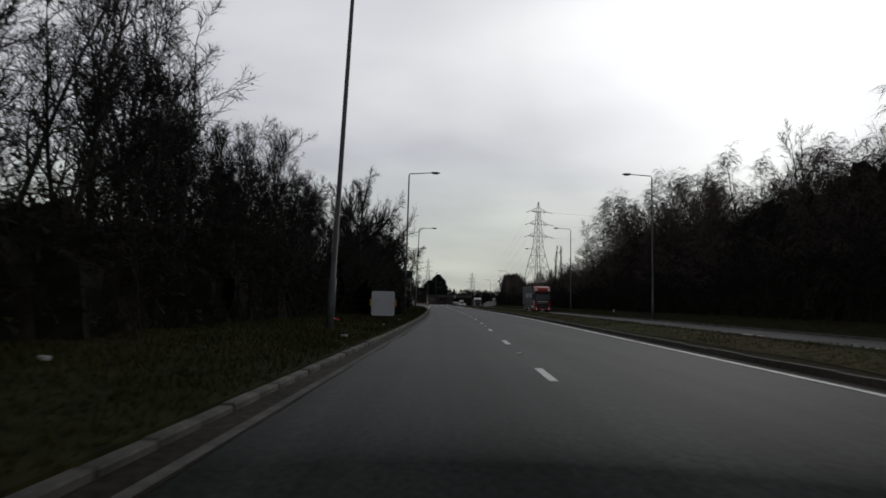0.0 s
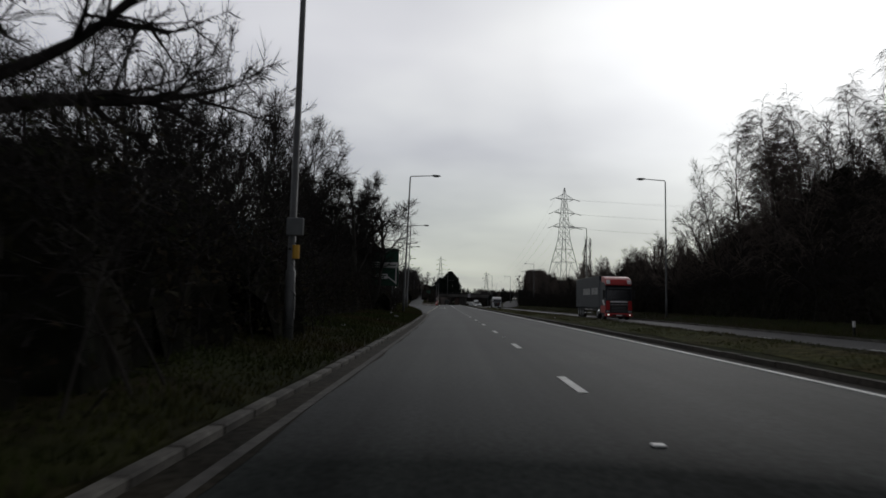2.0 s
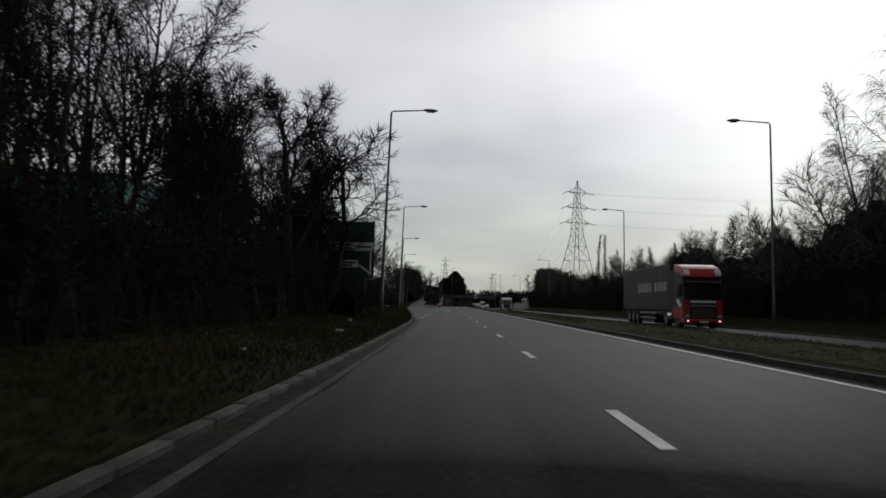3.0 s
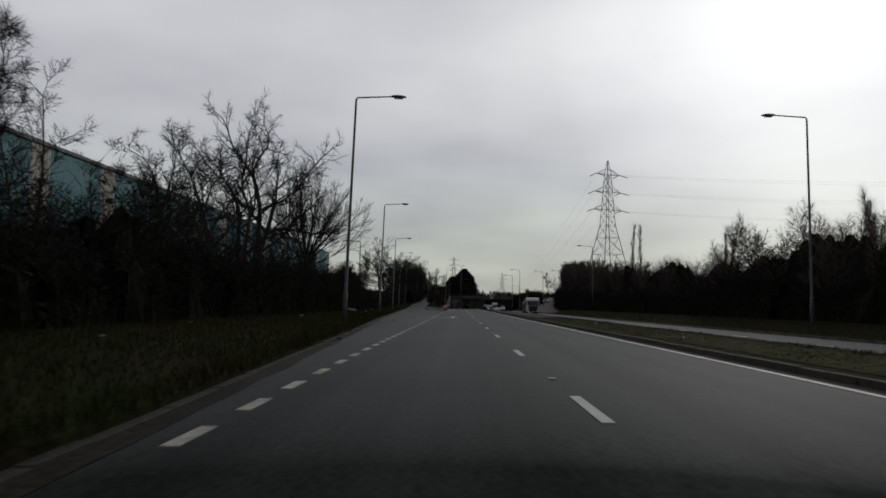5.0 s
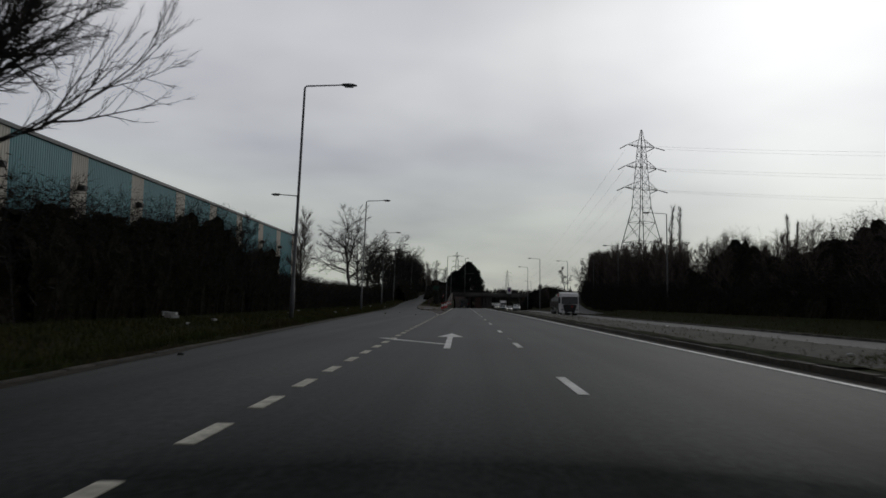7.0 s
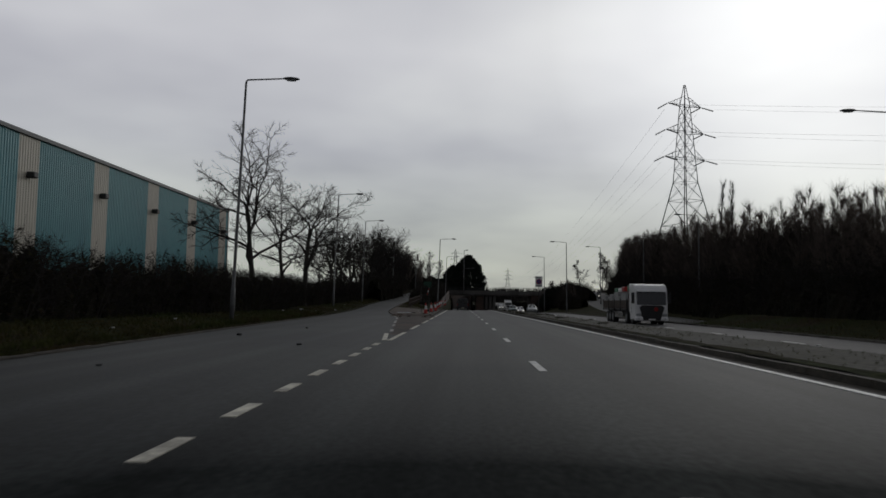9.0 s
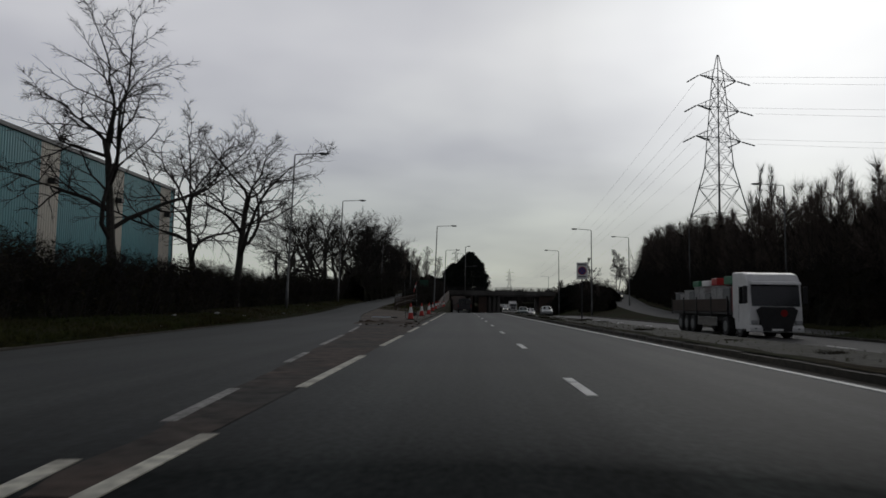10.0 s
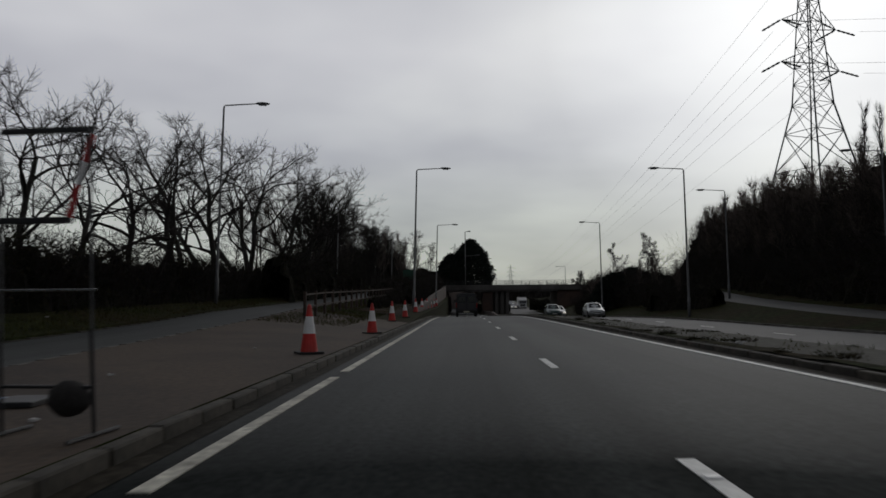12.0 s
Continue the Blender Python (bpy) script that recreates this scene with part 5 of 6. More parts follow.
# ---- electricity pylons and lines ----
def pylon_mesh(h, label):
    t = thing("pylon", label, "pylon", "pylons")

    def half(z):
        return float(np.interp(z / h, [0, 0.31, 0.56, 0.9, 1.0], [6.8, 4.5, 1.95, 0.85, 0.12]))

    levels = [0, 0.20, 0.37, 0.48, 0.56, 0.62, 0.67, 0.73, 0.79, 0.85, 0.905, 1.0]
    corners = ((1, 1), (-1, 1), (-1, -1), (1, -1))
    for sx, sy in corners:
        part("leg", tube([(sx * half(h * q), sy * half(h * q), h * q) for q in levels], [0.16] * 5 + [0.12] * (len(levels) - 5), 4), M_PYLON, t)
    brace = bmesh.new()
    for a, b in zip(levels, levels[1:-1]):
        za, zb = h * a, h * b
        for (ax, ay), (bx, by) in zip(corners, corners[1:] + corners[:1]):
            p, q = half(za), half(zb)
            r = 0.075 if a < 0.4 else 0.055
            if a < 0.3:
                mid = ((ax + bx) / 2 * q, (ay + by) / 2 * q, zb)
                tube([(ax * p, ay * p, za), mid], r, 3, brace, False)
                tube([(bx * p, by * p, za), mid], r, 3, brace, False)
            else:
                tube([(ax * p, ay * p, za), (bx * q, by * q, zb)], r, 3, brace, False)
                tube([(bx * p, by * p, za), (ax * q, ay * q, zb)], r, 3, brace, False)
            tube([(ax * q, ay * q, zb), (bx * q, by * q, zb)], r, 3, brace, False)
    part("bracing", brace, M_PYLON, t)
    tips = []
    for q, reach in ((0.665, 6.0), (0.785, 5.6), (0.905, 4.9)):
        z = h * q
        for s in (-1, 1):
            am = bmesh.new()
            w0, tip = half(z), Vector((s * reach, 0, z + 0.2))
            for sy in (-1, 1):
                tube([(s * w0, sy * w0, z - 0.0), tip], 0.08, 4, am)
                tube([(s * half(z + 2.2), sy * half(z + 2.2), z + 2.2), tip], 0.07, 4, am)
                for g in (0.3, 0.6):
                    a = Vector((s * w0, sy * w0, z)).lerp(tip, g)
                    b = Vector((s * half(z + 2.2), sy * half(z + 2.2), z + 2.2)).lerp(tip, g)
                    tube([a, b], 0.05, 3, am)
            arm_ob = part("crossarm", am, M_PYLON, t)
            tips.append(tip)
            for dx, dy in ((-0.15, 0.98), (0.95, -0.25)):
                pts = [tip + Vector((dx, dy, -0.22)) * d for d in np.linspace(0.2, 3.2, 9)]
                part("insulator", tube(pts, [0.10, 0.17, 0.10, 0.17, 0.10, 0.17, 0.10, 0.17, 0.10], 6), M_CERAMIC, arm_ob)
    return t, tips


PY = Matrix.Translation((50.7, 372.0, 0.3)) @ Matrix.Rotation(math.radians(25), 4, "Z")
pylon, tips = pylon_mesh(53.0, "tall grey steel lattice pylon with six arms")
pylon.matrix_basis = PY
pylon_far = copy_thing(pylon, Matrix.Translation((66.0, 1400.0, 6.0)) @ Matrix.Rotation(math.radians(10), 4, "Z"))
pylon_west = copy_thing(pylon, Matrix.Translation((-13.5, 1010.0, 8.0)) @ Matrix.Rotation(math.radians(-10), 4, "Z"))


def wire(a, b, sag, group):
    n = 28
    pts = [a.lerp(b, k / n) - Vector((0, 0, sag * 4 * (k / n) * (1 - k / n))) for k in range(n + 1)]
    solid("power_line", tube(pts, 0.019, 4), M_DARKMETAL, "thin dark overhead power line", "power line", group)


FAR = Matrix.Translation((66.0, 1400.0, 6.0)) @ Matrix.Rotation(math.radians(10), 4, "Z")
EAST = Matrix.Translation((400.0, 290.0, 6.0)) @ Matrix.Rotation(math.radians(80), 4, "Z")
for tip in tips:
    a = PY @ tip
    wire(a + Vector((0, 3, -0.7)), FAR @ tip + Vector((0, -3, 0)), 22, "power lines")
    wire(a + Vector((3, -1, -0.7)), EAST @ tip, 9, "power lines")
pylon_east = copy_thing(pylon, EAST)

# ---- bridge over the dip ----
bridge = thing("bridge", "low dark concrete road bridge on walls and columns", "bridge", kind="structure")
Y0, Y1 = 440.0, 456.0
part("deck", box(-38, 58, Y0, Y1, 3.85, 4.95, 0.05), M_CONCRETE, bridge)
part("edge_beam", box(-38, 58, Y0 - 0.4, Y0, 3.95, 5.25, 0.05), M_CONCRETE, bridge, "stained concrete edge beam")
part("edge_beam", box(-38, 58, Y1, Y1 + 0.4, 3.95, 5.25, 0.05), M_CONCRETE, bridge)
part("bearing_shelf", box(-5.9, 21.0, Y0 - 0.15, Y0 + 1.2, 3.62, 3.84, 0.03), M_CONCRETE, bridge)
for k in range(48):
    part("parapet_post", box(-37.8 + 2 * k, -37.7 + 2 * k, Y0 - 0.27, Y0 - 0.17, 5.25, 6.3), M_DARKMETAL, bridge)
for z in (5.5, 5.75, 6.0, 6.28):
    part("parapet_rail", box(-38, 58, Y0 - 0.26, Y0 - 0.18, z - 0.035, z + 0.035), M_DARKMETAL, bridge)
part("abutment", box(-38, -5.6, Y0 + 0.3, Y1 - 0.3, -4, 3.85), M_BRICK, bridge, "brown brick abutment")
part("abutment", box(20.8, 58, Y0 + 0.3, Y1 - 0.3, -4, 3.85), M_BRICK, bridge)
for x in (6.3, 7.6, 8.9):
    part("column", box(x - 0.4, x + 0.4, Y0 + 0.5, Y0 + 1.5, -3.5, 3.85, 0.06), M_CONCRETE, bridge, "square concrete column")
part("pier_wall", box(2.9, 5.4, Y0 + 0.4, Y1 - 0.4, -3.5, 3.85), M_BRICK, bridge, "brown brick pier wall")
part("pier_wall", box(5.4, 9.2, Y0 + 2.0, Y1 - 1.6, -3.5, 3.85), M_CONCRETE, bridge, "dark concrete pier wall")


# retaining wall beside the descending carriageway
def wall_strip(name, label, y0, y1, xf, z0, z1, thick, mat, side):
    w = bmesh.new()
    prev = None
    n = int((y1 - y0) / 2)
    for k in range(n + 1):
        y = y0 + (y1 - y0) * k / n
        ring = [w.verts.new(p) for p in ((xf(y), y, z0(y)), (xf(y), y, z1(y)), (xf(y) - side * thick, y, z1(y)), (xf(y) - side * thick, y, z0(y)))]
        if prev:
            for j in range(4):
                w.faces.new((prev[j], prev[(j + 1) % 4], ring[(j + 1) % 4], ring[j]))
        else:
            w.faces.new(ring)
        prev = ring
    w.faces.new(prev[::-1])
    return solid(name, w, mat, label, "wall", kind="structure")


wall_strip("wall_west", "brown brick retaining wall along the dip", 316, 440, lambda y: main_left(y) - 0.6, lambda y: profile(y) - 1.0, lambda y: float(np.interp(y, [316, 330, 350, 390, 439], [0.35, 1.1, 1.9, 3.2, 5.0])), 0.5, M_BRICK, 1)
wall_strip("wall_east", "brown wall between the carriageways below the bridge", 380, 440, lambda y: centre(y) + 4.4, lambda y: profile(y) - 1.0, lambda y: profile(y) + float(np.interp(y, [380, 400, 439], [0.2, 0.8, 0.9])), 0.4, M_BRICK, -1)

wall_strip("wall_beyond", "brown brick wall round the bend beyond the bridge", 457, 540, lambda y: main_right(y) + 0.7, lambda y: profile(y) - 1.0, lambda y: 4.4, 0.5, M_BRICK, -1)

# ---- industrial shed ----
shed = thing("warehouse", "large teal shed with cream bays and a dark eaves line", "building")
SX, SY0, SY1, SH = -36.6, 148.0, 310.4, 14.35


def cladding(y0, y1, mat, name):
    own = bmesh.new()
    ribs = max(2, int((y1 - y0) / 0.33))
    w = (y1 - y0) / ribs
    ring = []
    for j in range(ribs):
        ring += [(SX + dx, y0 + (j + e) * w) for e, dx in ((0.0, 0.0), (0.42, 0.0), (0.54, 0.045), (0.88, 0.045))]
    ring.append((SX, y1))
    lo = [own.verts.new((x, yy, 0.2)) for x, yy in ring]
    hi = [own.verts.new((x, yy, SH)) for x, yy in ring]
    for j in range(len(ring) - 1):
        own.faces.new((lo[j], lo[j + 1], hi[j + 1], hi[j]))
    part(name, own, mat, shed)


edge_y = SY1
for k in range(13):
    top = 309.5 - 12.05 * k
    cladding(top, edge_y, M_TEAL, "teal_panel")
    cladding(top - 2.9, top, M_CREAM, "cream_panel")
    part("wall_lamp", box(SX + 0.05, SX + 0.75, top - 1.85, top - 1.15, 10.9, 11.4, 0.08), M_DARKMETAL, shed, "small black wall lamp")
    edge_y = top - 2.9
cladding(SY0, edge_y, M_TEAL, "teal_panel")
part("core", box(SX - 60, SX - 0.02, SY0, SY1 - 0.02, 0.0, SH - 0.1), M_TEAL, shed)
part("gable_wall", box(SX - 60, SX - 0.02, SY1 - 0.01, SY1 + 0.06, 0.2, SH), M_TEAL, shed)
part("roof_trim", box(SX - 60.2, SX + 0.2, SY0 - 0.1, SY1 + 0.2, SH, SH + 0.4, 0.05), M_TRIM, shed, "dark eaves trim")
part("roof", box(SX - 59.9, SX - 0.2, SY0 + 0.2, SY1 - 0.1, SH + 0.40, SH + 0.46), M_PALLET, shed, "pale grey sheet roof")
part("corner_trim", box(SX - 0.1, SX + 0.1, SY1 - 0.02, SY1 + 0.2, 0.2, SH, 0.03), M_TRIM, shed)

# ---- signs ----
box_sign = thing("temporary_sign", "back of a pale square temporary sign with yellow ends", "sign", at=Matrix.Translation((-2.66, 34.4, land_z(-2.66, 34.4) - 0.12)) @ Matrix.Rotation(math.radians(4), 4, "Z"))
out = []
for cx, cz, a0 in ((0.44, 1.40, 0), (-0.44, 1.40, 90), (-0.44, 0.46, 180), (0.44, 0.46, 270)):
    for j in range(5):
        a = radians(a0 + 22.5 * j)
        out.append((cx + 0.09 * math.cos(a), cz + 0.09 * math.sin(a)))
part("panel", prism(out, "y", -0.03, 0.03), M_WHITE, box_sign, "pale grey-white panel")
for s in (-1, 1):
    part("end_block", box(s * 0.56 - 0.045, s * 0.56 + 0.045, -0.05, 0.05, 0.80, 1.14, 0.015), M_YELLOW, box_sign, "yellow end block")
    part("leg", tube([(s * 0.35, 0.04, 0.05), (s * 0.35, 0.04, 0.5)], 0.02, 6), M_DARKMETAL, box_sign)
    part("foot", box(s * 0.35 - 0.03, s * 0.35 + 0.03, -0.3, 0.35, 0.10, 0.15), M_DARKMETAL, box_sign)

guide = thing("direction_sign", "large green direction sign with white panels, writing too small to read", "road sign", at=Matrix.Translation((-5.35, 111.0, 0.0)))
part("panel", box(-1.36, 1.36, -0.02, 0.02, 2.45, 5.75, 0.015), M_GREEN, guide, "green panel")
part("border", box(-1.36, 1.36, -0.028, -0.022, 4.02, 4.06), M_SIGNWHITE, guide)
part("white_band", box(-1.28, 1.30, -0.030, -0.022, 4.08, 4.52), M_SIGNWHITE, guide, "white band")
part("white_box", box(-0.72, 0.42, -0.030, -0.022, 3.05, 3.48), M_SIGNWHITE, guide, "white box")
for x0, x1, z, mt in ((-1.15, 0.1, 4.36, M_GREEN), (-1.15, 0.05, 4.18, M_GREEN), (0.35, 1.15, 4.26, M_GREEN), (-0.62, 0.30, 3.33, M_GREEN), (-0.62, 0.10, 3.16, M_GREEN), (0.6, 0.9, 4.85, M_BRICK), (-1.0, 0.1, 5.1, M_GREEN)):
    part("bar", box(x0, x1, -0.038, -0.031, z - 0.05, z + 0.05), mt, guide)
part("route_line", prism([(1.10, 2.6), (1.2, 2.6), (1.2, 4.0), (1.1, 4.0)], "y", -0.032, -0.022), M_SIGNWHITE, guide)
part("route_line", prism([(0.42, 3.18), (0.45, 3.28), (1.15, 2.78), (1.12, 2.66)], "y", -0.033, -0.022), M_SIGNWHITE, guide)
for s in (-0.85, 0.85):
    part("post", tube([(s, 0.09, -0.3 + land_z(-5.35, 111)), (s, 0.09, 5.6)], 0.07, 8), M_STEEL, guide)

clear = thing("clearway_sign", "white road sign with a blue and red disc on a post", "road sign", at=Matrix.Translation((6.15, 264.0, land_z(6.15, 264))))
part("post", tube([(0, 0.05, -0.2), (0, 0.05, 3.3)], 0.04, 8), M_DARKMETAL, clear)
part("plate", box(-0.31, 0.31, -0.015, 0.015, 2.38, 3.32, 0.012), M_SIGNWHITE, clear, "white plate")


def disc(r, y0, y1, cz, n=28):
    return prism([(r * math.cos(2 * math.pi * k / n), cz + r * math.sin(2 * math.pi * k / n)) for k in range(n)], "y", y0, y1)


part("ring", disc(0.235, -0.022, -0.016, 2.86), M_SIGNRED, clear, "red ring")
part("disc", disc(0.195, -0.027, -0.0225, 2.86), M_SIGNBLUE, clear, "blue disc")
for a in (45, -45):
    own = box(-0.20, 0.20, -0.031, -0.0275, -0.010, 0.010)
    bmesh.ops.rotate(own, verts=own.verts, cent=(0, 0, 0), matrix=Matrix.Rotation(radians(a), 3, "Y"))
    bmesh.ops.translate(own, verts=own.verts, vec=(0, 0, 2.86))
    part("bar", own, M_SIGNRED, clear)
part("text_bar", box(-0.24, 0.24, -0.022, -0.016, 3.17, 3.22), M_DARKMETAL, clear)
part("text_bar", box(-0.22, 0.22, -0.022, -0.016, 2.50, 2.55), M_DARKMETAL, clear)

far_sign = thing("direction_sign", "small blue-green sign on the slip road", "road sign", at=Matrix.Translation((-9.3, 372, slip_height(372))))
part("panel", box(-0.9, 0.9, -0.02, 0.02, 1.4, 2.9, 0.01), M_GREEN, far_sign)
part("post", tube([(-0.6, 0.05, -0.3), (-0.6, 0.05, 2.8)], 0.05, 6), M_STEEL, far_sign)
part("post", tube([(0.6, 0.05, -0.3), (0.6, 0.05, 2.8)], 0.05, 6), M_STEEL, far_sign)


# ---- cones, stand and fence on the island ----
def cone_thing():
    t = thing("traffic_cone", "red traffic cone with a white sleeve and black foot", "traffic cone", "traffic cones")
    part("foot", prism([(-0.25, -0.2), (-0.2, -0.25), (0.2, -0.25), (0.25, -0.2), (0.25, 0.2), (0.2, 0.25), (-0.2, 0.25), (-0.25, 0.2)], "z", 0.0, 0.045), M_RUBBER, t, "black rubber foot")

    def ring(z):
        return 0.175 + (0.035 - 0.175) * (z - 0.04) / 0.94

    part("lower_body", tube([(0, 0, 0.04), (0, 0, 0.40)], [ring(0.04), ring(0.40)], 16), M_CONE, t, smooth=False)
    part("sleeve", tube([(0, 0, 0.40), (0, 0, 0.74)], [ring(0.40) + 0.003, ring(0.74) + 0.003], 16), M_SIGNWHITE, t, "white reflective sleeve")
    part("upper_body", tube([(0, 0, 0.74), (0, 0, 0.95), (0, 0, 0.98)], [ring(0.74), ring(0.95), 0.02], 16), M_CONE, t)
    return t


def island_z(x, y):
    return float(np.interp(x, [slip_right(y), main_left(y)], [slip_z(slip_right(y), y) + 0.1, camber(main_left(y), y) + 0.12])) + 0.013


cone = cone_thing()
CONES = [(-3.7, 266.7), (-3.78, 278.4), (-3.72, 287.5), (-4.3, 299.3), (-4.25, 306.0), (-4.35, 316.0), (-4.4, 324.0), (-4.45, 332.0), (-4.5, 340.0), (-4.55, 348.0), (-4.6, 356.0)]
for k, (x, y) in enumerate(CONES):
    z = island_z(x, y) if y < 300 else land_z(x, y)
    m = Matrix.Translation((x, y, z)) @ Matrix.Rotation(0.5 * k, 4, "Z")
    if k == 0:
        cone.matrix_basis = m
    else:
        copy_thing(cone, m)

stand = thing("sign_stand", "empty black metal sign frame weighted with a sandbag", "sign stand", at=Matrix.Translation((-3.89, 269.5, island_z(-3.75, 269.5))) @ Matrix.Rotation(math.radians(-4), 4, "Z"))
for sx in (-0.36, 0.40):
    part("post", tube([(sx, 0.0, 0.0), (sx - 0.05, 0.0, 0.82)], 0.017, 6), M_DARKMETAL, stand)
    part("upper_post", tube([(sx - 0.05, 0.02, 0.75), (sx - 0.09, -0.02, 2.40)], 0.011, 6), M_STEEL, stand, "thin pale steel post")
    part("foot", tube([(sx, -0.35, 0.02), (sx, 0.35, 0.02)], 0.016, 6), M_DARKMETAL, stand)
for z, t, x0, x1 in ((0.38, 0.013, -0.36, 0.38), (1.68, 0.026, -0.46, 0.16), (2.40, 0.026, -0.46, 0.34)):
    part("crossbar", box(x0, x1, -0.02, 0.02, z - t, z + t, 0.006), M_DARKMETAL, stand)
part("lower_bar", box(-0.45, 0.38, -0.012, 0.012, 1.12, 1.14, 0.004), M_CHROME, stand, "thin pale steel bar")
part("diagonal_strut", tube([(0.32, 0, 2.36), (0.14, 0, 1.70)], 0.026, 6), M_SIGNRED, stand, "faded red and white strut")
part("strut_band", tube([(0.26, 0, 2.14), (0.21, 0, 1.96)], 0.0275, 6), M_SIGNWHITE, stand)
bag = bmesh.new()
bmesh.ops.create_icosphere(bag, subdivisions=3, radius=1.0)
for v in bag.verts:
    v.co = Vector((v.co.x * 0.17, v.co.y * 0.12, v.co.z * 0.14)) * (1 + 0.12 * noise.noise(v.co * 2.5))
bag_ob = part("sandbag", bag, M_SANDBAG, stand, "dark sagging sandbag", smooth=True)
bag_ob.location = (0.19, 0.0, 0.29)
fallen = thing("fallen_sign", "faded blue and white sign plate lying flat on the paving", "sign", at=Matrix.Translation((-5.9, 271.2, island_z(-5.9, 271.2) + 0.002)) @ Matrix.Rotation(0.12, 4, "Z"))
part("plate", box(-0.75, 0.55, -0.42, 0.42, 0.0, 0.03, 0.01), M_SIGNWHITE, fallen)
part("blue_face", box(-0.68, 0.48, -0.36, 0.36, 0.031, 0.035), M_PALEBLUE, fallen, "faded blue sign face")
part("frame", box(0.5, 0.95, -0.3, 0.3, 0.0, 0.06, 0.01), M_DARKMETAL, fallen, "black metal frame")

fence = thing("fence", "dark timber post and rail fence beside the slip road", "fence")
FY = [294 + 2.4 * k for k in range(20)]
for y in FY:
    x = slip_right(y) + 1.6
    z = land_z(x, y)
    part("post", box(x - 0.06, x + 0.06, y - 0.06, y + 0.06, z - 0.2, z + 1.15, 0.01), M_WOOD, fence)
for a, b in zip(FY, FY[1:]):
    for h in (0.5, 1.02):
        xa, xb = slip_right(a) + 1.6, slip_right(b) + 1.6
        part("rail", tube([(xa, a, land_z(xa, a) + h), (xb, b, land_z(xb, b) + h)], 0.045, 4), M_WOOD, fence)


# ---- litter, weeds and marker posts ----
rng = random.Random(91)


def scrap(x, y, size, mat, label, category, z=None):
    n = 7
    ring = [(size * rng.uniform(0.5, 1.0) * math.cos(2 * math.pi * k / n), size * rng.uniform(0.4, 0.8) * math.sin(2 * math.pi * k / n)) for k in range(n)]
    own = prism(ring, "z", 0.0, size * 0.35)
    for v in own.verts:
        v.co.z += rng.uniform(0, size * 0.35)
    solid("litter", own, mat, label, category, "litter on the verges", at=Matrix.Translation((x, y, (land_z(x, y) if z is None else z) + 0.005)) @ Matrix.Rotation(rng.uniform(0, 6), 4, "Z"))


for k in range(34):
    y = 12 + 8.4 * k + rng.uniform(-3, 3)
    a, b = hedge_left(y) + 0.3, left_kerb(y) - 0.4
    scrap(rng.uniform(a, b), y, rng.uniform(0.05, 0.16), M_LITTER if k % 4 else M_SIGNWHITE, "crumpled pale litter lying in the verge grass", "litter")
for k in range(12):
    y = 60 + 18 * k + rng.uniform(-6, 6)
    scrap(rng.uniform(main_right(y) + 0.6, opposite_near(y) - 0.6), y, rng.uniform(0.05, 0.13), M_LITTER, "crumpled pale litter on the central reserve", "litter")
for x, y, size in ((-7.5, 225.0, 0.13), (-4.3, 219.7, 0.10), (-6.3, 213.4, 0.07), (-6.8, 232.0, 0.09), (-5.4, 171.0, 0.08), (-4.2, 163.5, 0.08)):
    scrap(x, y, size, M_RUBBER, "dark scrap of debris lying on the slip lane", "litter", camber(x, y))
for x, y, size in ((-7.4, 276.0, 0.10), (-8.6, 283.0, 0.07)):
    scrap(x, y, size, M_LITTER, "pale scrap of litter lying on the slip road", "litter", slip_z(x, y))
for x, y, size in ((-3.4, 129.5, 0.13), (-3.2, 136.0, 0.10), (-3.9, 142.5, 0.11), (-5.0, 154.0, 0.10)):
    scrap(x, y, size, M_GUTTER, "clod of mud at the road edge", "mud", camber(x, y))
for x, y, size in ((-4.9, 267.6, 0.05), (-4.4, 270.2, 0.045), (-5.6, 274.0, 0.05), (-5.2, 279.5, 0.05)):
    scrap(x, y, size, M_LITTER, "small pale scrap of litter on the paved island", "litter", island_z(x, y))
scrap(-4.1, 29.0, 0.22, M_CONE, "crumpled red plastic bag on the verge", "litter")


def weed(seed, r, h):
    w = Wood(seed)
    for k in range(150):
        ang, q = w.rng.uniform(0, 6.283), r * w.rng.random() ** 0.6
        p = Vector((math.cos(ang) * q, math.sin(ang) * q, 0))
        w.spike(p, Vector((math.cos(ang) * 0.6, math.sin(ang) * 0.6, w.rng.uniform(0.5, 1.5))).normalized(), h * w.rng.uniform(0.4, 1.0), 0.012)
        if k % 3 == 0:
            w.leaf(p + Vector((0, 0, h * w.rng.uniform(0.1, 0.6))), 0.12)
    return w.mesh("weed_clump", M_LEAF)


weeds = [weed(31, 0.42, 0.34), weed(32, 0.6, 0.26), weed(33, 0.3, 0.5)]
for k in range(26):
    y = 226 + 4.0 * k + rng.uniform(-1.5, 1.5)
    x = rng.uniform(main_right(y) + 0.5, opposite_near(y) - 0.8)
    ob = tagged(new("weed_clump", weeds[k % 3]), "dark clump of dead weeds on the stony reserve", "weeds", "weeds on the reserve", kind="stuff")
    ob.matrix_basis = Matrix.Translation((x, y, land_z(x, y) - 0.01)) @ Matrix.Rotation(rng.uniform(0, 6), 4, "Z") @ Matrix.Diagonal((1, 1, 0.6, 1)) @ Matrix.Scale(rng.uniform(0.4, 0.8), 4)
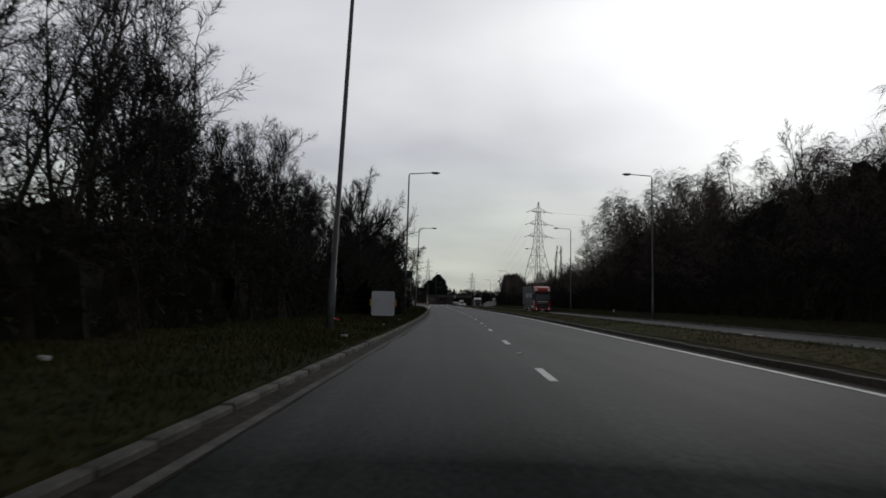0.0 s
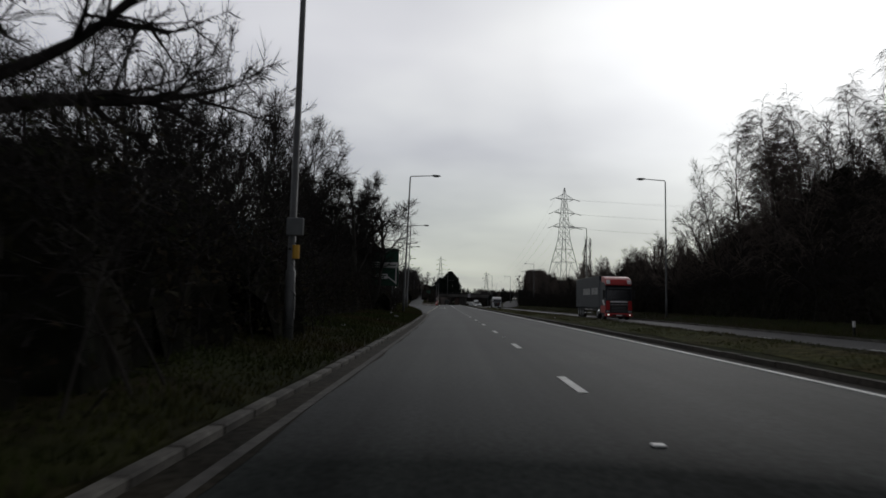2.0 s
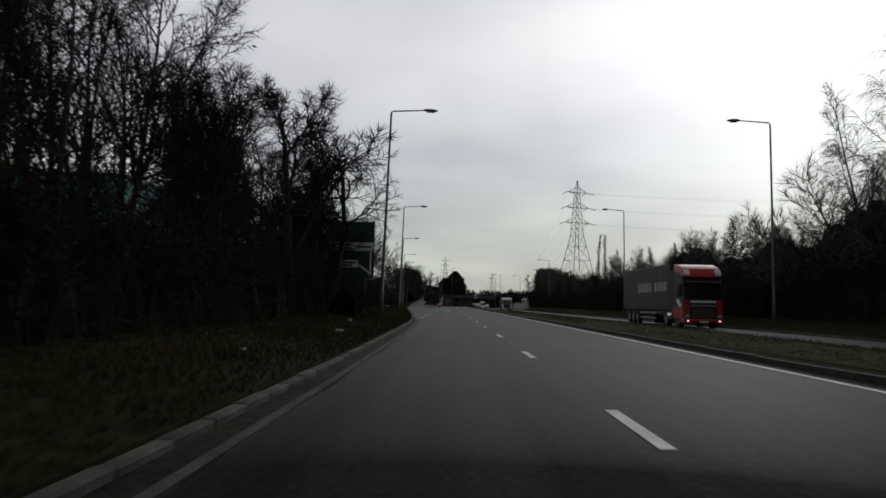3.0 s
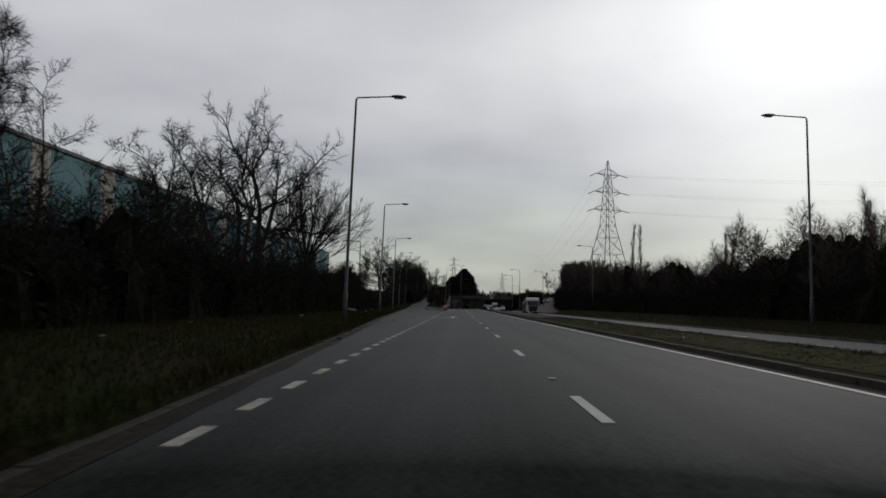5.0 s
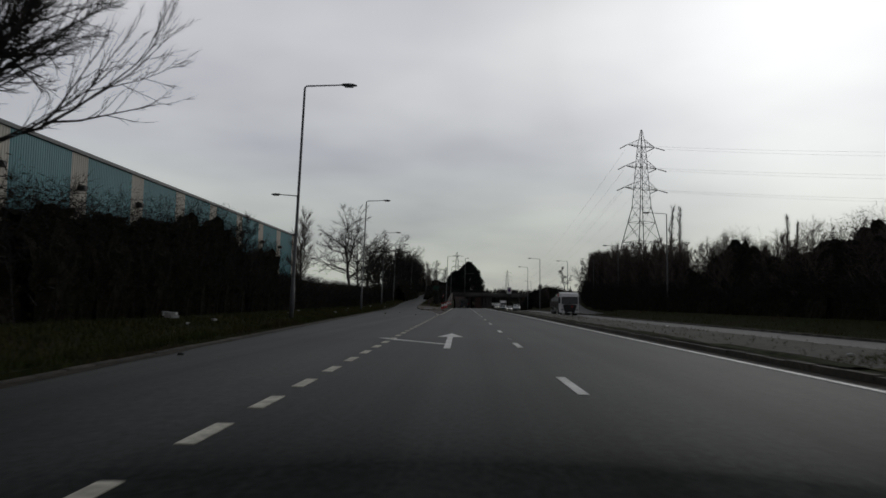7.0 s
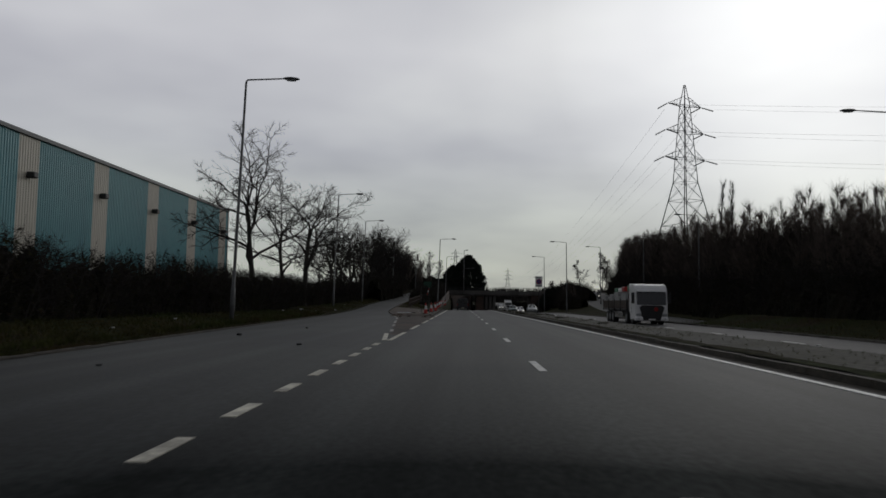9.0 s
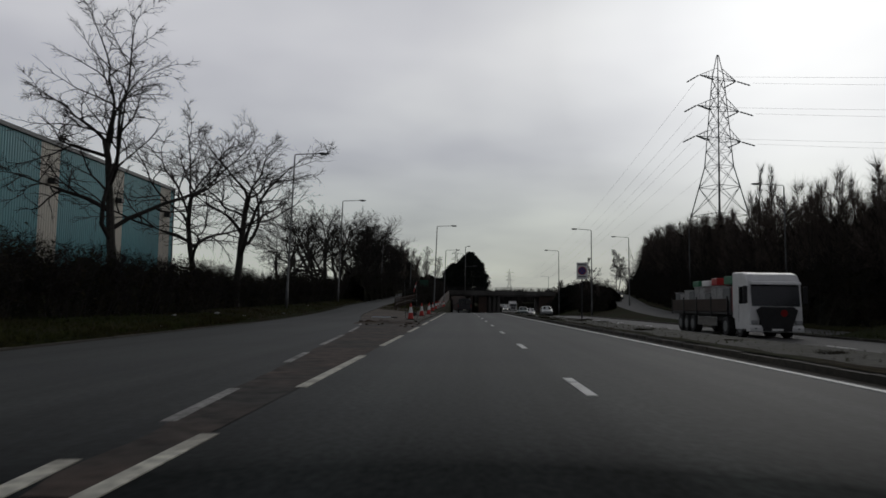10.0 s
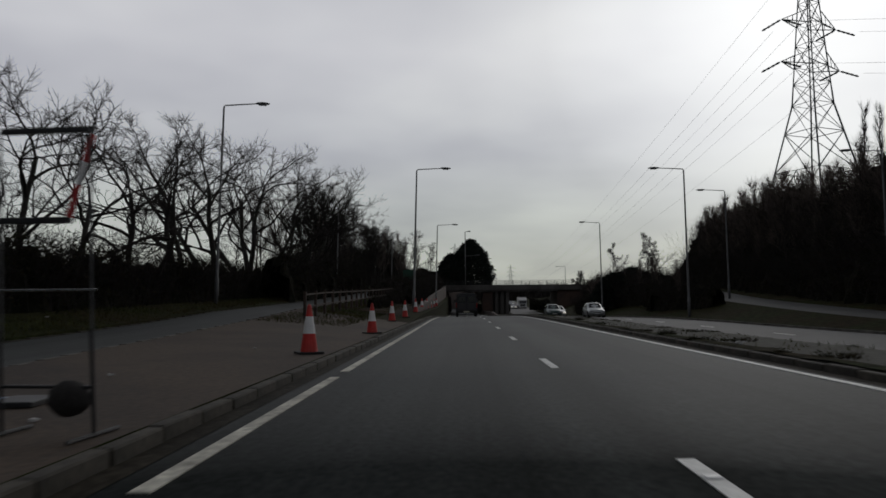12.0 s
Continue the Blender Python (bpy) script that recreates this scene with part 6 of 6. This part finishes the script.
for k, (x, y, sc) in enumerate(((5.3, 275.9, 0.95), (5.5, 281.0, 1.0), (4.85, 276.9, 0.5), (4.9, 281.6, 0.9), (4.9, 279.8, 0.5), (4.9, 284.4, 0.8), (4.9, 287.0, 0.7), (6.3, 286.4, 0.9), (5.0, 301.2, 0.9), (6.5, 266.6, 0.9), (5.0, 267.2, 1.2), (5.2, 268.0, 0.9), (5.0, 272.3, 1.0), (6.4, 270.0, 0.8))):
    ob = tagged(new("weed_clump", weeds[k % 3]), "dark clump of dead weeds on the stony reserve", "weeds", "weeds on the reserve", kind="stuff")
    ob.matrix_basis = Matrix.Translation((x, y, land_z(x, y) - 0.01)) @ Matrix.Rotation(1.3 * k, 4, "Z") @ Matrix.Diagonal((1, 1, 0.7, 1)) @ Matrix.Scale(sc * 0.8, 4)
scrap(5.1, 279.5, 0.14, M_LITTER, "pale flat scrap on the stony reserve", "litter", land_z(5.1, 279.5) + 0.02)
for x, y, size in ((-9.7, 180.9, 0.3), (-9.4, 180.5, 0.22), (-10.1, 181.4, 0.25), (-8.6, 182.0, 0.16), (-13.9, 262.0, 0.22)):
    scrap(x, y, size, M_LITTER, "torn pale plastic dumped in the verge", "litter", land_z(x, y) + 0.08)
for x, y in ((19.0, 80.0), (19.2, 132.0)):
    mp = thing("marker_post", "short white marker post with a dark foot", "marker post", "marker posts", at=Matrix.Translation((x, y, land_z(x, y))))
    part("post", box(-0.05, 0.05, -0.03, 0.03, -0.1, 0.4, 0.01), M_DARKMETAL, mp)
    part("cap", box(-0.055, 0.055, -0.035, 0.035, 0.4, 0.68, 0.012), M_SIGNWHITE, mp, "white cap")

clod_rng = random.Random(17)
for k in range(18):
    y = 254 + 10 * clod_rng.random() ** 0.7
    x = slip_right(y) + 0.3 + (centre(y) - 3.9 - slip_right(y)) * clod_rng.random()
    scrap(x, y, clod_rng.uniform(0.05, 0.12), M_PAVING, "clod of brown mud at the nose of the island", "mud", camber(x, y) + 0.004)
heap_v, heap_f, hx, hy = [], [], 25, 9
x0, x1 = slip_right(GORE_END) - 0.1, main_left(GORE_END) + 0.15
for j in range(hy):
    for i in range(hx):
        u, w = i / (hx - 1), j / (hy - 1)
        x, y = x0 + (x1 - x0) * u, GORE_END - 2.6 + 2.5 * w + 0.5 * noise.noise(Vector((u * 4, w * 3, 2.0)))
        rise = math.sin(math.pi * u) ** 0.5 * math.sin(math.pi * w) ** 0.8
        heap_v.append((x, y, camber(x, y) - 0.02 + rise * (0.17 + 0.14 * noise.noise(Vector((u * 9, w * 3, 0.5))) + 0.07 * noise.noise(Vector((u * 25, w * 9, 1.5))))))
        if i and j:
            k = j * hx + i
            heap_f.append((k - hx - 1, k - hx, k, k - 1))
solid("mud_heap", mesh_of("mud_heap", heap_v, heap_f, M_PAVING), M_PAVING, "low heap of brown mud against the nose of the island", "mud", smooth=True)

# ---- vehicles ----
def wheel(parent, x, y, r, w, rim_mat=None):
    s = 1 if x > 0 else -1
    ty = tube([(x - w / 2, y, r), (x - w / 2 + 0.03, y, r), (x + w / 2 - 0.03, y, r), (x + w / 2, y, r)], [r * 0.9, r, r, r * 0.9], 20)
    t = part("wheel", ty, M_RUBBER, parent)
    part("rim", tube([(x + s * (w / 2 - 0.02), y, r), (x + s * (w / 2 + 0.012), y, r)], [r * 0.62, r * 0.55], 16), rim_mat or M_GREYBACK, t)
    return t


def van(m):
    t = thing("van", "dark panel van with two rear doors", "van", at=m)
    sec = [(-0.98, 0.42), (-1.0, 0.9), (-0.97, 1.35), (-0.86, 2.05), (-0.74, 2.17), (0.74, 2.17), (0.86, 2.05), (0.97, 1.35), (1.0, 0.9), (0.98, 0.42)]
    part("body", prism(sec, "y", 0.0, 4.1, bevel=0.035), M_VAN, t)
    part("cab", prism([(4.09, 0.42), (4.09, 2.1), (4.4, 2.08), (5.05, 1.3), (5.7, 1.12), (5.82, 0.5)], "x", -0.93, 0.93, bevel=0.05), M_VAN, t)
    for s in (-1, 1):
        d = part("rear_door", box(min(0.012 * s, 0.88 * s), max(0.012 * s, 0.88 * s), -0.035, 0.012, 0.62, 2.02, 0.03), M_VAN, t)
        part("rear_window", box(min(0.12 * s, 0.76 * s), max(0.12 * s, 0.76 * s), -0.045, -0.030, 1.30, 1.86, 0.01), M_GLASS, d)
        part("tail_light", box(min(0.885 * s, 0.985 * s), max(0.885 * s, 0.985 * s), -0.02, 0.05, 0.85, 1.30, 0.02), M_TAIL, t, "dull red tail light")
        wheel(t, 0.86 * s, 0.85, 0.33, 0.21)
        wheel(t, 0.86 * s, 4.75, 0.33, 0.21)
        part("mirror", box(min(1.0 * s, 1.2 * s), max(1.0 * s, 1.2 * s), 4.5, 4.62, 1.35, 1.6, 0.02), M_VAN, t)
    part("bumper", box(-0.97, 0.97, -0.09, 0.08, 0.38, 0.60, 0.03), M_RUBBER, t, "black rear bumper")
    part("number_plate", box(-0.26, 0.26, -0.105, -0.09, 0.43, 0.54), M_PLATE, t, "pale number plate")
    part("exhaust", box(-0.7, 0.7, -0.02, 0.02, 0.28, 0.36, 0.01), M_CHROME, t, "bright lower step bar")
    return t


def lorry_cab(t, paint, low):
    """A tall flat-fronted cab, its front at y=0 and facing -y."""
    top, w0, w1 = (3.1, 1.50, 2.48) if low else (3.5, 1.84, 2.80)
    side = [(0.06, 0.36), (0.0, 0.9), (0.02, w0 - 0.1), (0.16, w1), (0.28, w1 + 0.25), (0.5, top - 0.12), (0.95, top), (2.2, top + 0.04), (2.2, 0.9), (1.95, 0.9), (1.85, 0.36)]
    cab = part("cab", prism(side, "x", -1.22, 1.22, bevel=0.07), paint, t)
    part("windscreen", prism([(0.005, w0), (0.125, w1), (0.18, w1), (0.06, w0)], "x", -1.10, 1.10), M_GLASS, cab, "dark windscreen")
    part("sun_visor", prism([(-0.16, w1 + 0.02), (-0.10, w1 + 0.14), (0.2, w1 + 0.18), (0.16, w1 + 0.02)], "x", -1.1, 1.1, bevel=0.01), M_GLASS if not low else paint, cab, "smoked sun visor")
    for sx in (-0.45, 0.4):
        part("wiper", tube([(sx, -0.02, w0 + 0.02), (sx + 0.5, 0.0, w0 + 0.16)], 0.012, 4), M_DARKMETAL, cab)
    part("grille_surround", box(-0.78, 0.78, -0.03, 0.05, 0.62, w0 - 0.08, 0.04), M_DARKMETAL, cab, "black grille")
    bars = (0.74, 0.90, 1.06, 1.22, 1.34) if low else (0.74, 0.88, 1.02, 1.16)
    for k, z in enumerate(bars):
        part("grille_bar", box(-0.72 + 0.02 * k, 0.72 - 0.02 * k, -0.06, -0.025, z - 0.025, z + 0.025, 0.012), M_CHROME if low and k > 2 else M_GREYBACK, cab, "bright grille bar" if low and k > 2 else "")
    if low:
        part("badge_panel", box(-0.62, 0.62, -0.05, 0.0, 1.37, 1.47, 0.012), M_SIGNWHITE, cab, "pale badge strip")
    else:
        part("badge_panel", box(-0.80, 0.80, -0.07, 0.0, 1.32, 1.45, 0.025), M_CHROME, cab, "bright upper grille bar")
        part("badge_panel", box(-0.80, 0.80, -0.06, 0.0, 1.58, 1.72, 0.025), M_SIGNWHITE, cab, "pale badge strip")
    part("bumper", prism([(-0.10, 0.30), (-0.12, 0.52), (-0.04, 0.62), (0.45, 0.62), (0.45, 0.30)], "x", -1.23, 1.23, bevel=0.05), paint if low else M_RED, cab)
    part("bumper_intake", box(-0.66, 0.66, -0.135, -0.09, 0.34, 0.48, 0.01), M_DARKMETAL, cab)
    part("number_plate", box(-0.26, 0.26, -0.15, -0.136, 0.36, 0.46), M_SIGNWHITE, cab, "pale number plate")
    for s in (-1, 1):
        part("headlight", box(min(s * 0.84, s * 1.16), max(s * 0.84, s * 1.16), -0.07, 0.02, 0.66, 0.84, 0.03), M_LENS, cab, "clear headlight")
        part("fog_lamp" if low else "lit_lamp", box(min(s * 0.92, s * 1.04), max(s * 0.92, s * 1.04), -0.14, -0.10, 0.42, 0.50, 0.02), M_LENS if low else M_HEAD, cab, "" if low else "lit fog lamp")
        part("corner_panel", prism([(s * 0.82, 0.9), (s * 1.2, 0.9), (s * 1.16, w0 - 0.1), (s * 0.86, w0 - 0.1)], "y", -0.01, 0.03), paint if low else M_RED, cab)
        part("side_window", box(min(s * 1.215, s * 1.24), max(s * 1.215, s * 1.24), 0.40, 1.25, w0 + 0.1, w1 - 0.06, 0.01), M_GLASS, cab)
        part("door_seam", box(min(s * 1.215, s * 1.226), max(s * 1.215, s * 1.226), 1.33, 1.35, 0.7, w1), M_DARKMETAL, cab)
        mr = part("mirror", box(min(s * 1.28, s * 1.48), max(s * 1.28, s * 1.48), 0.02, 0.14, w0 + 0.12, w1 - 0.04, 0.04), M_DARKMETAL, cab)
        part("mirror_arm", tube([(s * 1.2, 0.2, w1 - 0.1), (s * 1.36, 0.08, w1 - 0.08)], 0.018, 6), M_DARKMETAL, mr)
        part("step", box(min(s * 1.0, s * 1.235), max(s * 1.0, s * 1.235), 0.45, 0.95, 0.34, 0.42, 0.02), M_DARKMETAL, cab)
        wheel(t, s * 1.03, 1.35, 0.5, 0.32)
    return cab


def artic(m):
    t = thing("lorry", "articulated lorry, dark cab with red roof fairing, dark blue curtain-sided trailer", "lorry", at=m)
    cab = lorry_cab(t, M_TRAILER, False)
    part("roof_fairing", prism([(0.10, 3.16), (0.16, 3.42), (0.42, 3.72), (0.95, 3.92), (1.6, 4.04), (2.15, 4.06), (2.15, 3.52), (0.95, 3.46), (0.40, 3.20)], "x", -1.20, 1.20, bevel=0.07), M_RED, cab, "red roof fairing")
    for s in (-1, 1):
        part("fairing_marking", prism([(0.07, 3.30), (0.12, 3.52), (0.30, 3.66), (0.34, 3.60), (0.18, 3.46)], "x", min(s * 0.80, s * 1.14), max(s * 0.80, s * 1.14)), M_SIGNWHITE, cab, "white marking")
        part("lower_side", box(min(s * 1.222, s * 1.234), max(s * 1.222, s * 1.234), 0.12, 2.15, 0.62, 1.30), M_RED, cab, "red lower side panel")
        part("side_flash", prism([(0.35, 1.32), (0.9, 1.32), (1.6, 1.78), (0.9, 1.82)], "x", min(s * 1.222, s * 1.232), max(s * 1.222, s * 1.232)), M_SIGNWHITE, cab, "white flash on the door")
        part("side_deflector", box(min(s * 1.20, s * 1.24), max(s * 1.20, s * 1.24), 2.2, 2.65, 0.9, 3.7, 0.01), M_TRAILER, cab)
    tr = part("trailer", box(-1.26, 1.26, 2.75, 15.6, 1.05, 4.12, 0.05), M_TRAILER, t, "dark blue curtain sides")
    for k in range(14):
        part("strap", box(-1.272, -1.262, 3.3 + 0.9 * k, 3.34 + 0.9 * k, 1.1, 4.05), M_DARKMETAL, tr)
    for y0, y1 in ((3.5, 4.2), (4.35, 5.0), (5.15, 5.8), (5.95, 6.5), (7.3, 8.0), (8.15, 8.7), (8.85, 9.6), (9.75, 10.3), (10.45, 11.1)):
        part("text_bar", box(-1.280, -1.2725, y0, y1, 2.35, 3.0), M_PALLET, tr)
    part("roof_edge", box(-1.29, 1.29, 2.73, 15.62, 4.05, 4.16, 0.02), M_DARKMETAL, tr)
    part("chassis", box(-1.1, 1.1, 1.9, 15.4, 0.75, 1.03, 0.02), M_DARKMETAL, t)
    part("fuel_tank", tube([(-1.0, 2.4, 0.72), (-1.0, 3.3, 0.72)], 0.3, 14), M_CHROME, t, "bright fuel tank")
    for s in (-1, 1):
        for z in (0.5, 0.85):
            part("side_guard", box(min(s * 1.2, s * 1.24), max(s * 1.2, s * 1.24), 6.2, 10.6, z - 0.05, z + 0.05, 0.01), M_CHROME, t, "pale side guard")
        for y in (3.9, 11.6, 12.9, 14.2):
            wheel(t, s * 1.03, y, 0.5, 0.34)
    return t


def flatbed(m):
    t = thing("lorry", "white drop-side lorry loaded with crates and pale boxes", "lorry", at=m)
    cab = lorry_cab(t, M_CABWHITE, True)
    part("grille", prism([(-0.94, 1.32), (-0.74, 1.47), (0.74, 1.47), (0.94, 1.32), (0.66, 0.46), (-0.66, 0.46)], "y", -0.150, -0.062, bevel=0.012), M_DARKMETAL, cab, "large six-sided black grille")
    part("badge", tube([(0.3, -0.165, 1.18), (0.3, -0.149, 1.18)], 0.16, 18), M_TAIL, cab, "small reddish round badge")
    part("bed", box(-1.25, 1.25, 2.7, 12.6, 1.05, 1.18, 0.02), M_DARKMETAL, t)
    part("chassis", box(-0.9, 0.9, 1.9, 12.4, 0.6, 1.045, 0.02), M_DARKMETAL, t)
    for s in (-1, 1):
        for k in range(4):
            y0 = 2.75 + 2.46 * k
            sb = part("drop_side", box(s * 1.25 - 0.02, s * 1.25 + 0.02, y0, y0 + 2.38, 1.19, 1.86, 0.01), M_WOOD, t, "brown slatted drop side")
            for j in range(4):
                z = 1.23 + 0.16 * j
                part("slat", box(s * 1.285 - 0.012, s * 1.285 + 0.012, y0 + 0.03, y0 + 2.35, z, z + 0.12, 0.005), M_WOOD, sb)
        for k in range(5):
            y0 = 2.68 + 2.46 * k
            part("stake", box(s * 1.29 - 0.035, s * 1.29 + 0.035, y0, y0 + 0.07, 1.0, 1.98, 0.008), M_DARKMETAL, t)
    part("head_board", box(-1.2, 1.2, 2.62, 2.69, 1.05, 2.3, 0.01), M_GREYBACK, t)
    part("tool_box", box(-1.1, -0.3, 2.25, 2.6, 1.2, 2.45, 0.03), M_RED, t, "red box behind the cab")
    rg = random.Random(5)
    for k in range(10):
        y = 2.8 + 0.96 * k
        for s in (-1, 1):
            h = rg.uniform(0.95, 1.35)
            c = part("crate", box(s * 0.6 - 0.54, s * 0.6 + 0.54, y, y + 0.88, 1.185, 1.185 + h, 0.03), M_PALLET if (k + (s > 0)) % 3 else M_GREYBACK, t, "grey-white boxed load")
            part("lid", box(s * 0.6 - 0.56, s * 0.6 + 0.56, y - 0.02, y + 0.90, 1.19 + h, 1.25 + h, 0.015), M_PALLET, c)
    for x, y, w, d, h, mat, lab in ((-0.9, 3.1, 0.8, 1.2, 0.42, M_GREENBOX, "green crate"), (-0.95, 5.2, 0.7, 0.9, 0.38, M_RED, "red crate"), (-0.9, 6.6, 0.9, 1.3, 0.30, M_SIGNWHITE, "white crate"), (0.1, 4.2, 0.8, 1.0, 0.36, M_WOOD, "wooden crate"), (-0.8, 8.8, 0.8, 1.1, 0.34, M_GREENBOX, "green crate")):
        part("crate", box(x, x + w, y, y + d, 2.6, 2.6 + h, 0.03), mat, t, lab)
    for s in (-1, 1):
        for y in (3.2, 8.6, 9.8, 11.0):
            wheel(t, s * 1.0, y, 0.48, 0.45)
        part("side_guard", box(s * 1.22 - 0.02, s * 1.22 + 0.02, 4.4, 7.6, 0.45, 0.92, 0.01), M_CHROME, t, "pale side guard")
    return t


def box_lorry(m):
    t = thing("lorry", "white box lorry coming down to the bridge", "lorry", at=m)
    lorry_cab(t, M_CABWHITE, True)
    body = part("body", box(-1.22, 1.22, 2.35, 8.6, 1.0, 3.6, 0.05), M_CABWHITE, t, "white box body")
    part("roof_edge", box(-1.25, 1.25, 2.33, 8.62, 3.56, 3.64, 0.02), M_GREYBACK, body)
    part("chassis", box(-0.9, 0.9, 1.9, 8.4, 0.6, 0.99, 0.02), M_DARKMETAL, t)
    for sx in (-1, 1):
        wheel(t, sx * 1.0, 6.9, 0.46, 0.4)
    return t


def car(m, paint, label, lit=False, rear=False):
    """A family hatchback whose front is at y=0 and faces -y."""
    t = thing("car", label, "car", at=m)
    # y, bottom, shoulder height, top, half-width at the shoulder, half-width at the top
    stations = [(0.00, 0.34, 0.50, 0.56, 0.58, 0.46), (0.10, 0.24, 0.58, 0.68, 0.76, 0.60), (0.35, 0.20, 0.66, 0.78, 0.83, 0.68), (0.90, 0.19, 0.74, 0.88, 0.86, 0.72), (1.25, 0.19, 0.80, 0.96, 0.865, 0.70),
                (1.60, 0.19, 0.84, 1.18, 0.87, 0.66), (2.00, 0.19, 0.86, 1.39, 0.87, 0.60), (2.40, 0.19, 0.87, 1.46, 0.87, 0.58), (3.10, 0.19, 0.88, 1.45, 0.865, 0.57), (3.60, 0.20, 0.89, 1.37, 0.85, 0.57), (3.95, 0.22, 0.89, 1.16, 0.82, 0.60), (4.12, 0.28, 0.86, 0.98, 0.76, 0.62), (4.20, 0.36, 0.70, 0.80, 0.70, 0.60)]
    bd = bmesh.new()
    rings = []
    for y, zb, zs, zt, ws, wt in stations:
        half = [(ws * 0.86, zb), (ws * 0.98, zb + 0.10), (ws, (zb + zs) / 2), (ws * 0.97, zs), (wt + 0.03, zt - 0.06), (wt - 0.08, zt), (0.0, zt + 0.02)]
        rings.append([bd.verts.new((x, y, z)) for x, z in half] + [bd.verts.new((-x, y, z)) for x, z in half[-2::-1]])
    for ra, rb in zip(rings, rings[1:]):
        for k in range(len(ra)):
            j = (k + 1) % len(ra)
            bd.faces.new((ra[k], ra[j], rb[j], rb[k]))
    bd.faces.new(rings[0])
    bd.faces.new(rings[-1][::-1])
    body = part("body", bd, paint, t, smooth=True)

    def pane(name, corners, label=""):
        outer = [Vector(c) for c in corners]
        n = (outer[1] - outer[0]).cross(outer[3] - outer[0]).normalized() * 0.012
        v = [c + n for c in outer] + [c - n for c in outer]
        part(name, mesh_of(name, v, [(0, 1, 2, 3), (7, 6, 5, 4), (0, 4, 5, 1), (1, 5, 6, 2), (2, 6, 7, 3), (3, 7, 4, 0)], M_GLASS), M_GLASS, body, label)

    pane("windscreen", ((-0.62, 1.28, 0.985), (0.62, 1.28, 0.985), (0.50, 1.98, 1.395), (-0.50, 1.98, 1.395)), "dark windscreen")
    pane("rear_window", ((0.52, 3.95, 1.185), (-0.52, 3.95, 1.185), (-0.48, 3.62, 1.375), (0.48, 3.62, 1.375)))
    for s in (-1, 1):
        pane("side_window", ((s * 0.845, 1.62, 0.91), (s * 0.85, 2.55, 0.91), (s * 0.622, 2.50, 1.37), (s * 0.645, 2.02, 1.32)))
        pane("side_window", ((s * 0.85, 2.62, 0.91), (s * 0.83, 3.55, 0.93), (s * 0.612, 3.40, 1.33), (s * 0.62, 2.57, 1.37)))
        part("headlight", box(min(s * 0.44, s * 0.76), max(s * 0.44, s * 0.76), 0.005, 0.16, 0.54, 0.66, 0.03), M_HEAD if lit else M_LENS, t)
        part("tail_light", box(min(s * 0.50, s * 0.72), max(s * 0.50, s * 0.72), 4.12, 4.21, 0.70, 0.92, 0.02), M_BRAKE if rear else M_TAIL, t)
        part("mirror", box(min(s * 0.86, s * 1.0), max(s * 0.86, s * 1.0), 1.55, 1.68, 0.90, 1.03, 0.04), paint, t)
        for yy in (0.78, 3.36):
            part("wheel_arch", tube([(s * 0.62, yy, 0.32), (s * 0.872, yy, 0.32)], 0.365, 20), M_RUBBER, t)
            wheel(t, s * 0.785, yy, 0.31, 0.2)
    part("grille", box(-0.36, 0.36, -0.02, 0.04, 0.46, 0.54, 0.012), M_DARKMETAL, t)
    part("lower_grille", box(-0.5, 0.5, 0.02, 0.08, 0.27, 0.37, 0.012), M_DARKMETAL, t)
    part("number_plate", box(-0.26, 0.26, -0.02, 0.02, 0.39, 0.455), M_SIGNWHITE, t, "pale number plate")
    return t


def on_opposite(x, y, turn=0.0):
    return Matrix.Translation((x, y, opposite_z(y))) @ Matrix.Rotation(turn, 4, "Z")


van(Matrix.Translation((-0.75, 331.0, camber(-0.75, 333))) @ Matrix.Rotation(math.atan2(-(centre(336) - centre(330)), 6), 4, "Z"))
artic(on_opposite(16.2, 114.2))
flatbed(on_opposite(14.0, 257.0))
car(on_opposite(12.2, 337.0), M_SILVER, "silver hatchback car on the oncoming carriageway")
car(on_opposite(9.3, 348.0), M_GREENCAR, "dark green hatchback car on the oncoming carriageway")
car(on_opposite(11.9, 364.0), M_CABWHITE, "white car with lit headlights coming out of the dip", lit=True)
car(on_opposite(13.5, 490.0), M_CABWHITE, "white car beyond the bridge", lit=True)
box_lorry(on_opposite(16.4, 492.0))
car(on_opposite(14.6, 520.0), M_SILVER, "far car beyond the bridge", rear=True)
car(Matrix.Translation((27.8, 360.0, ramp_height(360) + 0.02)) @ Matrix.Rotation(-0.15, 4, "Z"), M_PALLET, "pale car on the ramp behind the bushes", lit=True)
